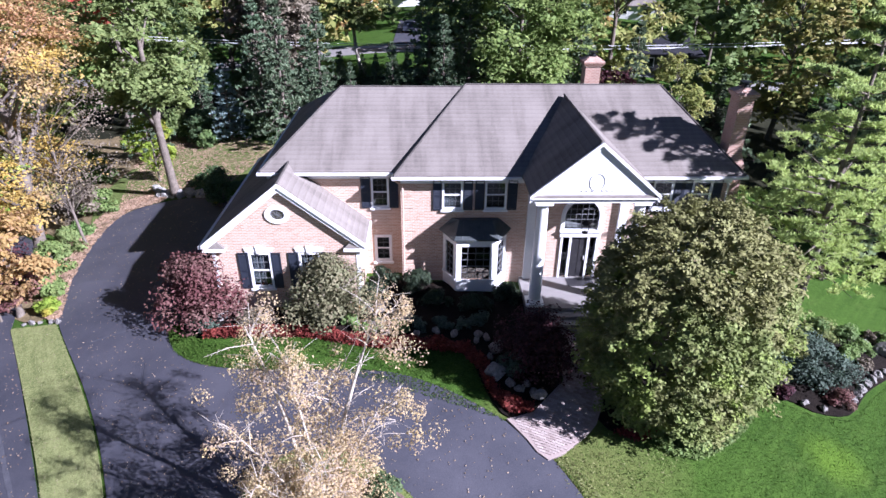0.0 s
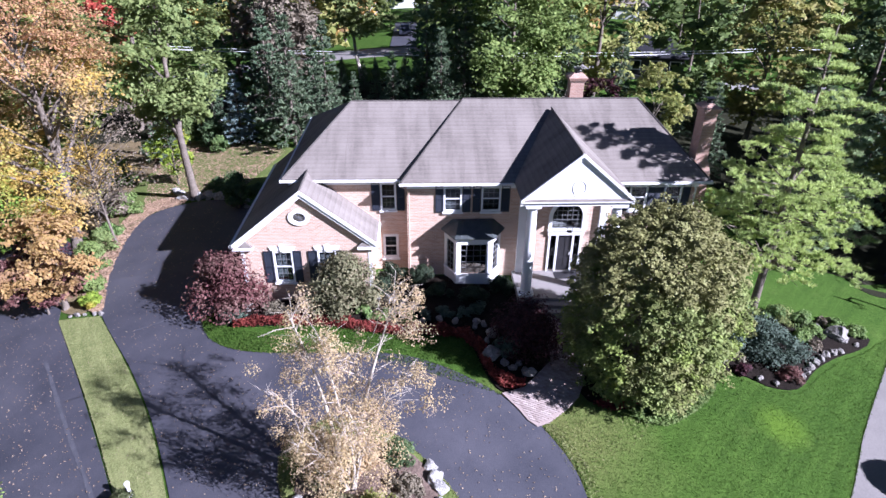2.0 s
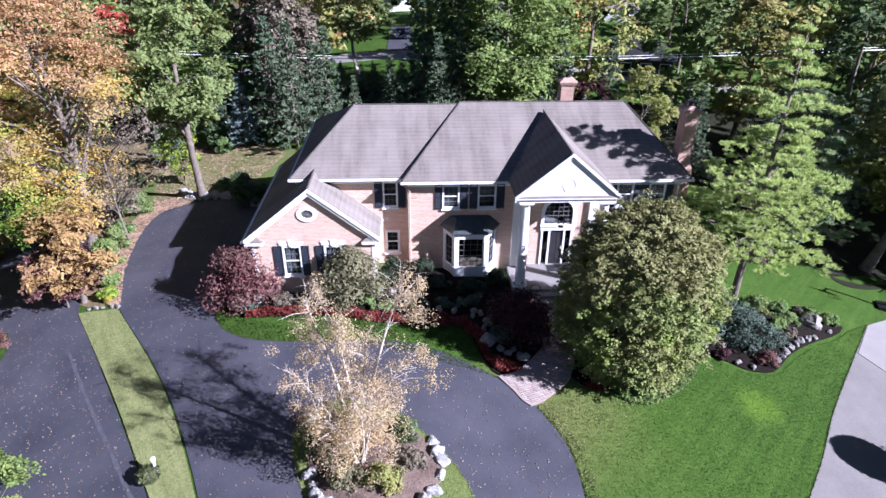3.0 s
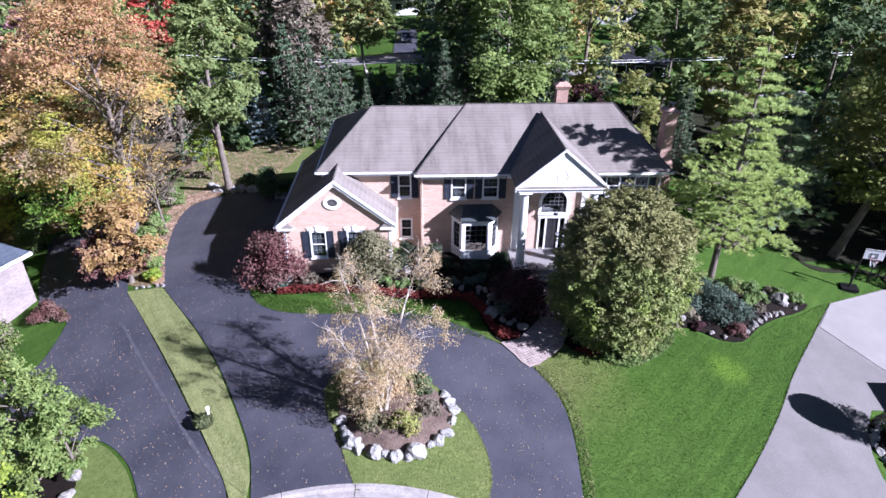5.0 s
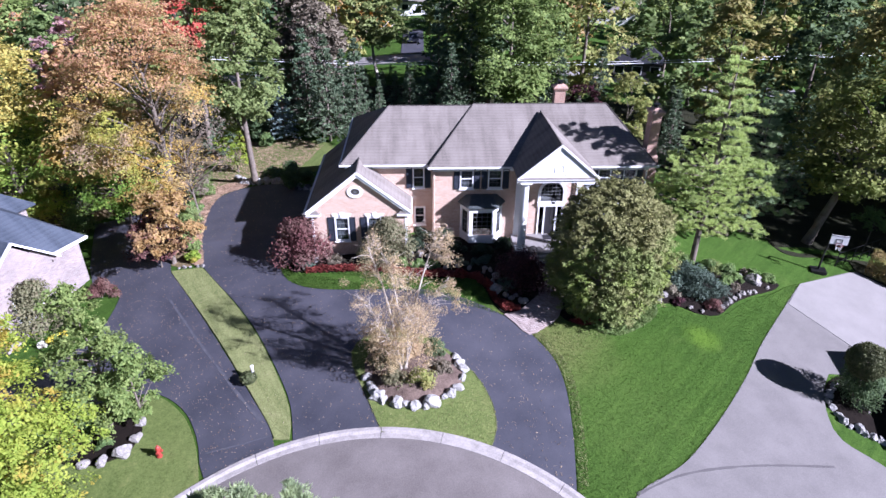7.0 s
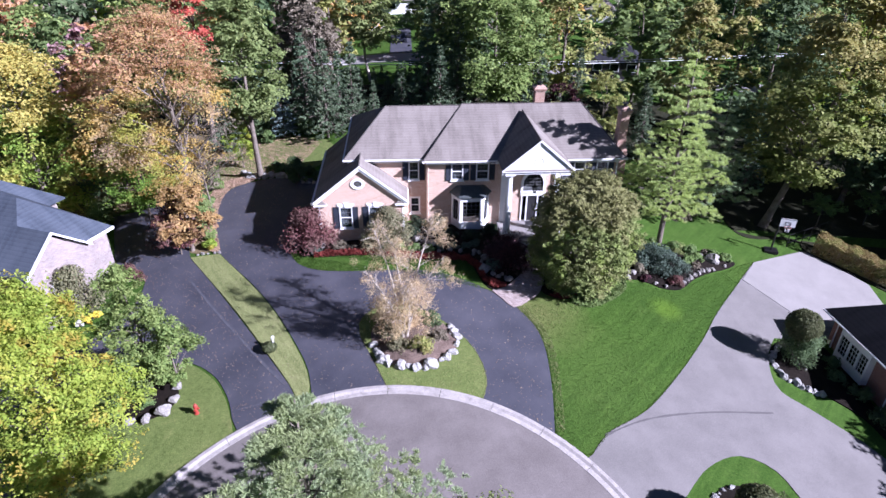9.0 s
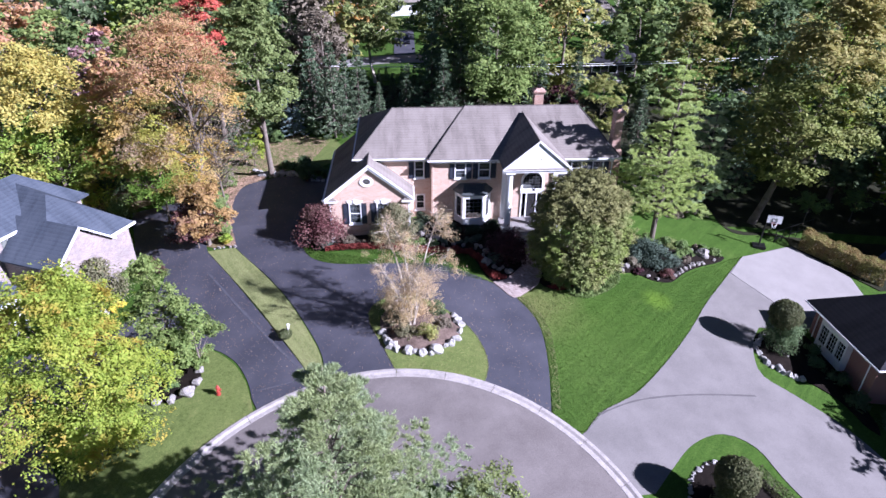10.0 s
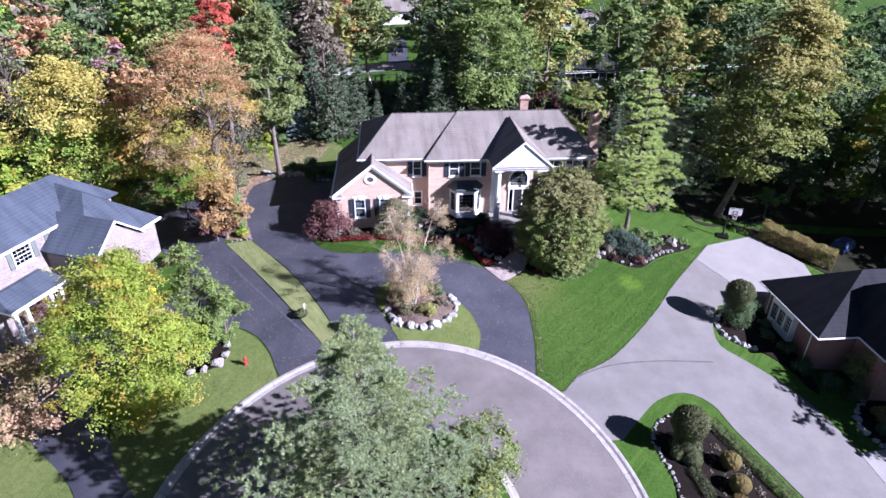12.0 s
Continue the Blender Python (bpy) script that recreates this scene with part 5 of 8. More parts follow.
top = [(2.22, -0.002, 3.48), (2.52, -0.25, 3.48), (3.96, -0.25, 3.48), (4.26, -0.002, 3.48)]
solid(b, [[(x, y, z - 0.05) for x, y, z in low], low, mid, top])
bay_roof = part("bay_roof", b, "copper", bay, "dark weathered metal roof with flared eaves")
b = bmesh.new()
for i in range(1, 6):
    x = i / 6
    tube(b, [(2.28 + 1.92 * x, -1.16, 2.965), (2.38 + 1.72 * x, -0.86, 3.145), (2.52 + 1.44 * x, -0.25, 3.485)], [0.016, 0.016, 0.016], 4)
part("seam", b, "copper", bay_roof)

# portico
porch = part("portico", bmesh.new(), "trim", house, "white two-storey portico with pediment and round columns")
PX, PF, PE, PA = 7.66, -2.62, 5.62, 7.78
b = bmesh.new()
for side in (-1, 1):
    xe = PX + side * 2.52
    pts = [(xe, PF, PE), (PX, PF, PA), (PX, 4.45, PA), (xe, -0.25, PE)]
    slab(b, pts if side < 0 else [pts[1], pts[0], pts[3], pts[2]], 0.11)
part("porch_roof", b, "shingle", porch, "grey shingle gable roof over the porch")
b = bmesh.new()
tube(b, [(PX, PF, PA), (PX, 4.4, PA)], [0.08, 0.08], 6)
part("ridge_cap", b, "shingle", porch)
b = bmesh.new()
for side in (-1, 1):
    xe = PX + side * 2.56
    for dz0, dz1, y0, y1 in ((-0.30, -0.02, PF, PF + 0.1), (-0.12, 0.03, PF - 0.08, PF)):
        solid(b, [[(xe, y0, PE + dz0), (xe, y1, PE + dz0), (xe, y1, PE + dz1), (xe, y0, PE + dz1)], [(PX, y0, PA + dz0), (PX, y1, PA + dz0), (PX, y1, PA + dz1), (PX, y0, PA + dz1)]])
part("rake_trim", b, "trim", porch)
b = bmesh.new()
solid(b, [[(PX - 2.3, y, PE - 0.06), (PX + 2.3, y, PE - 0.06), (PX, y, PA - 0.22)] for y in (PF + 0.035, PF + 0.2)])
part("tympanum", b, "trim", porch)
b = bmesh.new()
box(b, PX - 2.36, PX + 2.36, PF + 0.04, PF + 0.42, 5.32, 5.50)
box(b, PX - 2.36, PX - 2.0, PF + 0.42, -0.02, 5.32, 5.50)
box(b, PX + 2.0, PX + 2.36, PF + 0.42, -0.02, 5.32, 5.50)
box(b, PX - 2.0, PX + 2.0, PF + 0.42, -0.02, 5.40, 5.48)
box(b, PX - 2.5, PX + 2.5, PF - 0.06, PF + 0.46, 5.50, 5.56)
part("entablature", b, "trim", porch)
b = bmesh.new()
solid(b, [[(PX - 2.5, PF - 0.06, 5.563), (PX + 2.5, PF - 0.06, 5.563), (PX + 2.5, PF + 0.03, 5.563), (PX - 2.5, PF + 0.03, 5.563)], [(PX - 2.3, PF + 0.01, 5.66), (PX + 2.3, PF + 0.01, 5.66), (PX + 2.3, PF + 0.03, 5.66), (PX - 2.3, PF + 0.03, 5.66)]])
part("ledge_roof", b, "shingle", porch)
# wreath ornament
b = bmesh.new()
for a in range(24):
    t0, t1 = 2 * math.pi * a / 24, 2 * math.pi * (a + 1) / 24
    tube(b, [(PX + 0.3 * math.cos(t0), PF + 0.03, 6.2 + 0.34 * math.sin(t0)), (PX + 0.3 * math.cos(t1), PF + 0.03, 6.2 + 0.34 * math.sin(t1))], [0.02, 0.02], 5)
for k in range(-3, 4):
    if k:
        tube(b, [(PX + k * 0.2 - 0.08, PF + 0.03, 5.80), (PX + k * 0.2, PF + 0.025, 5.87), (PX + k * 0.2 + 0.08, PF + 0.03, 5.79)], [0.012, 0.02, 0.012], 5)
part("wreath_ornament", b, "trim", porch, "white carved wreath and swag")


def column(x, y, z0, z1, r):
    c = part("column", bmesh.new(), "trim", porch)
    b = bmesh.new()
    prof = [(r * 1.0, z0 + 0.3), (r * 1.0, z0 + 1.4), (r * 0.94, z0 + 3.0), (r * 0.84, z1 - 0.3)]
    solid(b, [[(x + q * math.cos(2 * math.pi * k / 28), y + q * math.sin(2 * math.pi * k / 28), z) for k in range(28)] for q, z in prof])
    part("shaft", b, "trim", c, smooth=False)
    b = bmesh.new()
    box(b, x - r * 1.45, x + r * 1.45, y - r * 1.45, y + r * 1.45, z0, z0 + 0.14)
    solid(b, [[(x + q * math.cos(2 * math.pi * k / 24), y + q * math.sin(2 * math.pi * k / 24), z) for k in range(24)] for q, z in ((r * 1.36, z0 + 0.142), (r * 1.4, z0 + 0.2), (r * 1.1, z0 + 0.25), (r * 1.12, z0 + 0.298))])
    part("base", b, "trim", c)
    b = bmesh.new()
    solid(b, [[(x + q * math.cos(2 * math.pi * k / 24), y + q * math.sin(2 * math.pi * k / 24), z) for k in range(24)] for q, z in ((r * 0.86, z1 - 0.298), (r * 0.95, z1 - 0.24), (r * 1.2, z1 - 0.13))])
    box(b, x - r * 1.35, x + r * 1.35, y - r * 1.35, y + r * 1.35, z1 - 0.128, z1 - 0.003)
    part("capital", b, "trim", c)


column(5.72, -2.22, 0.46, 5.32, 0.26)
column(9.60, -2.22, 0.46, 5.32, 0.26)
for x in (5.52, 9.55):
    b = bmesh.new()
    box(b, x, x + 0.36, -0.18, -0.003, 0.1, 5.3)
    box(b, x - 0.04, x + 0.40, -0.24, -0.003, 0.1, 0.4)
    part("pilaster", b, "trim", porch)
b = bmesh.new()
box(b, 5.35, 9.95, -2.62, -0.003, 0.0, 0.44)
box(b, 6.2, 9.1, -3.02, -2.623, -0.1, 0.27)
box(b, 6.2, 9.1, -3.4, -3.023, -0.3, 0.11)
part("porch_floor", b, "concrete", porch, "pale concrete porch floor with steps")
# entrance with arched fanlight
entry = part("entrance", bmesh.new(), "trim", porch, "white door surround with sidelights and arched fanlight")
EY = -0.02
b = bmesh.new()
for x0, x1 in ((7.05, 7.17), (7.52, 7.64), (8.46, 8.58), (8.93, 9.05)):
    box(b, x0, x1, EY - 0.06, EY + 0.15, 0.45, 2.55)
box(b, 6.98, 9.12, EY - 0.1, EY + 0.15, 2.55, 2.80)
box(b, 6.94, 9.16, EY - 0.16, EY + 0.15, 2.80, 2.88)
n = 20
outer = [(8.05 + 1.08 * math.cos(math.pi * k / n), 3.54 + 0.97 * math.sin(math.pi * k / n)) for k in range(n + 1)]
inner = [(8.05 + 0.88 * math.cos(math.pi * k / n), 3.54 + 0.80 * math.sin(math.pi * k / n)) for k in range(n + 1)]
outer, inner = [(9.13, 2.885)] + outer + [(6.97, 2.885)], [(8.93, 2.885)] + inner + [(7.17, 2.885)]
for (a0, a1), (c0, c1) in zip(zip(outer, inner), zip(outer[1:], inner[1:])):
    solid(b, [[(p[0], y, p[1]) for p in (a0, a1, c1, c0)] for y in (EY - 0.08, EY + 0.1)])
part("surround", b, "trim", entry)
b = bmesh.new()
pts = [(x, z) for x, z in inner]
b.faces.new([b.verts.new((x, EY + 0.04, z)) for x, z in pts])
box(b, 7.17, 7.52, EY + 0.03, EY + 0.04, 0.5, 2.55)
box(b, 8.58, 8.93, EY + 0.03, EY + 0.04, 0.5, 2.55)
pane = part("pane", b, "glass", entry)
pane.visible_shadow = False
b = bmesh.new()
for i in range(1, 6):
    x = 7.15 + 1.8 * i / 6
    h = 3.54 + 0.80 * math.sqrt(max(0, 1 - ((x - 8.05) / 0.88) ** 2))
    box(b, x - 0.012, x + 0.012, EY, EY + 0.03, 2.885, h)
for z in (3.13, 3.38, 3.63, 3.88, 4.12):
    w_ = 0.88 * math.sqrt(max(0, 1 - max(0, (z - 3.54) / 0.80) ** 2))
    box(b, 8.05 - w_, 8.05 + w_, EY + 0.002, EY + 0.028, z - 0.012, z + 0.012)
part("muntin_grid", b, "grille", entry)
b = bmesh.new()
box(b, 7.05, 9.05, 0.5, 0.56, 0.44, 4.6)
part("hall_wall", b, "dark_wood", entry)
door = bmesh.new()
box(door, 7.64, 8.46, EY + 0.02, EY + 0.07, 0.46, 2.54)
for x0, x1 in ((7.72, 8.02), (8.08, 8.38)):
    for z0, z1 in ((0.62, 1.2), (1.32, 2.4)):
        box(door, x0, x1, EY + 0.005, EY + 0.02, z0, z1)
door = part("front_door", door, "dark_wood", entry, "dark panelled front door")
b = bmesh.new()
box(b, 8.36, 8.41, EY - 0.05, EY + 0.004, 1.38, 1.55)
part("door_handle", b, "gutter", door)
b = bmesh.new()
for k in range(n):
    a, c = outer[k + 1], outer[k + 2]
    solid(b, [[(a[0], y, a[1] - 0.004), (c[0], y, c[1] - 0.004), (c[0], y, 4.56), (a[0], y, 4.56)] for y in (0.004, 0.28)])
part("arch_brick", b, "brick", entry)
entry.matrix_basis = Matrix.Translation((1.047, 0, 0)) @ Matrix.Diagonal((0.86, 1, 1, 1))
mat = bmesh.new()
box(mat, 7.5, 8.7, -0.85, -0.2, 0.443, 0.465)
tagged(new("door_mat", mesh_of("door_mat", mat, "dark_wood")), "dark doormat on the porch floor", "door mat")
# hanging lantern
lantern = thing("porch_lantern", 7.8, -1.3, 3.35, "black iron lantern hung from the porch ceiling", "lantern")
b = bmesh.new()
tube(b, [(0, 0, 0.62), (0, 0, 1.94)], [0.012, 0.012], 5)
part("chain", b, "iron", lantern)
b = bmesh.new()
solid(b, [[(q * math.cos(math.pi * k / 3), q * math.sin(math.pi * k / 3), z) for k in range(6)] for q, z in ((0.03, 0.62), (0.2, 0.48), (0.21, 0.44))])
solid(b, [[(q * math.cos(math.pi * k / 3), q * math.sin(math.pi * k / 3), z) for k in range(6)] for q, z in ((0.12, 0.0), (0.13, 0.05))])
for k in range(6):
    a = math.pi * k / 3
    tube(b, [(0.12 * math.cos(a), 0.12 * math.sin(a), 0.04), (0.19 * math.cos(a), 0.19 * math.sin(a), 0.45)], [0.012, 0.012], 4)
part("cage", b, "iron", lantern)

# chimneys
def chimney(x, y, w, d, z0, z1, label, shoulder=0.0):
    c = part("chimney", bmesh.new(), "brick_dark", house, label)
    b = bmesh.new()
    box(b, x - w / 2, x + w / 2, y - d / 2, y + d / 2, z0, z1 - 0.3)
    if shoulder:
        solid(b, [[(x - w / 2 - s, y - d / 2 - s, z), (x + w / 2 + s, y - d / 2 - s, z), (x + w / 2 + s, y + d / 2 + s, z), (x - w / 2 - s, y + d / 2 + s, z)] for s, z in ((shoulder, z0), (shoulder, z1 - 3.2), (0.004, z1 - 2.6))])
    part("shaft", b, "brick_dark", c)
    b = bmesh.new()
    for i, (s, z) in enumerate(((0.05, -0.3), (0.1, -0.22), (0.14, -0.14))):
        box(b, x - w / 2 - s, x + w / 2 + s, y - d / 2 - s, y + d / 2 + s, z1 + z + 0.001 * i, z1 + z + 0.08)
    solid(b, [[(x - w / 2 - s, y - d / 2 - s, z), (x + w / 2 + s, y - d / 2 - s, z), (x + w / 2 + s, y + d / 2 + s, z), (x - w / 2 - s, y + d / 2 + s, z)] for s, z in ((0.14, z1 - 0.058), (-0.16, z1 + 0.12))])
    part("cap", b, "brick_dark", c)
    b = bmesh.new()
    solid(b, [[(x + q * math.cos(2 * math.pi * k / 12), y + q * math.sin(2 * math.pi * k / 12), z) for k in range(12)] for q, z in ((0.16, z1 + 0.1), (0.13, z1 + 0.28))])
    box(b, x - 0.2, x + 0.2, y - 0.2, y + 0.2, z1 + 0.34, z1 + 0.36)
    for sx, sy in ((-1, -1), (1, 1), (-1, 1), (1, -1)):
        tube(b, [(x + sx * 0.12, y + sy * 0.12, z1 + 0.1), (x + sx * 0.17, y + sy * 0.17, z1 + 0.345)], [0.012, 0.012], 4)
    part("flue", b, "iron", c)


chimney(9.35, 6.6, 0.75, 0.75, 6.5, 9.0, "pink brick chimney behind the ridge")
chimney(14.6, 1.4, 0.62, 0.85, -0.9, 8.75, "tall brick chimney on the end wall", 0.18)

# ---- trees ----
LEFT = "trees beside the driveway"
tree("maple_tree", -19.4, 4.8, 17.0, 6.2, "orange", "tall maple turning orange and rust beside the driveway", clear=0.2, lumps=135, per=380, size=0.15, gap=(1.2, 9.5), seed=3, shape="egg", girth=0.32, group=LEFT, limbs=34)
tree("bare_tree", -18.0, 6.6, 10.5, 3.3, "bare", "half-bare tree with grey-brown twigs beside the driveway", clear=0.25, lumps=80, per=46, size=0.13, seed=46, girth=0.08, limbs=76, group=LEFT)
tree("small_maple", -17.75, -0.2, 5.4, 2.3, "rust", "small maple with rust and dark red leaves", clear=0.22, lumps=40, per=220, size=0.2, seed=5, girth=0.15, group=LEFT)
tree("purple_maple", -18.5, -0.5, 3.5, 1.7, "crimson", "low purple-red maple under the small rust maple", "small tree", clear=0.3, lumps=26, per=170, size=0.15, seed=49, girth=0.05, group=LEFT)
tree("oak_tree", -14.9, 12.3, 17.0, 4.4, "oak", "tall oak with light green leaves on a bare trunk", clear=0.32, lumps=100, per=240, size=0.28, seed=8, shape="egg", girth=0.27, bark="bark", group=LEFT, limbs=24)
tree("beech_tree", 9.95, -6.8, 8.2, 3.4, "beech", "dense rounded beech with olive green leaves sweeping to the ground", clear=0.0, lumps=900, per=84, size=0.125, seed=11, shape="barrel", girth=0.2, thin=0.6, shell=True, fans=2, rise=0.3, droop=0.2, limbs=8)
conifer("white_pine", 17.9, -1.4, 15.3, 4.7, "pine", "tall white pine with layered feathery boughs", seed=17, whorls=17, per_whorl=6, tufts=38, size=0.28, droop=0.0, clear=0.16, girth=0.2, open_top=0.75, needles=20, plume=0.22, aspect=0.15, ragged=0.4, spread=0.34)
conifer("white_pine", 24.1, 4.2, 10.6, 3.8, "bluepine", "smaller blue-green pine behind the tall one", seed=19, whorls=13, per_whorl=6, tufts=28, size=0.3, droop=0.0, clear=0.14, open_top=0.7, needles=18, plume=0.24, aspect=0.15, ragged=0.4, spread=0.34)
tree("maple_tree", 29.2, 3.4, 20.3, 6.0, "big_olive", "big maple with yellow-olive leaves, shade coloured in below a lit top, on a dark leaning trunk", clear=0.2, lumps=130, per=230, size=0.32, seed=21, shape="egg", girth=0.3, limbs=30, lean=0.2)
conifer("centre_pine", -4.9, -28.9, 13.2, 7.3, "bluepine", "broad white pine with soft blue-green boughs on the centre island", seed=23, whorls=18, per_whorl=8, tufts=82, size=0.2, droop=-0.02, clear=0.06, girth=0.2, open_top=0.86, needles=24, plume=0.2, aspect=0.14, ragged=0.4, spread=0.3, twigs=9)
tree("maple_tree", -18.9, -19.3, 11.8, 4.5, "yellowgreen", "maple with yellow-green leaves at the edge of the verge", clear=0.08, lumps=112, per=430, size=0.155, seed=27, shape="egg", girth=0.2)
tree("linden_tree", -16.5, -14.1, 8.7, 2.05, "greygreen", "young linden with grey-green leaves in a rock bed", clear=0.06, lumps=80, per=180, size=0.15, seed=29, shape="egg", girth=0.12)
tree("linden_sapling", -14.9, -13.9, 5.0, 1.75, "greygreen", "lower grey-green linden shoot beside the young linden", clear=0.1, lumps=46, per=170, size=0.15, seed=30, girth=0.07)
tree("gold_maple", -22.4, 4.6, 9.0, 3.3, "goldtop", "low golden maple leaning over the neighbour's drive", clear=0.28, lumps=60, per=240, size=0.17, seed=48, girth=0.12, group=LEFT)
tree("ornamental_tree", 1.1, -27.0, 3.9, 2.3, "oak", "small ornamental tree with tan-green leaves on the centre island", clear=0.12, lumps=60, per=150, size=0.15, seed=33, girth=0.07)
tree("ornamental_tree", 0.2, -30.6, 3.4, 2.1, "olive", "small ornamental tree with olive leaves on the centre island", clear=0.2, lumps=30, per=150, size=0.15, seed=34, girth=0.07)
tree("yellow_shrub", 20.3, 22.0, 7.9, 2.8, "olive", "large yellowing shrub behind the house", "shrub", clear=0.1, lumps=46, per=170, size=0.24, seed=35, shape="round")
tree("bare_shrub", 15.5, 23.0, 6.0, 2.4, "maroon", "dull purple shrub behind the house", "shrub", clear=0.1, lumps=30, per=120, size=0.24, seed=36)
tree("young_maple", -17.2, 15.5, 4.8, 1.7, "yellowgreen", "young maple in bright yellow leaf by the back lawn", clear=0.2, lumps=30, per=130, size=0.2, seed=37, girth=0.06)
tree("maple_tree", -32.4, 8.6, 15.6, 6.4, "goldtop", "tall maple with yellow top and green lower leaves", clear=0.08, lumps=150, per=210, size=0.26, seed=38, shape="egg", girth=0.3, group=LEFT)
tree("red_maple", -22.3, 24.0, 17.4, 3.0, "scarlet", "narrow maple in scarlet autumn leaf", clear=0.58, lumps=40, per=150, size=0.36, seed=39, group=LEFT)
tree("plum_tree", -31.5, 19.0, 15.2, 2.6, "plum", "tree with dusky pink and purple leaves", clear=0.3, lumps=40, per=130, size=0.36, seed=40, group=LEFT)
tree("bare_tree", -40.5, 15.0, 18.0, 2.6, "bare", "half-bare tree with pale grey-brown twigs", clear=0.3, lumps=40, per=70, size=0.3, seed=41, group=LEFT, limbs=36)
tree("bare_tree", -11.2, 30.0, 12.8, 2.8, "bare", "half-bare tree with brown leaves behind the spruces", clear=0.3, lumps=46, per=90, size=0.3, seed=42, limbs=36)
tree("bare_shrub", -19.8, 8.6, 5.0, 2.2, "bare", "leafless greyish shrub beside the driveway", "shrub", clear=0.15, lumps=40, per=60, size=0.18, seed=43, limbs=36, girth=0.06)
tree("pale_tree", -5.7, 43.0, 12.8, 4.6, "oak", "light tree with a pale straight trunk near the back street", clear=0.4, lumps=60, per=130, size=0.4, seed=44, girth=0.22, bark="bark_pale")
tree("white_tree", 47.5, 100, 10.5, 4.6, "bare", "leafless pale grey tree on a far lawn", clear=0.25, lumps=40, per=20, size=0.3, seed=48, girth=0.2, bark="bark_pale", limbs=40)
tree("broad_tree", 8.8, 26.8, 16.0, 6.2, "greygreen", "broad tree with grey-green leaves behind the roof", clear=0.15, lumps=110, per=190, size=0.34, seed=45, shape="round", girth=0.28)

# a birch with several leaning stems
birch = thing("birch_tree", -1.9, -12.6, ground_z(-1.9, -12.6) + 0.3, "sparse multi-stemmed birch with pale gold leaves and pale stems", "birch tree")
rng = np.random.default_rng(14)
bm = bmesh.new()
tips = []
for dx, dy, h, w in ((-1.5, 1.0, 6.7, 0.095), (1.7, 1.7, 6.9, 0.1), (-0.4, 0.5, 6.2, 0.065), (1.8, 0.3, 4.8, 0.055), (-1.8, -0.4, 4.6, 0.055), (0.6, -1.2, 4.4, 0.055), (-1.0, -1.4, 3.9, 0.05), (0.5, 1.6, 4.6, 0.05)):
    line = [Vector((dx * t ** 1.15 + 0.12 * math.sin(5 * t + dx), dy * t ** 1.15, h * t)) for t in (0, 0.15, 0.35, 0.55, 0.75, 0.9, 1.0)]
    tube(bm, [(0, 0, -0.4)] + line, [w * 1.2, w, w * 0.9, w * 0.75, w * 0.55, w * 0.38, w * 0.25, 0.012], 7)
    for k in range(22):
        t = rng.uniform(0.62 if h > 6 else 0.35, 1.0)
        i = min(5, int(t * 6))
        s = line[i].lerp(line[i + 1], rng.random())
        e = s + Vector((rng.normal(0, 0.42) + dx * 0.1, rng.normal(0, 0.42) + dy * 0.1, rng.uniform(0.0, 0.75)))
        tube(bm, [s, (s + e) / 2 + Vector((0, 0, 0.08)), e], [0.018, 0.012, 0.005], 4)
        for _ in range(3):
            f = s.lerp(e, rng.uniform(0.4, 1.0))
            tube(bm, [f, f + Vector((rng.normal(0, 0.28), rng.normal(0, 0.28), rng.uniform(-0.25, 0.35)))], [0.007, 0.003], 3)
        if k % 2:
            tips.append(tuple(e))
        if rng.random() < 0.6:
            tips.append(tuple(e + Vector((rng.normal(0, 0.3), rng.normal(0, 0.3), -rng.uniform(0.2, 0.9)))))
    tips.append(tuple(line[-1]))
part("stem", bm, "bark_pale", birch, smooth=True)
tips = np.array(tips)
for k in range(105):
    a, h = rng.random() * 2 * math.pi, rng.uniform(0.6, 3.9)
    r = rng.uniform(0.5, 2.15) * (1 - 0.12 * abs(h - 1.8))
    tips = np.vstack([tips, (r * math.cos(a), 0.8 * r * math.sin(a), h)])
pos, out = puffs(rng, tips, rng.uniform(0.2, 0.46, len(tips)), 84, 1.0)
ob = new("crown", leaf_mesh("crown", pos, out, 0.072, "gold", rng))
ob.parent = birch

# back and side woods: a few kinds, repeated over the plan
KINDS = [("greygreen", 15, 4.9, "woodland tree with grey-green leaves", "round"), ("green", 15, 4.9, "woodland tree with mid-green leaves", "round"), ("deep", 15.5, 5.0, "woodland tree with dark green leaves", "egg"),
         ("yellowgreen", 14, 4.6, "woodland tree turning yellow-green", "egg"), ("olive", 15.5, 4.9, "woodland tree with olive and tan leaves", "egg"),
         ("orange", 13.5, 4.2, "woodland tree in orange autumn leaf", "round"), ("bare", 13, 3.8, "half-bare woodland tree with brown leaves", "egg")]
NEAR = {"greygreen": [(3.8, 36), (13, 38), (-27, 33), (-26, 16), (-41, 30)], "green": [(-36, 24.5), (-45, 19), (46, 12)], "deep": [(4.6, 30.5), (54, 7), (59, -5), (58, 3), (38, 22), (-50, 8), (47.5, -0.5), (53, -3), (58, -8), (-17, 36), (41, 10)],
        "yellowgreen": [(46.8, 6.5), (-39, 3.5), (-52, 22), (47, 22)], "olive": [(33, 30), (-33.5, 35), (52, 4), (18, 33)], "orange": [(-27.5, 12.5), (-45, 4.5), (-47, 36)], "bare": [(-15, 44), (-13, 35)]}
pick = random.Random(5)
far_first = {}
taken = []
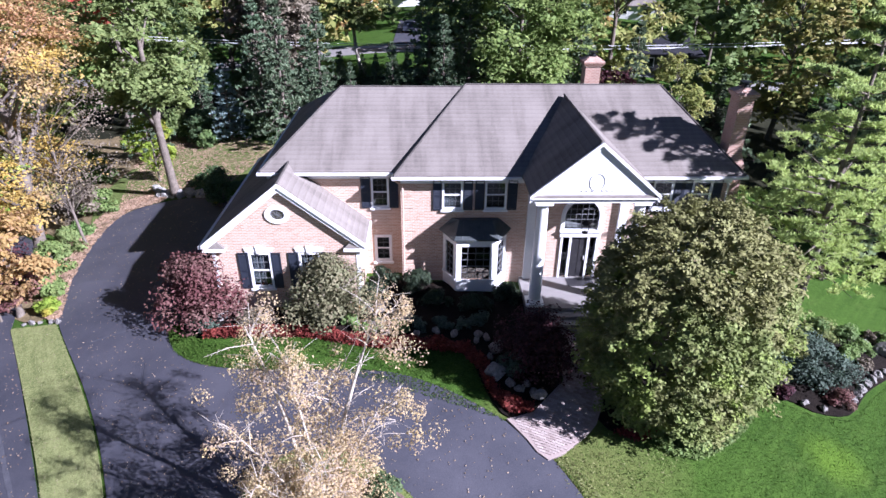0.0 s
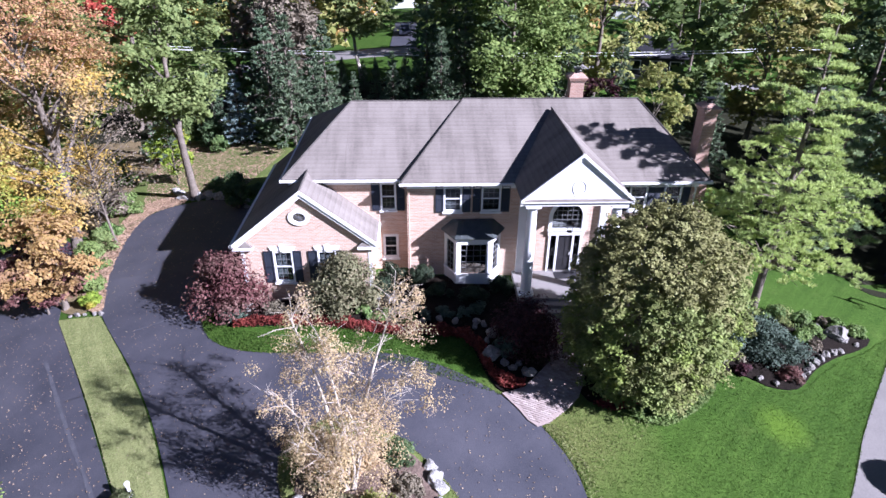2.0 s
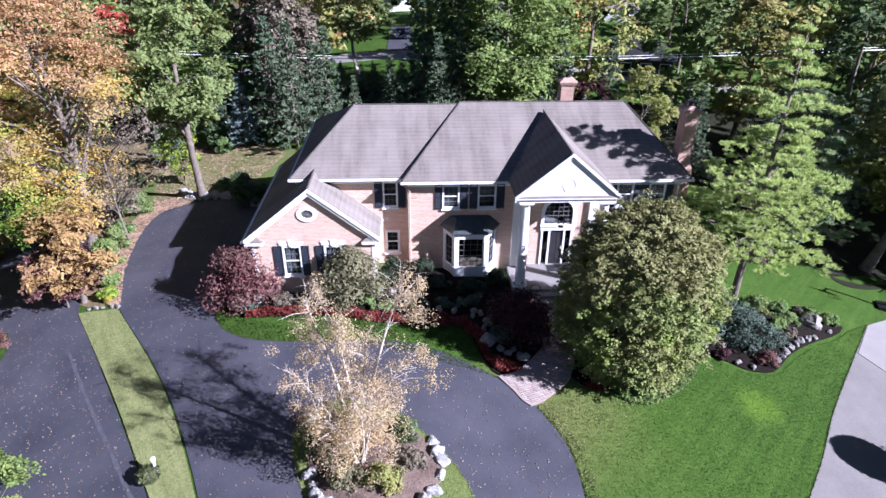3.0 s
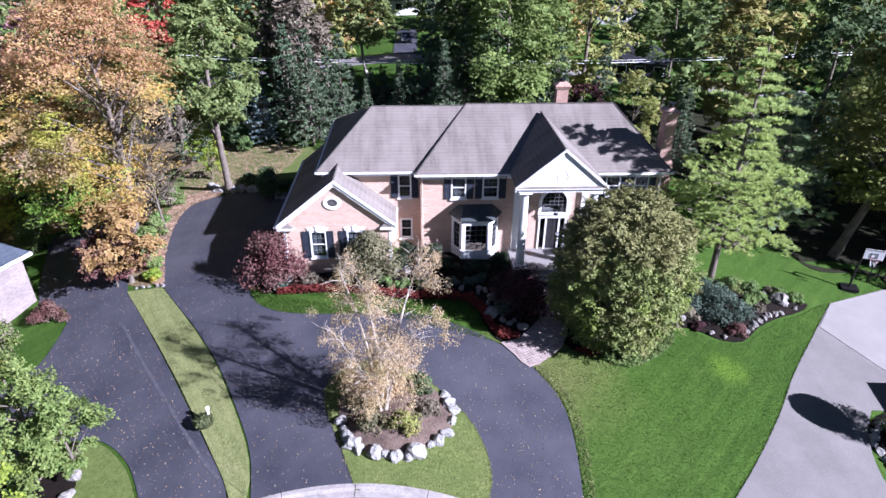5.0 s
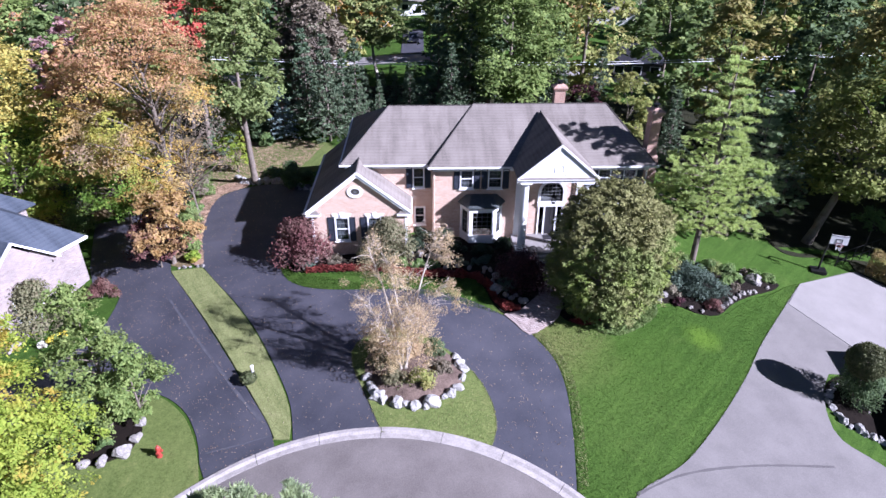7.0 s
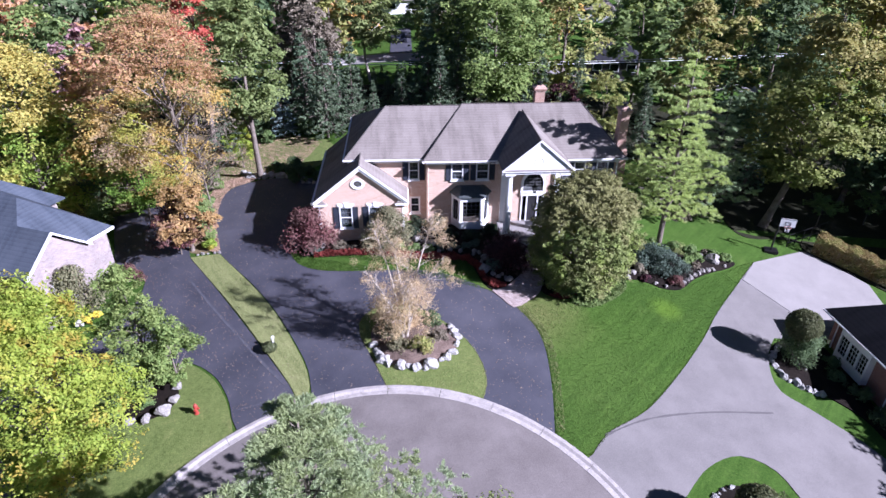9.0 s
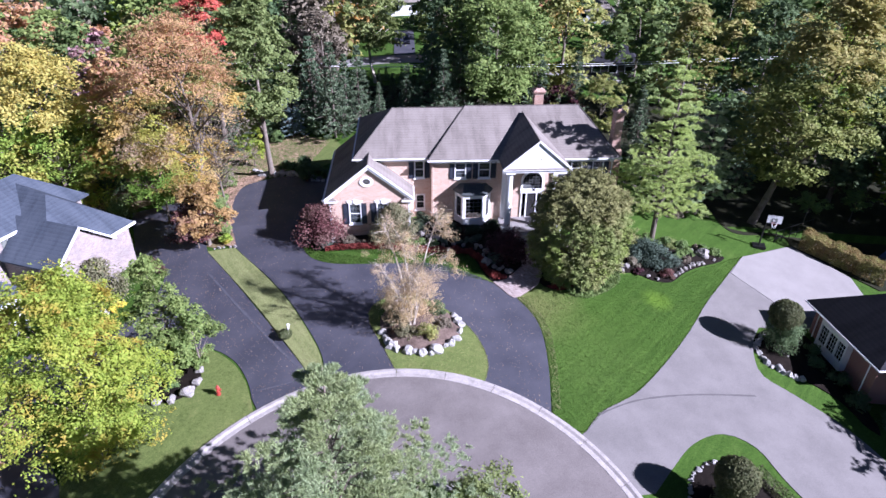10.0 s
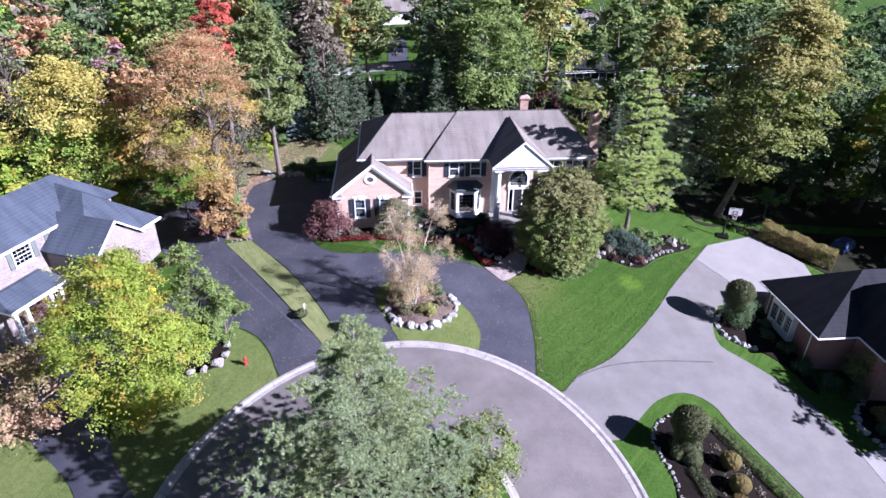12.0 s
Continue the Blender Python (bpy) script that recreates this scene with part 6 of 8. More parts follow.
for key, h, r, label, shape in KINDS:
    first = None
    for x, y in NEAR[key]:
        taken.append((x, y))
        if first is None:
            first = tree("woodland_tree", x, y, h, r, key, label, clear=0.14, lumps=80, per=64, size=0.51, seed=len(key) * 7, shape=shape, limbs=12, group="near woods")
        else:
            s = pick.uniform(0.95, 1.2)
            copy_thing(first, pose(x, y, ground_z(x, y), 0, 0, pick.uniform(0, 360)) @ Matrix.Diagonal((s, s, s * pick.uniform(0.95, 1.1), 1)))


def open_view(x, y):
    """The gaps in the woods through which street, far lawns and houses show."""
    return (-9 < x < 2.5 and 30 < y < 86) or 53 < y < 61 or (-4 < x < 4 and 85 < y < 112) or (0.265 < (x + 3) / (y + 49) < 0.37 and 24 < y < 128) or (y < 34 and -14 < x < 32)


far = 0
while far < 185:
    x, y = pick.uniform(-95, 110), pick.uniform(20, 150)
    if abs(x) < 38 and y < 34 or x < -9 and y < 44 and x > -38 or open_view(x, y) or x < -20 and y < 40 and x > -56 or x > 25 and x < 55 and y < 34:
        continue
    if any((x - a) ** 2 + (y - b) ** 2 < 36 for a, b in taken):
        continue
    taken.append((x, y))
    far += 1
    key, h, r, label, shape = KINDS[pick.choice((0, 0, 0, 1, 1, 2, 2, 3, 4, 4, 5, 6))]
    s = pick.uniform(0.85, 1.3)
    if key not in far_first:
        far_first[key] = tree("woodland_tree", x, y, h, r, key, label, clear=0.1, lumps=46, per=25, size=1.0, seed=len(key) * 13, shape=shape, limbs=6, group="far woods")
    else:
        copy_thing(far_first[key], pose(x, y, ground_z(x, y), 0, 0, pick.uniform(0, 360)) @ Matrix.Diagonal((s, s, s, 1)))
first = None
for x, y, s in ((-9.5, 21.3, 0.95), (-6.8, 22.5, 0.85), (-12.2, 26.0, 0.95), (-4.6, 23.0, 0.5), (2.5, 23.5, 0.85), (1.4, 27.5, 1.1), (4.6, 26, 1.1), (14.0, 28, 1.0), (17.8, 25.0, 0.85), (23, 17.5, 0.75), (27, 14, 0.8), (32, 12, 0.85), (36, 16, 1.0), (-17.5, 26.5, 0.75), (-20, 21, 0.7), (50, 16, 1.3), (57, 22, 1.8), (62, 26, 1.7), (24, 27, 0.62), (29, 33, 0.6), (-6.5, 31, 0.45), (-3.2, 30, 0.45), (-0.5, 33, 0.42), (-5, 37, 0.32), (-2, 39, 0.3), (-7.5, 40, 0.28), (0.5, 41, 0.3), (-4.2, 43.5, 0.22), (-1, 46, 0.2), (-8.6, 27.5, 0.8), (-1.6, 27.0, 0.62), (7.5, 33.5, 1.2)):
    if first is None:
        first = conifer("spruce_tree", x, y, 10.5, 2.8, "spruce", "dark green spruce in the back yard", seed=31, whorls=22, per_whorl=7, tufts=7, size=0.45, droop=0.2, clear=0.04, group="back spruces", needles=7, plume=0.18, aspect=0.32)
    else:
        copy_thing(first, pose(x, y, ground_z(x, y), 0, 0, pick.uniform(0, 360)) @ Matrix.Diagonal((s, s, s * pick.uniform(0.9, 1.1), 1)))
conifer("blue_spruce", -14.4, 23.5, 6.2, 1.7, "bluespruce", "small blue spruce at the edge of the back lawn", seed=47, whorls=16, per_whorl=7, tufts=10, size=0.26, droop=0.15, clear=0.03, needles=9, plume=0.14, aspect=0.3)

WHITE_ROCKS = [r.copy() for r in ROCKS[:4]]
for r in WHITE_ROCKS:
    r.materials[0] = MAT["whitestone"]

# ---- front garden ----
shrub("japanese_maple", -8.65, -1.9, 4.0, 3.2, 3.4, "crimson", "rounded Japanese maple with crimson-pink leaves by the garage", 51, 60, 170, 0.15, category="small tree")
shrub("dogwood", -2.95, -2.75, 3.7, 2.9, 3.3, "tan", "spreading dogwood with grey-green and tan leaves", 52, 56, 170, 0.15, category="small tree")
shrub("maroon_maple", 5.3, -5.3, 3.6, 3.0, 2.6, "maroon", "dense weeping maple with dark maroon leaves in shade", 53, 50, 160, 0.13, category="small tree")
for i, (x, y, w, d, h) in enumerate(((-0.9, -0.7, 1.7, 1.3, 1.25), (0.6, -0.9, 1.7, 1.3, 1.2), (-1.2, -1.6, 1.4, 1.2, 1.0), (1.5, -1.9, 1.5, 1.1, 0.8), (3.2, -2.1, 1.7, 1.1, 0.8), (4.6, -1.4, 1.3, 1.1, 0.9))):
    shrub("yew_shrub", x, y, w, d, h, "yew", "clipped yew below the front windows, coloured dark for shade", 60 + i, 20, 110, 0.12, "yews below the windows")
shrub("teal_shrub", 4.35, -5.9, 1.5, 1.3, 0.95, "juniper", "low blue-green juniper among boulders", 70, 20, 120, 0.11)
shrub("juniper", -8.35, -2.75, 1.5, 1.0, 0.65, "juniper", "low grey-green juniper mound at the bed's end", 71, 16, 110, 0.11)
for i, (x, y) in enumerate(((-2.1, -3.2), (-1.0, -3.4), (-0.2, -3.5))):
    shrub("hosta", x, y, 1.25, 0.95, 0.55, "groundcover", "bright green leafy perennial clump", 73 + i, 12, 70, 0.16, "perennial clumps", "perennial")
for i, (x, y) in enumerate(((0.8, -3.3), (1.8, -3.3), (2.7, -3.4), (3.3, -2.9))):
    shrub("catmint", x, y, 1.25, 1.0, 0.5, "juniper", "grey-green low perennial among rocks", 77 + i, 12, 80, 0.1, "grey perennials", "perennial")
shrub("brown_shrub", -6.2, -2.5, 2.6, 0.9, 0.55, "bare", "low brownish twiggy planting", 81, 18, 90, 0.1)
STRIP = [(-8.3, -2.95), (-6.7, -2.95), (-5.0, -3.15), (-3.3, -3.4), (-2.2, -3.7), (-0.85, -4.05), (1.0, -4.1), (2.7, -4.35), (3.55, -5.5), (3.6, -6.6), (4.2, -7.2), (5.0, -7.4), (4.85, -7.85), (4.0, -7.9), (3.35, -7.0), (3.05, -5.8), (2.5, -4.95), (1.0, -4.7), (-0.9, -4.6), (-2.3, -4.25), (-3.4, -3.9), (-5.0, -3.65), (-6.7, -3.5), (-8.2, -3.4)]
planted("red_bedding", STRIP, "redflower", "ribbon of low red bedding plants along the lawn edge", "bedding plants", 9000, 0.38, 0.13, 84)
planted("red_bedding", [(7.6, -8.6), (8.4, -8.9), (9.6, -8.6), (9.4, -8.1), (8.2, -8.2)], "redflower", "patch of low red bedding plants by the walk", "bedding plants", 900, 0.3, 0.13, 85)
planted("groundcover", smooth_line([(9.2, -9.25), (10.4, -9.5), (12.2, -8.5), (13.5, -7.1), (13.2, -6.3), (11.8, -7.4), (10.2, -8.4), (9.2, -8.7)], closed=True), "groundcover", "light green groundcover fringing the beech", "groundcover", 5000, 0.3, 0.14, 86)
for i, (x, y, s) in enumerate(((-1.55, -2.1, 0.5), (-0.95, -2.35, 0.55), (-0.3, -2.6, 0.5), (0.1, -3.0, 0.7), (1.45, -3.75, 0.4), (0.7, -3.9, 0.35), (2.2, -3.9, 0.35), (3.2, -3.9, 0.42), (3.5, -4.1, 0.38), (3.1, -4.25, 0.3), (3.9, -4.7, 0.7), (3.7, -6.05, 0.75), (4.2, -6.55, 0.42), (4.55, -6.85, 0.4), (4.8, -6.6, 0.34), (5.2, -7.1, 0.55), (-7.8, -2.2, 0.6), (3.55, -5.2, 0.35), (-0.7, -2.0, 0.4), (5.0, -6.95, 0.3))):
    boulder(x, y, s, 300 + i, "boulders of the front bed", lift=0.15)
# ring of boulders round the birch
RING = smooth_line([(-3.75, -12.6), (-3.55, -13.4), (-3.0, -14.2), (-2.1, -14.65), (-1.0, -14.75), (0.1, -14.4), (0.9, -13.7), (1.2, -12.9), (1.1, -12.1), (0.85, -11.5)], 0.1)
rock_row(RING[::5], 0.46, 0.66, 9, "boulder ring of the island", "pale rough limestone boulder in a ring on the island", WHITE_ROCKS)
for i, (x, y, w, h, leaf) in enumerate(((-2.9, -12.0, 1.9, 1.0, "tan"), (-1.0, -13.5, 1.6, 0.9, "olive"), (-2.3, -13.4, 1.5, 0.8, "tan"), (0.0, -12.6, 1.4, 0.6, "bare"), (-0.2, -11.3, 1.3, 0.8, "deep"), (-3.0, -11.0, 1.6, 1.1, "gold"), (-1.5, -11.8, 1.8, 1.2, "gold"))):
    shrub("island_shrub", x, y, w, w * 0.85, h, leaf, {"tan": "tan-leaved low shrub inside the boulder ring", "olive": "olive green low shrub inside the boulder ring", "bare": "brown twiggy low shrub inside the boulder ring", "deep": "dark green low shrub inside the boulder ring", "gold": "gold-leaved low shrub under the birch"}[leaf], 90 + i, 20, 100, 0.12, "island shrubs", lift=0.2)
# bed of junipers and rocks by the beech
shrub("spreading_juniper", 16.7, -4.2, 5.6, 3.5, 1.5, "juniper", "broad spreading juniper with blue-green needles", 101, 60, 170, 0.13, turn=-48)
shrub("barberry", 17.35, -6.25, 1.2, 1.1, 0.75, "crimson", "small round barberry with dark red leaves", 102, 14, 110, 0.1)
for i, (x, y, w, h, leaf, lab) in enumerate(((15.0, -5.2, 1.5, 0.7, "bare", "brown twiggy low shrub in mulch"), (14.4, -4.3, 1.6, 0.8, "maroon", "dark low shrub in mulch"), (20.3, -3.0, 1.2, 0.7, "groundcover", "light green grassy perennial"), (22.6, -2.9, 1.4, 0.8, "groundcover", "light green leafy perennial at the bed's tip"), (18.9, -2.0, 2.0, 0.8, "oak", "pale green perennial clump"), (17.2, -1.6, 1.6, 0.7, "groundcover", "light green perennial under the pine"), (19.6, -3.4, 1.1, 0.6, "groundcover", "light green perennial clump"), (21.6, -2.0, 1.4, 0.4, "bare", "low brown perennial in mulch"))):
    shrub("bed_shrub", x, y, w, w * 0.8, h, leaf, lab, 103 + i, 16, 90, 0.12)
for i, (x, y, s) in enumerate(((13.25, -6.15, 0.45), (13.9, -6.05, 0.42), (14.5, -5.45, 0.5), (14.0, -5.4, 0.45), (18.45, -5.75, 0.42), (18.9, -5.4, 0.4), (19.4, -5.05, 0.42), (19.8, -4.75, 0.4), (20.2, -4.45, 0.45), (20.8, -4.2, 0.4), (21.2, -4.1, 0.35), (18.1, -6.05, 0.38), (15.8, -6.5, 0.35), (16.5, -6.7, 0.35), (8.4, -7.6, 0.4), (9.4, -8.2, 0.42), (10.9, -7.75, 0.4), (12.1, -7.0, 0.42), (12.7, -6.5, 0.4), (21.0, -2.3, 0.35), (22.4, -3.5, 0.3))):
    boulder(x, y, s, 400 + i, "boulders of the beech bed", lift=0.08)
boulder(21.6, -3.0, 1.1, 431, "boulders of the beech bed", "large grey boulder in the mulch bed", 0.1)
shrub("pine_underbrush", 22.0, 3.2, 2.6, 1.8, 0.9, "bare", "low grey-brown shrub on a bare mulch patch", 115, 20, 90, 0.16)

for i, (x, y, w, h, leaf) in enumerate(((19.3, -3.4, 1.3, 0.6, "groundcover"), (20.0, -2.2, 1.5, 0.8, "green"), (18.7, -2.0, 1.6, 0.8, "green"), (21.9, -2.3, 1.2, 0.6, "groundcover"), (14.0, -3.4, 1.8, 0.9, "deep"), (15.2, -6.1, 0.9, 0.45, "maroon"), (13.2, -5.4, 1.3, 0.6, "groundcover"), (19.9, -4.0, 1.0, 0.45, "bare"))):
    shrub("bed_perennial", x, y, w, w * 0.85, h, leaf, {"groundcover": "light green leafy perennial in the rock bed", "green": "mid-green leafy shrub in the rock bed", "deep": "dark evergreen shrub in the rock bed", "maroon": "dark red low perennial in mulch", "bare": "faded brown perennial in mulch"}[leaf], 640 + i, 18, 90, 0.12, "bed perennials", "perennial")

# ---- driveway side planting ----
for i, (x, y, w, h, leaf, lab) in enumerate(((-19.1, 10.9, 2.4, 1.7, "groundcover", "bright green rounded shrub in leaf litter"), (-18.9, 8.0, 1.4, 0.9, "groundcover", "small green shrub beside the drive"), (-16.8, 0.9, 1.5, 1.4, "groundcover", "light green shrub by the grass strip"), (-16.4, -0.2, 1.2, 0.7, "yellowgreen", "yellowing low perennial by the grass strip"), (-17.9, 3.4, 1.8, 2.0, "groundcover", "leafy green shrub beside the drive"), (-18.4, 5.6, 1.8, 1.6, "oak", "pale green shrub beside the drive"), (-21.5, 12.0, 2.6, 1.8, "bare", "brown twiggy shrub under trees"), (-19.3, 1.1, 4.0, 4.3, "maroon", "dark purple-leaved small tree under the maple"), (-24.0, 13.5, 3.2, 3.0, "oak", "green understorey shrub among trees"), (-22.5, 17.5, 3.0, 2.6, "green", "green understorey shrub among trees"), (-27, 6.5, 3.2, 3.0, "green", "green understorey shrub among trees"), (-30.5, 12.5, 3.4, 3.2, "deep", "dark understorey shrub among trees"))):
    shrub("border_shrub", x, y, w, w * 0.9, h, leaf, lab, 120 + i, 24, 110, 0.17)
shrub("conical_yew", -11.2, 9.6, 1.9, 1.9, 2.8, "deep", "dark conical yew at the top of the drive", 135, 40, 110, 0.14)
for i, (x, y, w, h) in enumerate(((-10.4, 11.6, 1.4, 0.8), (-9.3, 10.2, 1.2, 0.7), (-12.8, 12.6, 1.6, 0.9), (-13.8, 14.0, 1.2, 0.7))):
    shrub("low_yew", x, y, w, w, h, "deep", "low dark evergreen mound by the stone wall", 136 + i, 16, 90, 0.14, "mounds by the stone wall")
rock_row([(-16.9, 14.3), (-16.4, 13.3), (-15.4, 12.3), (-14.4, 12.0), (-12.8, 11.6), (-11.0, 10.4), (-10.1, 9.2), (-9.3, 9.4)], 0.5, 0.6, 41, "stone edging at the drive's head", "pale stacked wall stone at the head of the drive", WHITE_ROCKS)
for i in range(9):
    stone = boulder(-15.6 + 0.36 * i, 12.55 - 0.12 * i, 0.42 + 0.1 * (i % 3), 480 + i, "stone edging at the drive's head", "pale stacked wall stone at the head of the drive", 0.2)
    stone.data = WHITE_ROCKS[i % 4]
rock_row([(-17.3, -0.9), (-16.5, -0.95), (-15.6, -1.05)], 0.35, 0.28, 43, "small edging stones", "small pale edging stone by the grass strip")
for i, (x, y, w, h) in enumerate(((-17.0, 24.5, 2.4, 2.6), (-14.5, 26.5, 2.4, 2.4), (-12.2, 24.0, 1.8, 1.6), (-19.5, 25.5, 2.6, 3.2), (-10.0, 25.5, 2.2, 2.0), (-16.0, 22.5, 1.6, 1.3))):
    shrub("hedge_shrub", x, y, w, w, h, "green" if i % 2 else "deep", "evergreen shrub along the back lawn", 145 + i, 24, 90, 0.2, "back hedge")

# leaves that fell on drives and lawns
def fallen(name, outline, count, seed, label, size=0.11, leaf="dead"):
    rng = np.random.default_rng(seed)
    xs, ys = [p[0] for p in outline], [p[1] for p in outline]
    pts = []
    while len(pts) < count:
        x, y = rng.uniform(min(xs), max(xs)), rng.uniform(min(ys), max(ys))
        if inside(outline, x, y):
            pts.append((x, y, ground_z(x, y) + 0.062))
    pts = np.array(pts)
    out = np.zeros((count, 3))
    out[:, 2] = 2.5
    tagged(new(name, leaf_mesh(name, pts, out, size, leaf, rng, 0.7)), label, "fallen leaves", "", "stuff")


fallen("fallen_leaves", drive, 2200, 7, "tan fallen leaves scattered over the dark asphalt", 0.062)
fallen("fallen_leaves", left_drive, 2600, 8, "tan fallen leaves scattered over the neighbour's asphalt", 0.066)
fallen("fallen_leaves", smooth_line([(-15.6, -0.9), (-16.3, 1.5), (-17.1, 4.7), (-17.6, 8.4), (-17.2, 10.6), (-15.5, 11.6), (-15.9, 13.5), (-18.6, 12.0), (-18.9, 8.0), (-18.0, 3.5), (-17.0, 0.0)], closed=True), 6500, 9, "drift of orange-brown leaves along the drive's edge", 0.15, "drift")
fallen("fallen_leaves", [(-18.5, 12), (-12, 12.5), (-10, 20), (-14, 24), (-22, 24)], 6500, 10, "fallen leaves on the back lawn", 0.16, "drift")
fallen("fallen_leaves", [(-7.2, -15.3), (-12.3, -5.6), (-15.5, -1.3), (-17.6, -1.2), (-12.6, -8.5), (-8.3, -15.2)], 500, 12, "fallen leaves on the grass strip", 0.1)

# ---- small outdoor things ----
hydrant = thing("fire_hydrant", -13.25, -16.3, ground_z(-13.25, -16.3) + 0.06, "red fire hydrant on the grass verge", "fire hydrant")
hydrant.scale = (0.8, 0.8, 0.85)
b = bmesh.new()
solid(b, [[(q * math.cos(2 * math.pi * k / 14), q * math.sin(2 * math.pi * k / 14), z) for k in range(14)] for q, z in ((0.17, 0), (0.17, 0.05), (0.12, 0.06), (0.11, 0.55), (0.16, 0.56), (0.16, 0.6))])
part("barrel", b, "red_paint", hydrant)
b = bmesh.new()
solid(b, [[(q * math.cos(2 * math.pi * k / 14), q * math.sin(2 * math.pi * k / 14), z) for k in range(14)] for q, z in ((0.15, 0.603), (0.13, 0.7), (0.06, 0.76), (0.04, 0.83))])
part("bonnet", b, "red_paint", hydrant)
for a in (0, 90, 180):
    b = bmesh.new()
    c, s_ = math.cos(radians(a - 90)), math.sin(radians(a - 90))
    tube(b, [(0.1 * c, 0.1 * s_, 0.42), (0.23 * c, 0.23 * s_, 0.42)], [0.075, 0.08], 10)
    part("outlet", b, "red_paint", hydrant)

post = thing("drive_marker", -9.75, -12.0, ground_z(-9.75, -12.0) + 0.07, "short white marker post beside a low shrub", "marker post")
b = bmesh.new()
tube(b, [(0, 0, 0), (0, 0, 0.62)], [0.06, 0.055], 8)
part("post", b, "trim", post)
b = bmesh.new()
solid(b, [[(q * math.cos(2 * math.pi * k / 10), q * math.sin(2 * math.pi * k / 10), z) for k in range(10)] for q, z in ((0.09, 0.62), (0.1, 0.74), (0.03, 0.8))])
part("cap", b, "trim", post)
clipped("marker_shrub", -9.95, -12.25, 0.85, 0.6, 0.0, "yew_lit", "small rounded dark shrub beside the marker post", 160, 1500, 0.09)

hoop = thing("basketball_hoop", 27.7, -0.7, ground_z(27.7, -0.7), "portable basketball hoop beside the concrete pad", "basketball hoop", turn=-20)
b = bmesh.new()
tube(b, [(0, 0, 0), (0, 0, 1.6), (0.1, -0.1, 2.6), (0.5, -0.5, 3.0)], [0.07, 0.07, 0.06, 0.05], 8)
part("pole", b, "iron", hoop)
b = bmesh.new()
box(b, -0.1, 1.0, -0.62, -0.58, 2.6, 3.3)
part("backboard", b, "trim", hoop, "white backboard")
b = bmesh.new()
for z0, z1, x0, x1 in ((2.72, 2.76, 0.25, 0.65), (3.0, 3.04, 0.25, 0.65), (2.76, 3.0, 0.25, 0.29), (2.76, 3.0, 0.61, 0.65), (2.6, 2.63, -0.1, 1.0), (3.27, 3.3, -0.1, 1.0)):
    box(b, x0, x1, -0.635, -0.622, z0, z1)
part("target_lines", b, "shutter", hoop)
b = bmesh.new()
for k in range(16):
    a0, a1 = 2 * math.pi * k / 16, 2 * math.pi * (k + 1) / 16
    tube(b, [(0.45 + 0.23 * math.cos(a0), -0.87 + 0.23 * math.sin(a0), 2.7), (0.45 + 0.23 * math.cos(a1), -0.87 + 0.23 * math.sin(a1), 2.7)], [0.012, 0.012], 5)
part("rim", b, "red_paint", hoop)
b = bmesh.new()
for k in range(10):
    a0 = 2 * math.pi * k / 10
    tube(b, [(0.45 + 0.22 * math.cos(a0), -0.87 + 0.22 * math.sin(a0), 2.69), (0.45 + 0.12 * math.cos(a0 + 0.5), -0.87 + 0.12 * math.sin(a0 + 0.5), 2.3)], [0.008, 0.008], 4)
part("net", b, "trim", hoop)
b = bmesh.new()
box(b, -0.5, 0.5, -0.4, 0.4, 0, 0.22)
part("base", b, "iron", hoop)

# low black fence behind the pad
fence = thing("metal_fence", 29.6, 0.2, ground_z(29.6, 0.2), "black metal rail fence behind the concrete pad", "fence", turn=24)
for i in range(6):
    b = bmesh.new()
    tube(b, [(i * 1.0, 0, -0.3), (i * 1.0, 0, 1.2)], [0.035, 0.03], 6)
    part("post", b, "iron", fence)
for z in (0.35, 1.1):
    b = bmesh.new()
    box(b, 0, 5.0, -0.02, 0.02, z, z + 0.05)
    part("rail", b, "iron", fence)
# golden clipped hedge
hedge("golden_hedge", (31.9, 0.0), (36.6, -4.6), 1.5, 1.5, "hedge_gold", "long clipped hedge with golden-brown leaves", 170, 0.13)
for x, y, sd in ((34.6, 4.0, 1), (40.2, 5.4, 2)):
    t = tree("standard_tree", x, y, 3.2, 1.5, "groundcover", "small lollipop-shaped tree with a clipped crown", clear=0.45, lumps=22, per=90, size=0.16, seed=180 + sd, girth=0.05, limbs=8, group="lollipop trees")

# power line
for i, (x, z) in enumerate(((-60, 9.0), (62, 8.0))):
    pole = thing("utility_pole", x, 32, ground_z(x, 32), "weathered wooden utility pole", "utility pole", "utility poles")
    b = bmesh.new()
    tube(b, [(0, 0, -1), (0, 0, 10.5)], [0.16, 0.11], 10)
    part("pole", b, "bark", pole)
    b = bmesh.new()
    box(b, -0.06, 0.06, -1.1, 1.1, 9.6, 9.72)
    part("crossarm", b, "bark", pole)
for i, (dy, dz) in enumerate(((0, 0), (0.5, 0.12), (0.9, -0.25))):
    b = bmesh.new()
    tube(b, [(x, 32 + dy, 5.0 + dz + 0.0009 * (x - 2) ** 2 - 0.017 * max(0, x - 2) - 0.0009 * max(0, abs(x) - 30) ** 2) for x in range(-60, 63, 4)], [0.025] * 31, 4)
    tagged(new("power_cable", mesh_of("power_cable", b, "gutter")), "pale overhead cable across the back yards", "cable", "power cables")

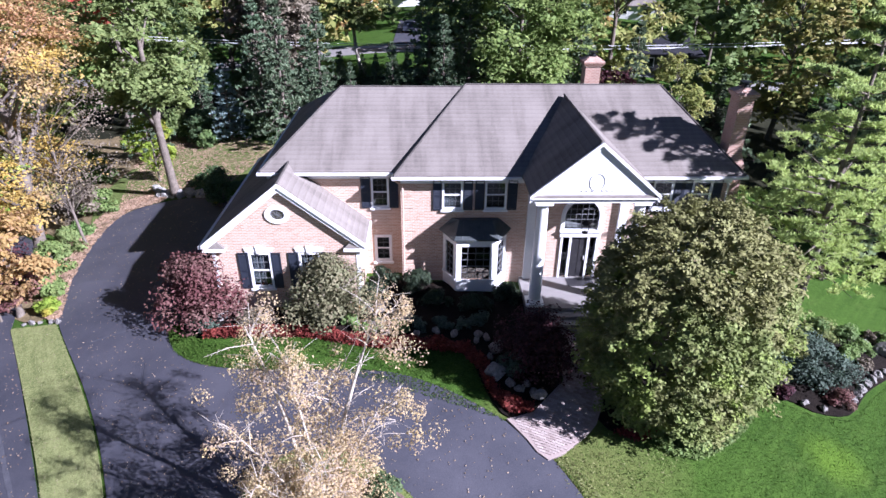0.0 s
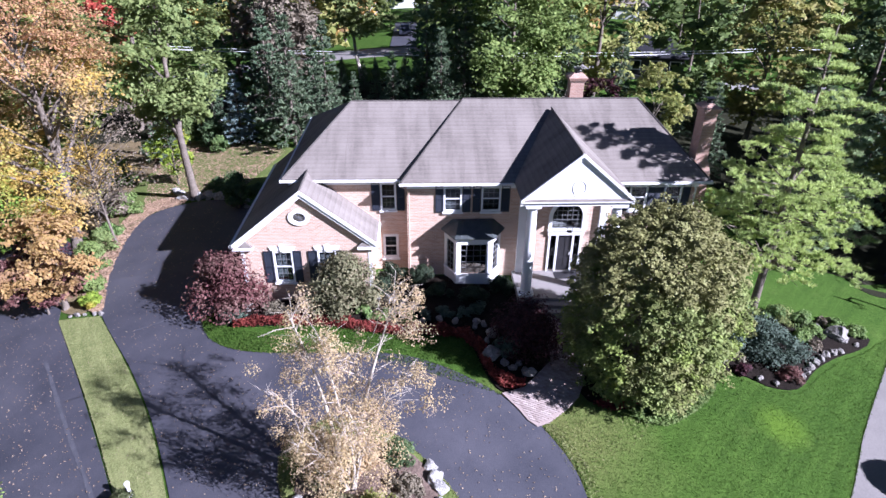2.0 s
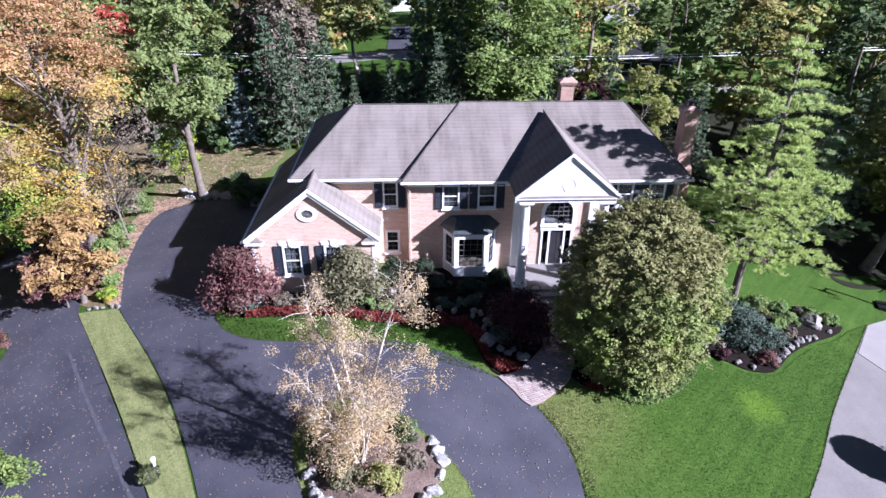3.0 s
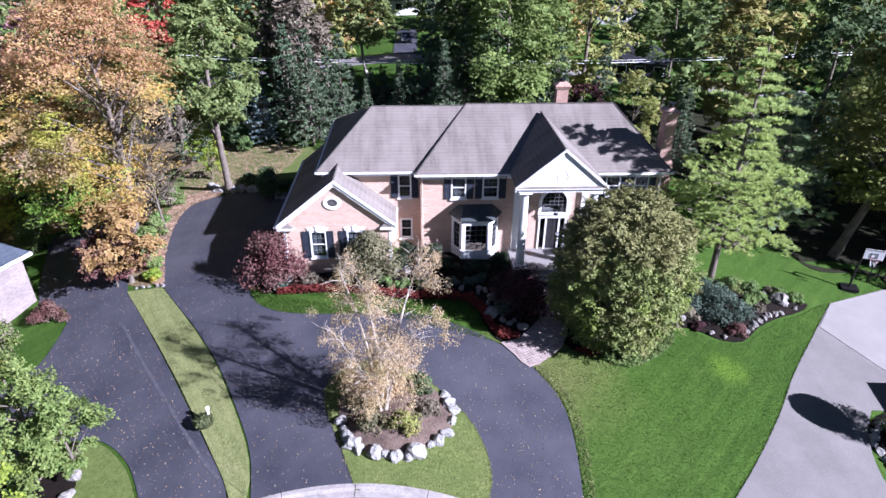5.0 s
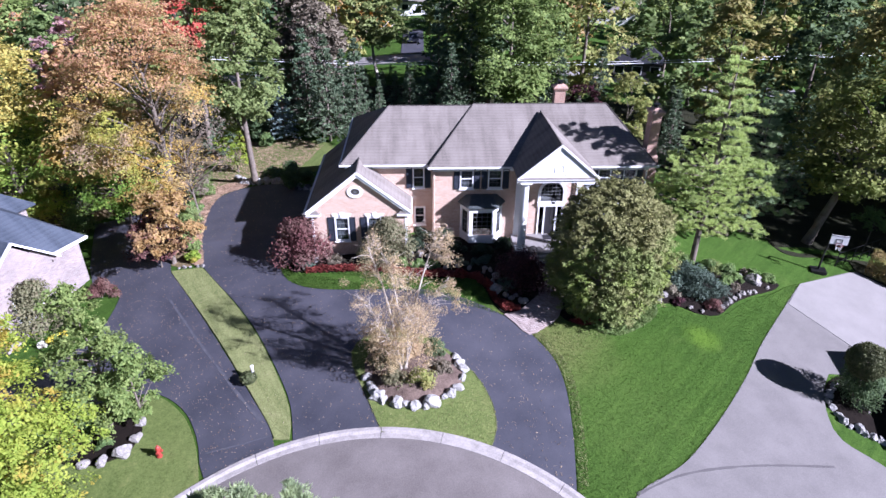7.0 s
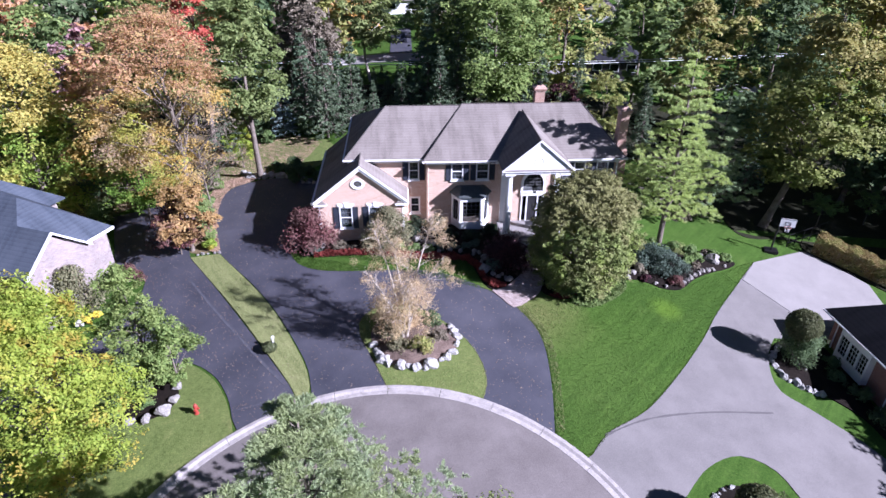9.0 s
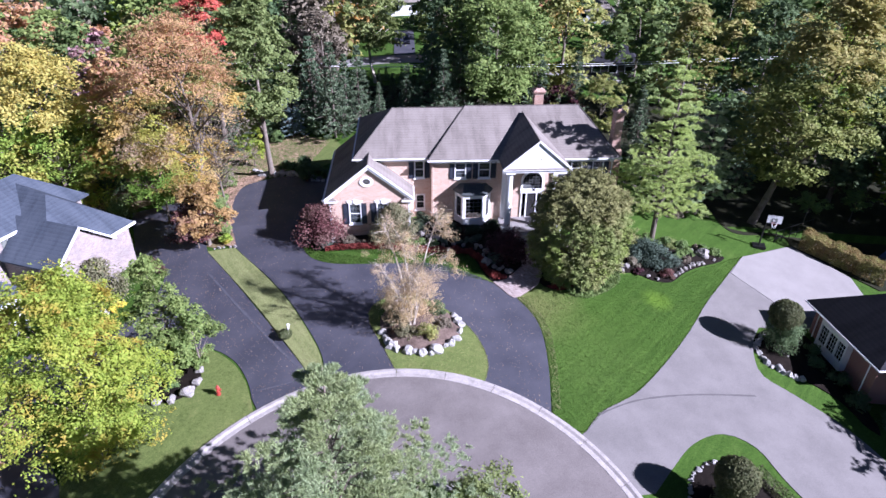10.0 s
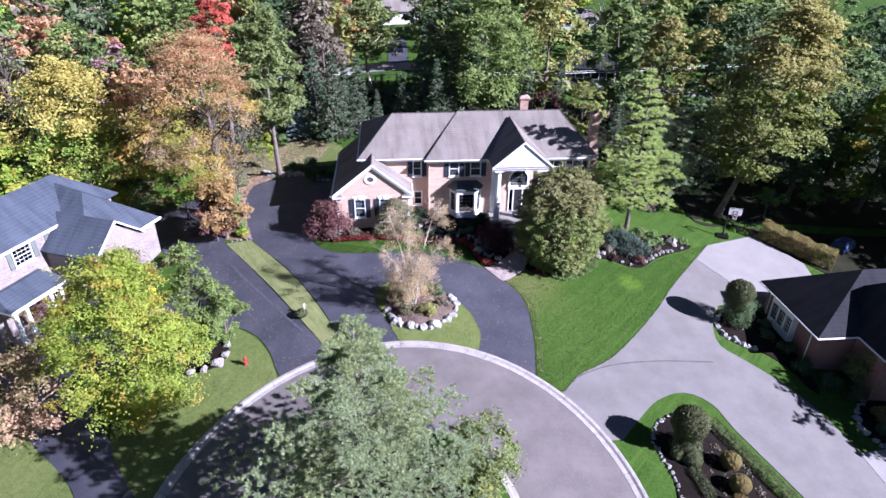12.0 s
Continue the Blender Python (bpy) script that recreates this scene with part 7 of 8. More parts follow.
# ---- neighbour to the west, pale brick with slate-blue roof ----
west = thing("pale_brick_house", -25.2, -7.85, 0, "pale brick house with blue-grey shingle roofs and white trim", "house", turn=68.3)
wall("front_wall", -13.6, 7.6, -6.0, 2.3, 5.3, 5.6, [(1.1, 2.3, 0.7, 2.1), (-2.2, -0.6, 0.7, 2.1), (-6.2, -4.6, 0.7, 2.1), (-3.4, -1.9, -3.9, -1.6), (-0.4, 0.6, -3.6, -1.9)], "brick_pale", west)
b = bmesh.new()
box(b, 7.3, 7.6, 5.6, 10.6, -5.0, 2.3)
box(b, -13.6, 7.3, 10.3, 10.6, -5.0, 2.3)
box(b, -13.6, -13.3, 5.6, 10.3, -6.0, 2.3)
part("side_wall", b, "brick_pale", west)
b = bmesh.new()
box(b, -13.3, 7.3, 5.6, 10.3, -0.7, -0.5)
part("inner_floor", b, "vinyl", west)
wall("front_wall", 0.35, 4.75, -5.0, 0.86, 0.35, 0.65, [(1.6, 3.4, -2.2, -0.3)], "brick_pale", west)
b = bmesh.new()
solid(b, [[(0.35, y, 0.86), (4.75, y, 0.86), (2.55, y, 2.86)] for y in (0.35, 0.65)])
part("gable_wall", b, "brick_pale", west)
b = bmesh.new()
box(b, 0.35, 0.65, 0.65, 5.3, -5.0, 0.86)
box(b, 4.75, 7.3, 1.0, 1.3, -5.0, 0.86)
box(b, 7.0, 7.3, 1.3, 5.3, -5.0, 0.86)
part("side_wall", b, "brick_pale", west)
b = bmesh.new()
hip(b, -14.0, 8.1, 4.9, 11.0, 2.5, -11, 5.1, 7.95, 4.95)
part("roof", b, "shingle_blue", west, "blue-grey shingle hip roof")
b = bmesh.new()
co = [(-0.05, 0.67, 1.0), (7.7, 0.67, 1.0), (7.7, 9.0, 1.0), (-0.05, 9.0, 1.0)]
va = [b.verts.new(p) for p in co]
r0, r1 = b.verts.new((4.4, 4.6, 4.1)), b.verts.new((4.6, 8.0, 4.6))
for f in ((va[0], va[1], r0), (va[1], va[2], r1, r0), (va[2], va[3], r1), (va[3], va[0], r0, r1), va[::-1]):
    b.faces.new(f)
part("roof", b, "shingle_blue", west, "blue-grey shingle wing roof")
b = bmesh.new()
for side in (-1, 1):
    xe = 2.55 + side * 2.6
    pts = [(xe, 0.0, 1.0), (2.55, 0.0, 3.15), (2.55, 5.6, 3.15), (xe, 4.9, 1.0)]
    slab(b, pts if side < 0 else [pts[1], pts[0], pts[3], pts[2]], 0.1)
part("gable_roof", b, "shingle_blue", west)
b = bmesh.new()
for side in (-1, 1):
    xe = 2.55 + side * 2.62
    solid(b, [[(xe, -0.03, 0.87), (xe, 0.1, 0.87), (xe, 0.1, 1.02), (xe, -0.03, 1.02)], [(2.55, -0.03, 3.02), (2.55, 0.1, 3.02), (2.55, 0.1, 3.17), (2.55, -0.03, 3.17)]])
part("rake_trim", b, "trim", west)
b = bmesh.new()
solid(b, [[(3.6, y, 0.80), (5.12, y, 0.80), (5.12, y, 0.985), (3.6, y, 2.2)] for y in (0.36, 0.98)])
part("eave_return", b, "brick_pale", west)
for x0, x1, y, z in ((-14.0, 0.0, 4.82, 2.5), (5.2, 7.7, 0.6, 1.0), (0.0, 3.4, 4.82, 2.5)):
    b = bmesh.new()
    box(b, x0, x1, y, y + 0.1, z - 0.22, z - 0.03)
    part("gutter", b, "trim", west)
b = bmesh.new()
box(b, 7.66, 7.76, 0.6, 4.9, 0.78, 0.97)
part("gutter", b, "trim", west)
for x0, x1 in ((1.1, 2.3), (-2.2, -0.6), (-6.2, -4.6)):
    window(west, x0, x1, 0.7, 2.1, 5.3, 4, 2, grid="trim")
    for sx in (x0 - 0.45, x1 + 0.02):
        leaf = shutter(west, sx, sx + 0.43, 0.7, 2.1, 5.3)
        leaf.data.materials[0] = MAT["sage_shutter"]
        tagged(leaf, "grey-green louvred shutter")
window(west, -0.4, 0.6, -3.6, -1.9, 5.3, grid="trim")
window(west, 1.6, 3.4, -2.2, -0.3, 0.35, 4, 2, grid="trim")
for x in (-4.6, -3.7, -1.6, -0.7):
    b = bmesh.new()
    box(b, x - 0.13, x + 0.13, 3.6, 3.86, -4.3, -1.403)
    part("porch_post", b, "trim", west)
b = bmesh.new()
box(b, -5.0, -0.3, 3.4, 5.296, -1.4, -1.0)
part("porch_beam", b, "trim", west)
b = bmesh.new()
solid(b, [[(-5.2, 3.2, -0.996), (-0.1, 3.2, -0.996), (-0.1, 5.29, -0.996), (-5.2, 5.29, -0.996)], [(-4.6, 4.9, -0.2), (-0.7, 4.9, -0.2), (-0.7, 5.29, -0.2), (-4.6, 5.29, -0.2)]])
part("porch_roof", b, "shingle_blue", west)
b = bmesh.new()
for k in range(4):
    box(b, -4.6, -0.7, 3.3 - 0.4 * k, 5.2 - 1.9 * min(1, k), -5.6, -4.25 - 0.16 * k + 0.001)
part("porch_steps", b, "kerb", west)
d = bmesh.new()
box(d, -3.3, -2.0, 5.35, 5.42, -3.9, -1.65)
part("front_door", d, "dark_wood", west)
shrub("redbud", -30.2, -8.3, 3.2, 2.6, 3.6, "crimson", "small purple-leaved tree beside the porch", 190, 30, 60, 0.16, category="small tree")
shrub("hornbeam_shrub", -24.0, -5.6, 3.8, 3.2, 3.9, "tan", "rounded tan-green shrub in front of the pale house", 191, 44, 130, 0.17)
shrub("red_shrub", -21.5, -2.9, 2.2, 1.6, 1.35, "crimson", "rounded crimson shrub at the house corner", 192, 24, 130, 0.12)
tree("orange_tree", -25.7, -19.6, 6.6, 2.7, "peach", "small tree in tan-orange leaf by the walk", clear=0.1, lumps=46, per=170, size=0.2, seed=193, girth=0.1)
for i, (x, y) in enumerate(((-23.0, -7.0), (-22.81, -6.6), (-22.51, -6.43), (-28.6, -13.6), (-29.3, -13.2))):
    shrub("chrysanthemum", x, y, 0.65, 0.65, 0.5, "mum", "mound of yellow chrysanthemums in a pot", 194 + i, 8, 60, 0.08, "chrysanthemums", "flowers")
shrub("white_chrysanthemum", -23.48, -7.18, 0.62, 0.62, 0.5, "white_mum", "mound of white chrysanthemums in a pot", 199, 8, 60, 0.08, "chrysanthemums", "flowers")
for i, (x, y, s) in enumerate(((-16.9, -16.2, 0.6), (-16.0, -16.3, 0.66), (-15.2, -15.9, 0.85), (-14.8, -15.1, 0.55), (-14.95, -14.2, 0.6))):
    boulder(x, y, s, 510 + i, "verge boulders", "big pale boulder round the linden bed", 0.05)
for i, (x, y, w) in enumerate(((-17.6, -14.2, 1.6), (-18.2, -15.3, 1.4), (-16.2, -15.2, 1.0), (-19.4, -13.6, 2.0))):
    shrub("verge_shrub", x, y, w, w, w * 0.55, "green", "low green shrub under the linden", 205 + i, 14, 80, 0.14, "verge shrubs")

# ---- neighbour to the east, red brick with dark roof ----
east = thing("red_brick_house", 0, 0, 0, "red brick ranch house with near-black shingle roof and white bay", "house")
b = bmesh.new()
box(b, 26.3, 26.6, -17.2, -10.9, -6.0, -1.45)
box(b, 26.6, 40, -11.2, -10.9, -6.0, -1.45)
box(b, 26.6, 29.2, -17.2, -16.9, -6.0, -1.45)
box(b, 29.2, 29.5, -19.9, -17.2, -6.5, -1.45)
box(b, 29.5, 40, -19.9, -19.6, -6.5, -1.45)
part("wall", b, "brick_red", east)
b = bmesh.new()
hip(b, 25.75, 42, -17.75, -10.35, -1.3, 30.6, 40, -14.0, 1.75)
part("roof", b, "shingle_dark", east, "near-black shingle hip roof")
b = bmesh.new()
hip(b, 28.7, 44, -20.4, -12.4, -1.28, 31.0, 41, -16.2, 2.1)
part("roof", b, "shingle_dark", east, "near-black shingle hip roof")
for y0, y1 in ((-17.8, -10.3),):
    b = bmesh.new()
    box(b, 25.67, 25.745, y0, y1, -1.44, -1.34)
    part("gutter", b, "trim", east)
b = bmesh.new()
box(b, 25.745, 28.62, -17.83, -17.755, -1.44, -1.34)
box(b, 28.62, 28.695, -20.4, -17.83, -1.42, -1.32)
box(b, 28.695, 40, -20.48, -20.405, -1.42, -1.32)
part("gutter", b, "trim", east)
for y in (-11.4, -16.6):
    b = bmesh.new()
    tube(b, [(25.7, y, -1.45), (26.2, y, -1.75), (26.2, y, -4.6)], [0.05, 0.05, 0.05], 6)
    part("downpipe", b, "trim", east)
ebay = part("bay_window", bmesh.new(), "trim", east, "white boxed bay window with three lights")
b = bmesh.new()
box(b, 25.85, 26.296, -14.9, -12.2, -3.85, -3.25)
box(b, 25.85, 26.296, -14.9, -12.2, -1.95, -1.5)
for y in (-14.9, -14.08, -13.2, -12.34):
    box(b, 25.85, 26.296, y, y + 0.14, -3.25, -1.95)
part("casing", b, "trim", ebay)
for y in (-14.76, -13.94, -13.06):
    b = bmesh.new()
    box(b, 25.93, 25.945, y, y + 0.72, -3.25, -1.95)
    part("pane", b, "glass_clear", ebay).visible_shadow = False
    b = bmesh.new()
    for k in (1, 2):
        box(b, 25.9, 25.925, y + 0.24 * k - 0.012, y + 0.24 * k + 0.012, -3.25, -1.95)
    for k in (1, 2, 3):
        box(b, 25.9, 25.925, y, y + 0.72, -3.25 + 0.325 * k - 0.012, -3.25 + 0.325 * k + 0.012)
    part("muntin_grid", b, "trim", ebay)
# pale box behind the panes stands in for the sky they reflect
b = bmesh.new()
box(b, 25.95, 26.28, -14.8, -12.3, -3.2, -2.0)
part("sky_backing", b, "vinyl", ebay)
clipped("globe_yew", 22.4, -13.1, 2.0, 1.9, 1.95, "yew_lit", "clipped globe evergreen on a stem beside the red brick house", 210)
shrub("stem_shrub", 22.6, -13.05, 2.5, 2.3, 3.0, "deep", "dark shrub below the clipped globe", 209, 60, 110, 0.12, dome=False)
# column added under the front globe only to join up its cast shadow
shrub("stem_shrub", 13.25, -25.05, 1.7, 1.6, 2.2, "yew_lit", "added evergreen column below the clipped globe that fills out its shadow", 211, 46, 110, 0.11, dome=False)
# out of view; added, with a high crown, to shade the lawn beyond the pad
tree("shade_tree", 43.5, -2.8, 16.5, 3.4, "olive", "unseen olive-leaved tree on a bare trunk, added to shade the lawn past the hedge", clear=0.55, lumps=70, per=110, size=0.36, seed=64, shape="round")
tree("shade_tree", 36.8, -25.5, 12.0, 4.8, "deep", "tall dark green tree beyond the red brick house", clear=0.15, lumps=90, per=110, size=0.42, seed=61, shape="egg")
tree("shade_tree", 37.2, -22.5, 10.6, 4.2, "deep", "tall dark green tree beyond the red brick house", clear=0.2, lumps=70, per=110, size=0.4, seed=63, shape="egg")
tree("shade_tree", 41.5, -29.5, 14.0, 5.2, "deep", "tall dark green tree beyond the red brick house", clear=0.15, lumps=80, per=110, size=0.42, seed=62, shape="round")
shrub("weeping_tree", 29.4, -18.6, 2.6, 2.6, 3.6, "oak", "small weeping tree with pale green trailing leaves", 211, 34, 100, 0.16, category="small tree")
for i, (x, y, w, h) in enumerate(((24.6, -14.4, 1.4, 0.9), (25.3, -15.8, 1.5, 1.0), (25.6, -17.4, 1.5, 1.0), (26.8, -18.9, 1.6, 1.1), (28.2, -19.8, 1.6, 1.1), (25.0, -13.2, 1.3, 0.8))):
    shrub("foundation_yew", x, y, w, w, h, "deep", "dark evergreen along the red brick wall", 212 + i, 16, 80, 0.12, "foundation evergreens")
rock_row([(22.2, -11.9), (21.35, -12.7), (21.0, -13.7), (21.35, -14.7), (22.2, -15.3), (23.0, -15.7)], 0.36, 0.46, 61, "edging stones east", "pale edging stone of a mulch bed", WHITE_ROCKS)
rock_row([(22.6, -13.4), (23.0, -14.2), (23.6, -14.6)], 0.5, 0.5, 62, "edging stones east", "pale edging stone of a mulch bed")
rock_row([(28.9, -20.0), (28.1, -20.5), (27.3, -21.4), (26.95, -22.2), (27.05, -22.9), (27.4, -23.7), (28.4, -23.9)], 0.4, 0.42, 63, "edging stones of the walk", "pale edging stone of a shaded bed", WHITE_ROCKS)
for i, (x, y, w) in enumerate(((28.9, -21.6, 1.5), (29.4, -22.9, 1.3), (28.2, -22.6, 0.9))):
    shrub("bed_shrub", x, y, w, w, w * 0.75, "hedge_gold" if i == 0 else "deep", "bronze-leaved low shrub in a shaded bed" if i == 0 else "dark evergreen low shrub in a shaded bed", 232 + i, 16, 80, 0.12, "shaded bed shrubs")
tarp = thing("covered_car", 39.8, -1.2, ground_z(39.8, -1.2), "blue tarp over a low bulky object", "tarp", turn=30)
b = bmesh.new()
solid(b, [[(sx * k, sy * j, z) for sx, sy in ((-1, -1), (1, -1), (1, 1), (-1, 1))] for k, j, z in ((1.2, 0.7, 0.0), (1.15, 0.66, 0.5), (0.8, 0.5, 0.9), (0.4, 0.3, 1.0))])
part("cover", b, "blue_tarp", tarp)

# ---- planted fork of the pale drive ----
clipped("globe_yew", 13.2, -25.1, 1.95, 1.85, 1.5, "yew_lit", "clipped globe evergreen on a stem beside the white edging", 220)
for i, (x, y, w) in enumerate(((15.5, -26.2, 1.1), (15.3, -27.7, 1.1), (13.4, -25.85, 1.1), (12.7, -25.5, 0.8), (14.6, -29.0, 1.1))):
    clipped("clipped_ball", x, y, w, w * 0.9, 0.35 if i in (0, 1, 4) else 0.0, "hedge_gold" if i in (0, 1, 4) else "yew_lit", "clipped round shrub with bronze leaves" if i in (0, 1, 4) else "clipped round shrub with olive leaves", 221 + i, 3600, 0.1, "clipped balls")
hedge("box_hedge", (15.9, -22.9), (18.4, -28.2), 0.7, 0.55, "yew_lit", "low clipped box hedge along the bed", 230, group="low box hedges")
hedge("box_hedge", (13.25, -26.4), (13.5, -28.9), 0.6, 0.5, "yew_lit", "low clipped box hedge along the bed", 231, group="low box hedges")
planted("brown_perennial", smooth_line([(14.5, -25.0), (16.2, -25.0), (17.0, -28.5), (15.5, -30), (14.3, -28)], closed=True), "bare", "faded brown perennials in the mulch", "perennials", 2500, 0.4, 0.14, 245)
rock_row([(14.0, -22.2), (13.0, -22.7), (12.2, -23.4), (11.7, -24.4), (11.8, -25.6), (12.0, -26.9), (11.8, -28.2), (11.8, -29.4)], 0.2, 0.28, 71, "white edging stones", "small whitish edging stone of a curved bed", WHITE_ROCKS)

# ---- far street ----
draped("far_street", [(x, 54.25 - x / 80) for x in range(-60, 61, 4)] + [(x, 59.75 - x / 80) for x in range(60, -61, -4)], "concrete", 0.05, "pale street behind the back yards", "road", 5.0)
draped("far_driveway", [(-3.2, 60.2), (0.4, 60.2), (0.6, 82), (-3.0, 82)], "asphalt", 0.07, "dark asphalt driveway across the back street", "driveway", 3.0)


def far_house(x, y, w, d, turn, walls, roof, label):
    z = ground_z(x, y)
    h = thing("far_house", x, y, z, label, "house", "far houses", turn)
    b = bmesh.new()
    box(b, -w / 2, w / 2, -d / 2, d / 2, -1, 2.8)
    part("wall", b, walls, h)
    b = bmesh.new()
    hip(b, -w / 2 - 0.5, w / 2 + 0.5, -d / 2 - 0.5, d / 2 + 0.5, 2.85, -w / 2 + 2, w / 2 - 2, 0, 5.0)
    part("roof", b, roof, h)
    for k in range(3):
        b = bmesh.new()
        xx = -w / 2 + w * (k + 0.7) / 3.4
        box(b, xx, xx + 1.5, -d / 2 - 0.06, -d / 2 - 0.01, 1.0, 2.3)
        wdw = part("window", b, "trim", h)
        b = bmesh.new()
        box(b, xx + 0.1, xx + 1.4, -d / 2 - 0.08, -d / 2 - 0.065, 1.1, 2.2)
        part("pane", b, "glass", wdw)


far_house(0.0, 104, 14, 9, 6, "vinyl", "shingle", "far pale-sided house with grey roof")
far_house(45, 122, 16, 9, -12, "vinyl", "shingle", "far pale-sided house beyond a lawn")
# dark wall paint here replaces the deep shade the house stands in
far_house(33, 60, 9, 7, -14, "dark_wood", "shingle_dark", "far low house with near-black roof and walls coloured dark for deep shade")
car = thing("parked_car", -1.3, 70, ground_z(-1.3, 70) + 0.07, "dark parked car on the far driveway", "car", turn=92)
b = bmesh.new()
solid(b, [[(x, -0.85, z), (x, 0.85, z), (x, 0.85, t), (x, -0.85, t)] for x, z, t in ((-2.2, 0.35, 0.8), (-1.9, 0.25, 0.95), (1.2, 0.25, 0.95), (2.2, 0.3, 0.7))])
solid(b, [[(x, -0.7, 0.95), (x, 0.7, 0.95), (x, 0.6, t), (x, -0.6, t)] for x, t in ((-1.8, 0.97), (-1.2, 1.42), (0.2, 1.45), (1.1, 0.97))])
part("body", b, "shutter", car)
for x in (-1.4, 1.4):
    for y in (-0.8, 0.8):
        b = bmesh.new()
        tube(b, [(x, y - 0.1, 0.32), (x, y + 0.1, 0.32)], [0.32, 0.32], 14)
        part("wheel", b, "iron", car)

# ---- grass blades, edges and pavers ----
def tufts(name, outline, count, height, size, leaf, label, seed, edge=0.0):
    """Grass blades over a lawn, thicker along its edge."""
    rng = np.random.default_rng(seed)
    xs, ys = [p[0] for p in outline], [p[1] for p in outline]
    pts = []
    n = len(outline)
    while len(pts) < count * edge:
        i = rng.integers(n)
        a, c = outline[i], outline[(i + 1) % n]
        t = rng.random()
        pts.append((a[0] + (c[0] - a[0]) * t + rng.normal(0, 0.02), a[1] + (c[1] - a[1]) * t + rng.normal(0, 0.02)))
    while len(pts) < count:
        x, y = rng.uniform(min(xs), max(xs)), rng.uniform(min(ys), max(ys))
        if inside(outline, x, y):
            pts.append((x, y))
    z = [ground_z(x, y) + 0.05 + height * 0.4 * rng.random() for x, y in pts]
    pos = np.column_stack([np.array(pts), np.array(z)])
    out = rng.normal(0, 0.8, (count, 3))
    out[:, 2] = np.abs(out[:, 2]) * 0.5 + 0.25
    tagged(new(name, leaf_mesh(name, pos, out, size, leaf, rng, 0.3)), label, "grass", "", "stuff")


FRONT_LAWN = smooth_line([(5.35, -9.75), (6.25, -11.5), (6.5, -13.4), (6.3, -16.1), (5.85, -18.9), (5.7, -19.5)], 0.6) + arc(R_BACK + 0.05, 46, 40, 3) + RIGHT_L[::3] + [(23.9, -3.1), (22.7, -3.9), (20.9, -4.7), (19.3, -5.7), (17.5, -7.1), (16.0, -7.1), (14.7, -6.4), (12.6, -7.0), (10.0, -8.7), (8.3, -9.1), (7.2, -8.4)]
tufts("grass_blades", FRONT_LAWN, 24000, 0.035, 0.075, "blade", "short green grass blades of the front lawn", 91, 0.12)
tufts("grass_blades", BIRCH_ISLE + [(0.0, -16.4)], 3500, 0.05, 0.09, "blade_dry", "short grass blades round the boulder ring", 92, 0.25)
tufts("grass_blades", CRESCENT + STRIP[-1:13:-1], 6000, 0.05, 0.1, "blade", "short grass blades between the red bedding and the drive", 93, 0.08)
tufts("grass_blades", [(-7.3, -16.0), (-7.9, -13.4), (-10.15, -9.0), (-12.35, -5.6), (-15.5, -1.3), (-17.5, -1.3), (-12.55, -8.5), (-8.3, -15.2)], 7000, 0.04, 0.09, "blade_dry", "short dry grass blades of the strip between drives", 94, 0.15)
tufts("grass_blades", [(5.3, -9.9), (6.6, -9.4), (8.4, -9.2), (10.0, -9.0), (9.0, -10.4), (7.2, -11.6), (6.2, -12.2)], 600, 0.03, 0.09, "blade_dry", "straw-coloured grass by the walk", 95, 0.05)

EDGE = FRONT_LAWN[:16]
tufts("grass_blades", EDGE + [(x + 0.45, y + 0.1) for x, y in EDGE[::-1]], 1500, 0.04, 0.1, "blade_dry", "straw-coloured grass along the drive edge", 96, 0.1)

# stains on the paving
def stain(points, width, material, lift, label):
    line = smooth_line(points, 0.4)
    left, right = [], []
    for i, p in enumerate(line):
        a, c = line[max(0, i - 1)], line[min(len(line) - 1, i + 1)]
        dx, dy = c[0] - a[0], c[1] - a[1]
        k = width * 0.5 * (0.7 + 0.5 * noise.noise((p[0] * 1.7, p[1] * 1.7, 2.0))) / max(1e-6, math.hypot(dx, dy))
        left.append((p[0] - dy * k, p[1] + dx * k))
        right.append((p[0] + dy * k, p[1] - dx * k))
    draped("pavement_mark", left + right[::-1], material, lift, label, "mark", 1.0, 0.0)


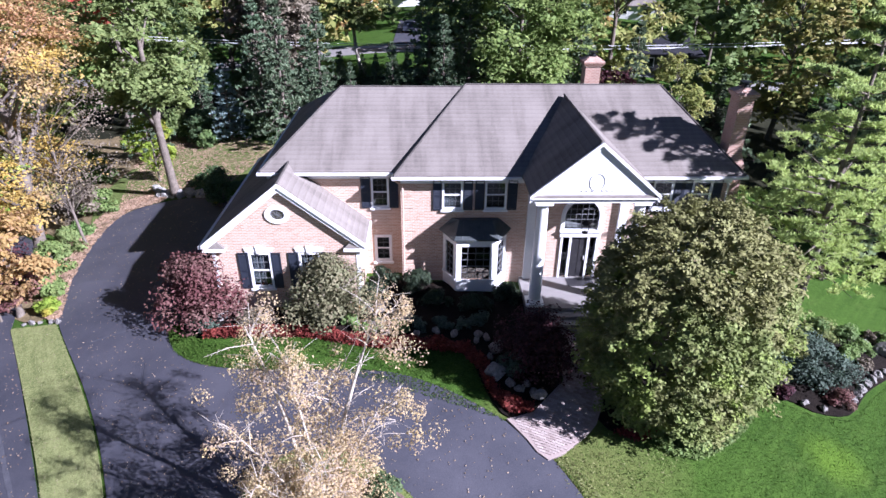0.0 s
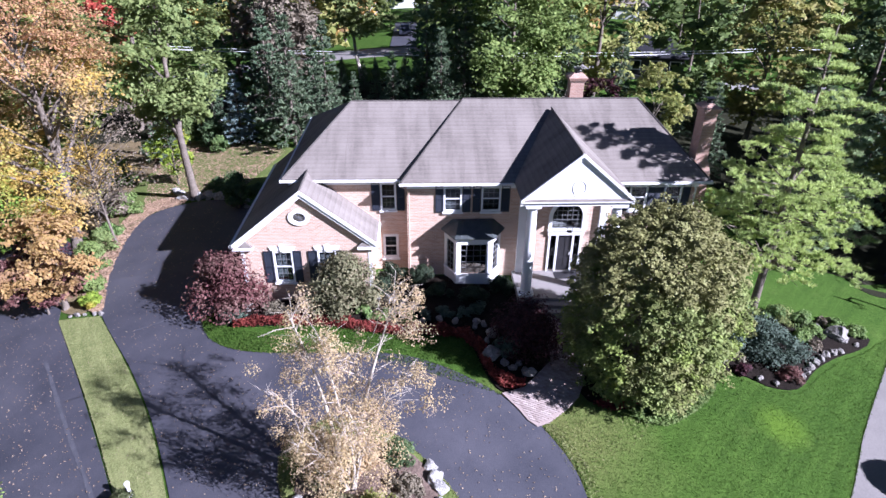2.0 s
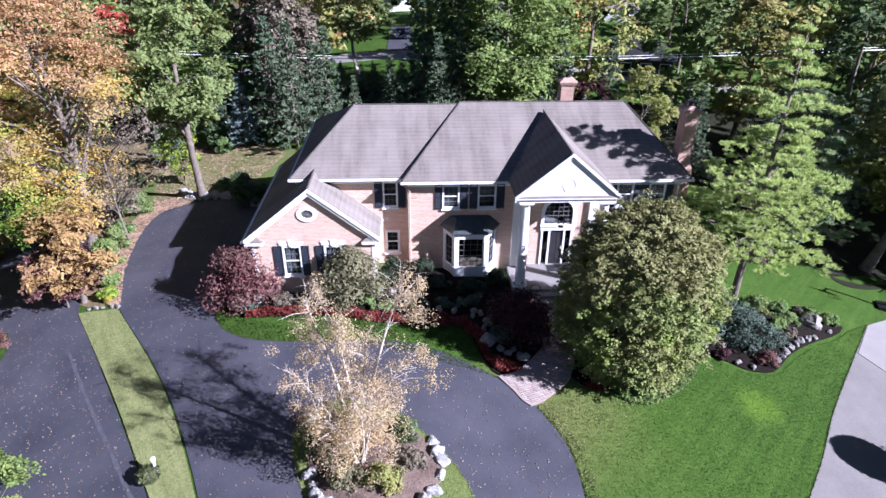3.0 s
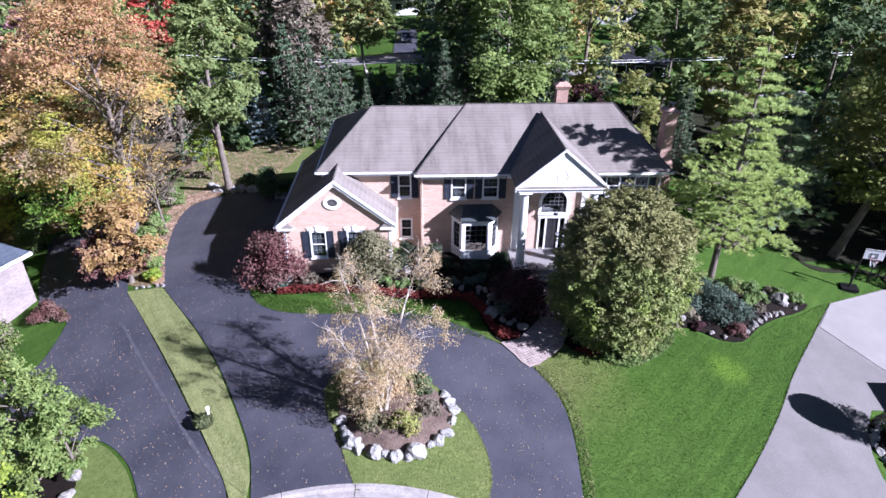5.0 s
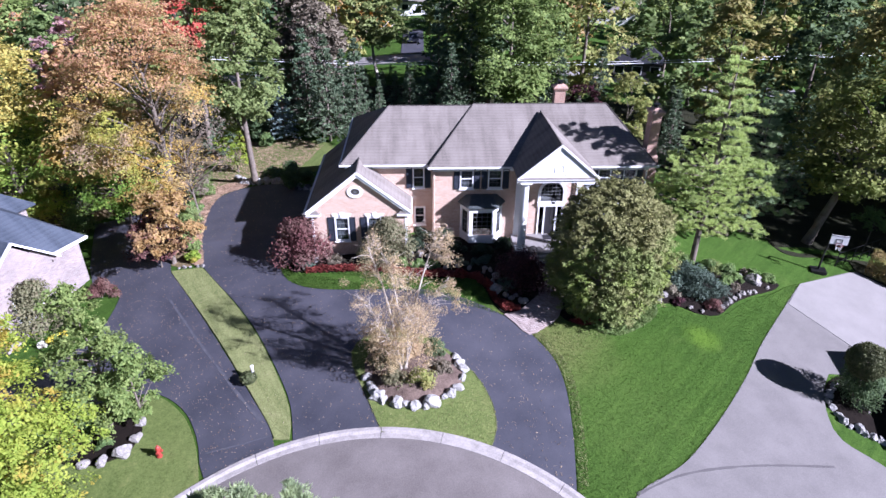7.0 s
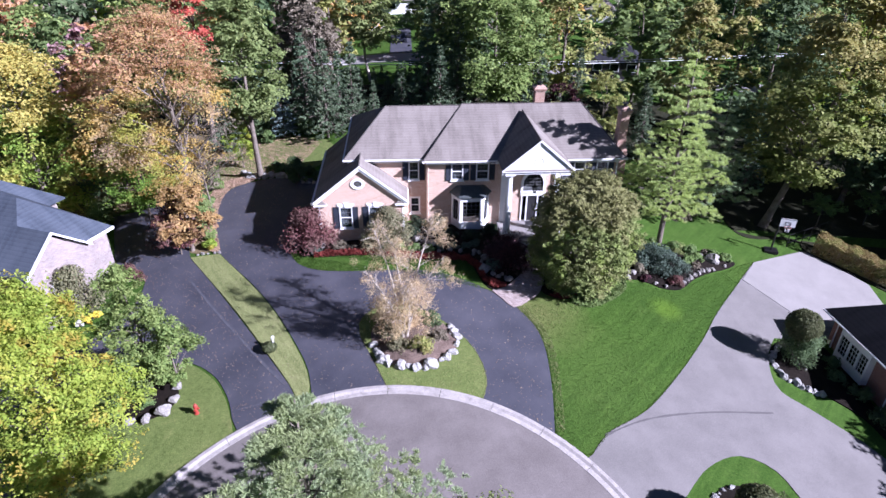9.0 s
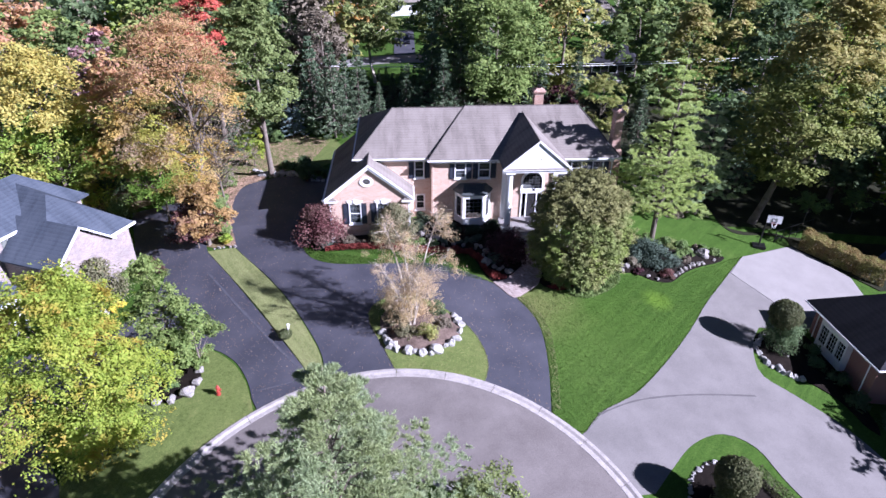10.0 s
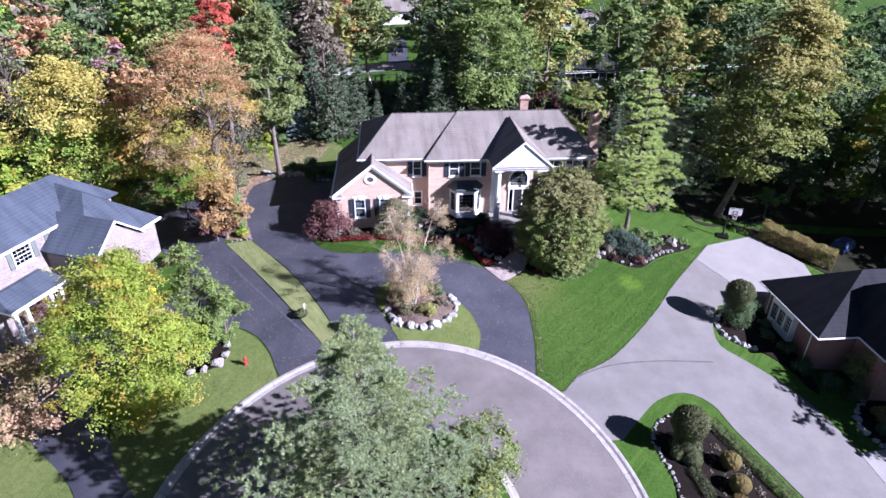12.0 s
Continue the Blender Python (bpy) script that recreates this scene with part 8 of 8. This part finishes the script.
TYRE = worn("tyre_rubber_stain", (0.085, 0.079, 0.078), (0.125, 0.116, 0.114), 2.0, 30, 0.9, bump=0.3)
for pts in [[(8.33, -19.52), (10.98, -18.38), (14.66, -17.68), (18.86, -17.38)]]:
    stain(pts, 0.16, TYRE, 0.041, "faint dark tyre mark curving over the pale drive")

WORN = worn("worn_asphalt_edge", (0.055, 0.056, 0.07), (0.10, 0.10, 0.115), 2.5, 20, 0.9, bump=0.4)
for pts, w in (([(-10.99, -16.44), (-9.51, -16.18), (-8.24, -15.87)], 0.13), ([(-13.26, -2.82), (-9.79, -1.54)], 0.05), ([(-16.77, -4.23), (-14.26, -7.8), (-11.97, -10.86), (-9.99, -13.49), (-8.49, -15.25)], 0.3)):
    stain(pts, w * 0.7, WORN, 0.042, "pale worn line in the dark asphalt")

# clay pavers of the walk
PAVER = bmesh.new()
bx = box(PAVER, -0.105, 0.105, -0.0505, 0.0505, -0.02, 0.012)
for v in bx[4:]:
    v.co.x *= 0.955
    v.co.y *= 0.92
PAVER_MESH = mesh_of("paver", PAVER, PAVER_MAT)
spots = []
for i in range(-60, 60):
    for j in range(-60, 60):
        u, v = i * 0.216 + (0.108 if j % 2 else 0.0), j * 0.1075
        x, y = 6.2 + u * 0.92 + v * 0.39, -6.5 - u * 0.39 + v * 0.92
        if all(inside(WALK, x + dx * 0.09, y + dy * 0.09) for dx in (-1, 1) for dy in (-1, 1)):
            spots.append((x, y))
spots.sort(key=lambda p: p[1])
turn = pose(0, 0, 0, 0, 0, -23)
for x, y in spots[:300]:
    ob = new("paver", PAVER_MESH)
    ob.parent = walkway
    ob.matrix_basis = pose(x, y, ground_z(x, y) + 0.096 + 0.004 * noise.noise((x * 9, y * 9, 0))) @ turn
vs, fs = [], []
for x, y in spots[300:]:
    m = pose(x, y, ground_z(x, y) + 0.096 + 0.004 * noise.noise((x * 9, y * 9, 0))) @ turn
    k = len(vs)
    vs += [tuple(m @ v.co) for v in PAVER_MESH.vertices]
    fs += [[k + i for i in p.vertices] for p in PAVER_MESH.polygons]
me = bpy.data.meshes.new("paver")
me.from_pydata(vs, [], fs)
me.materials.append(PAVER_MAT)
ob = new("paver", me)
ob.parent = walkway
tagged(ob, "clay pavers farther up the walk", "", "", "stuff")
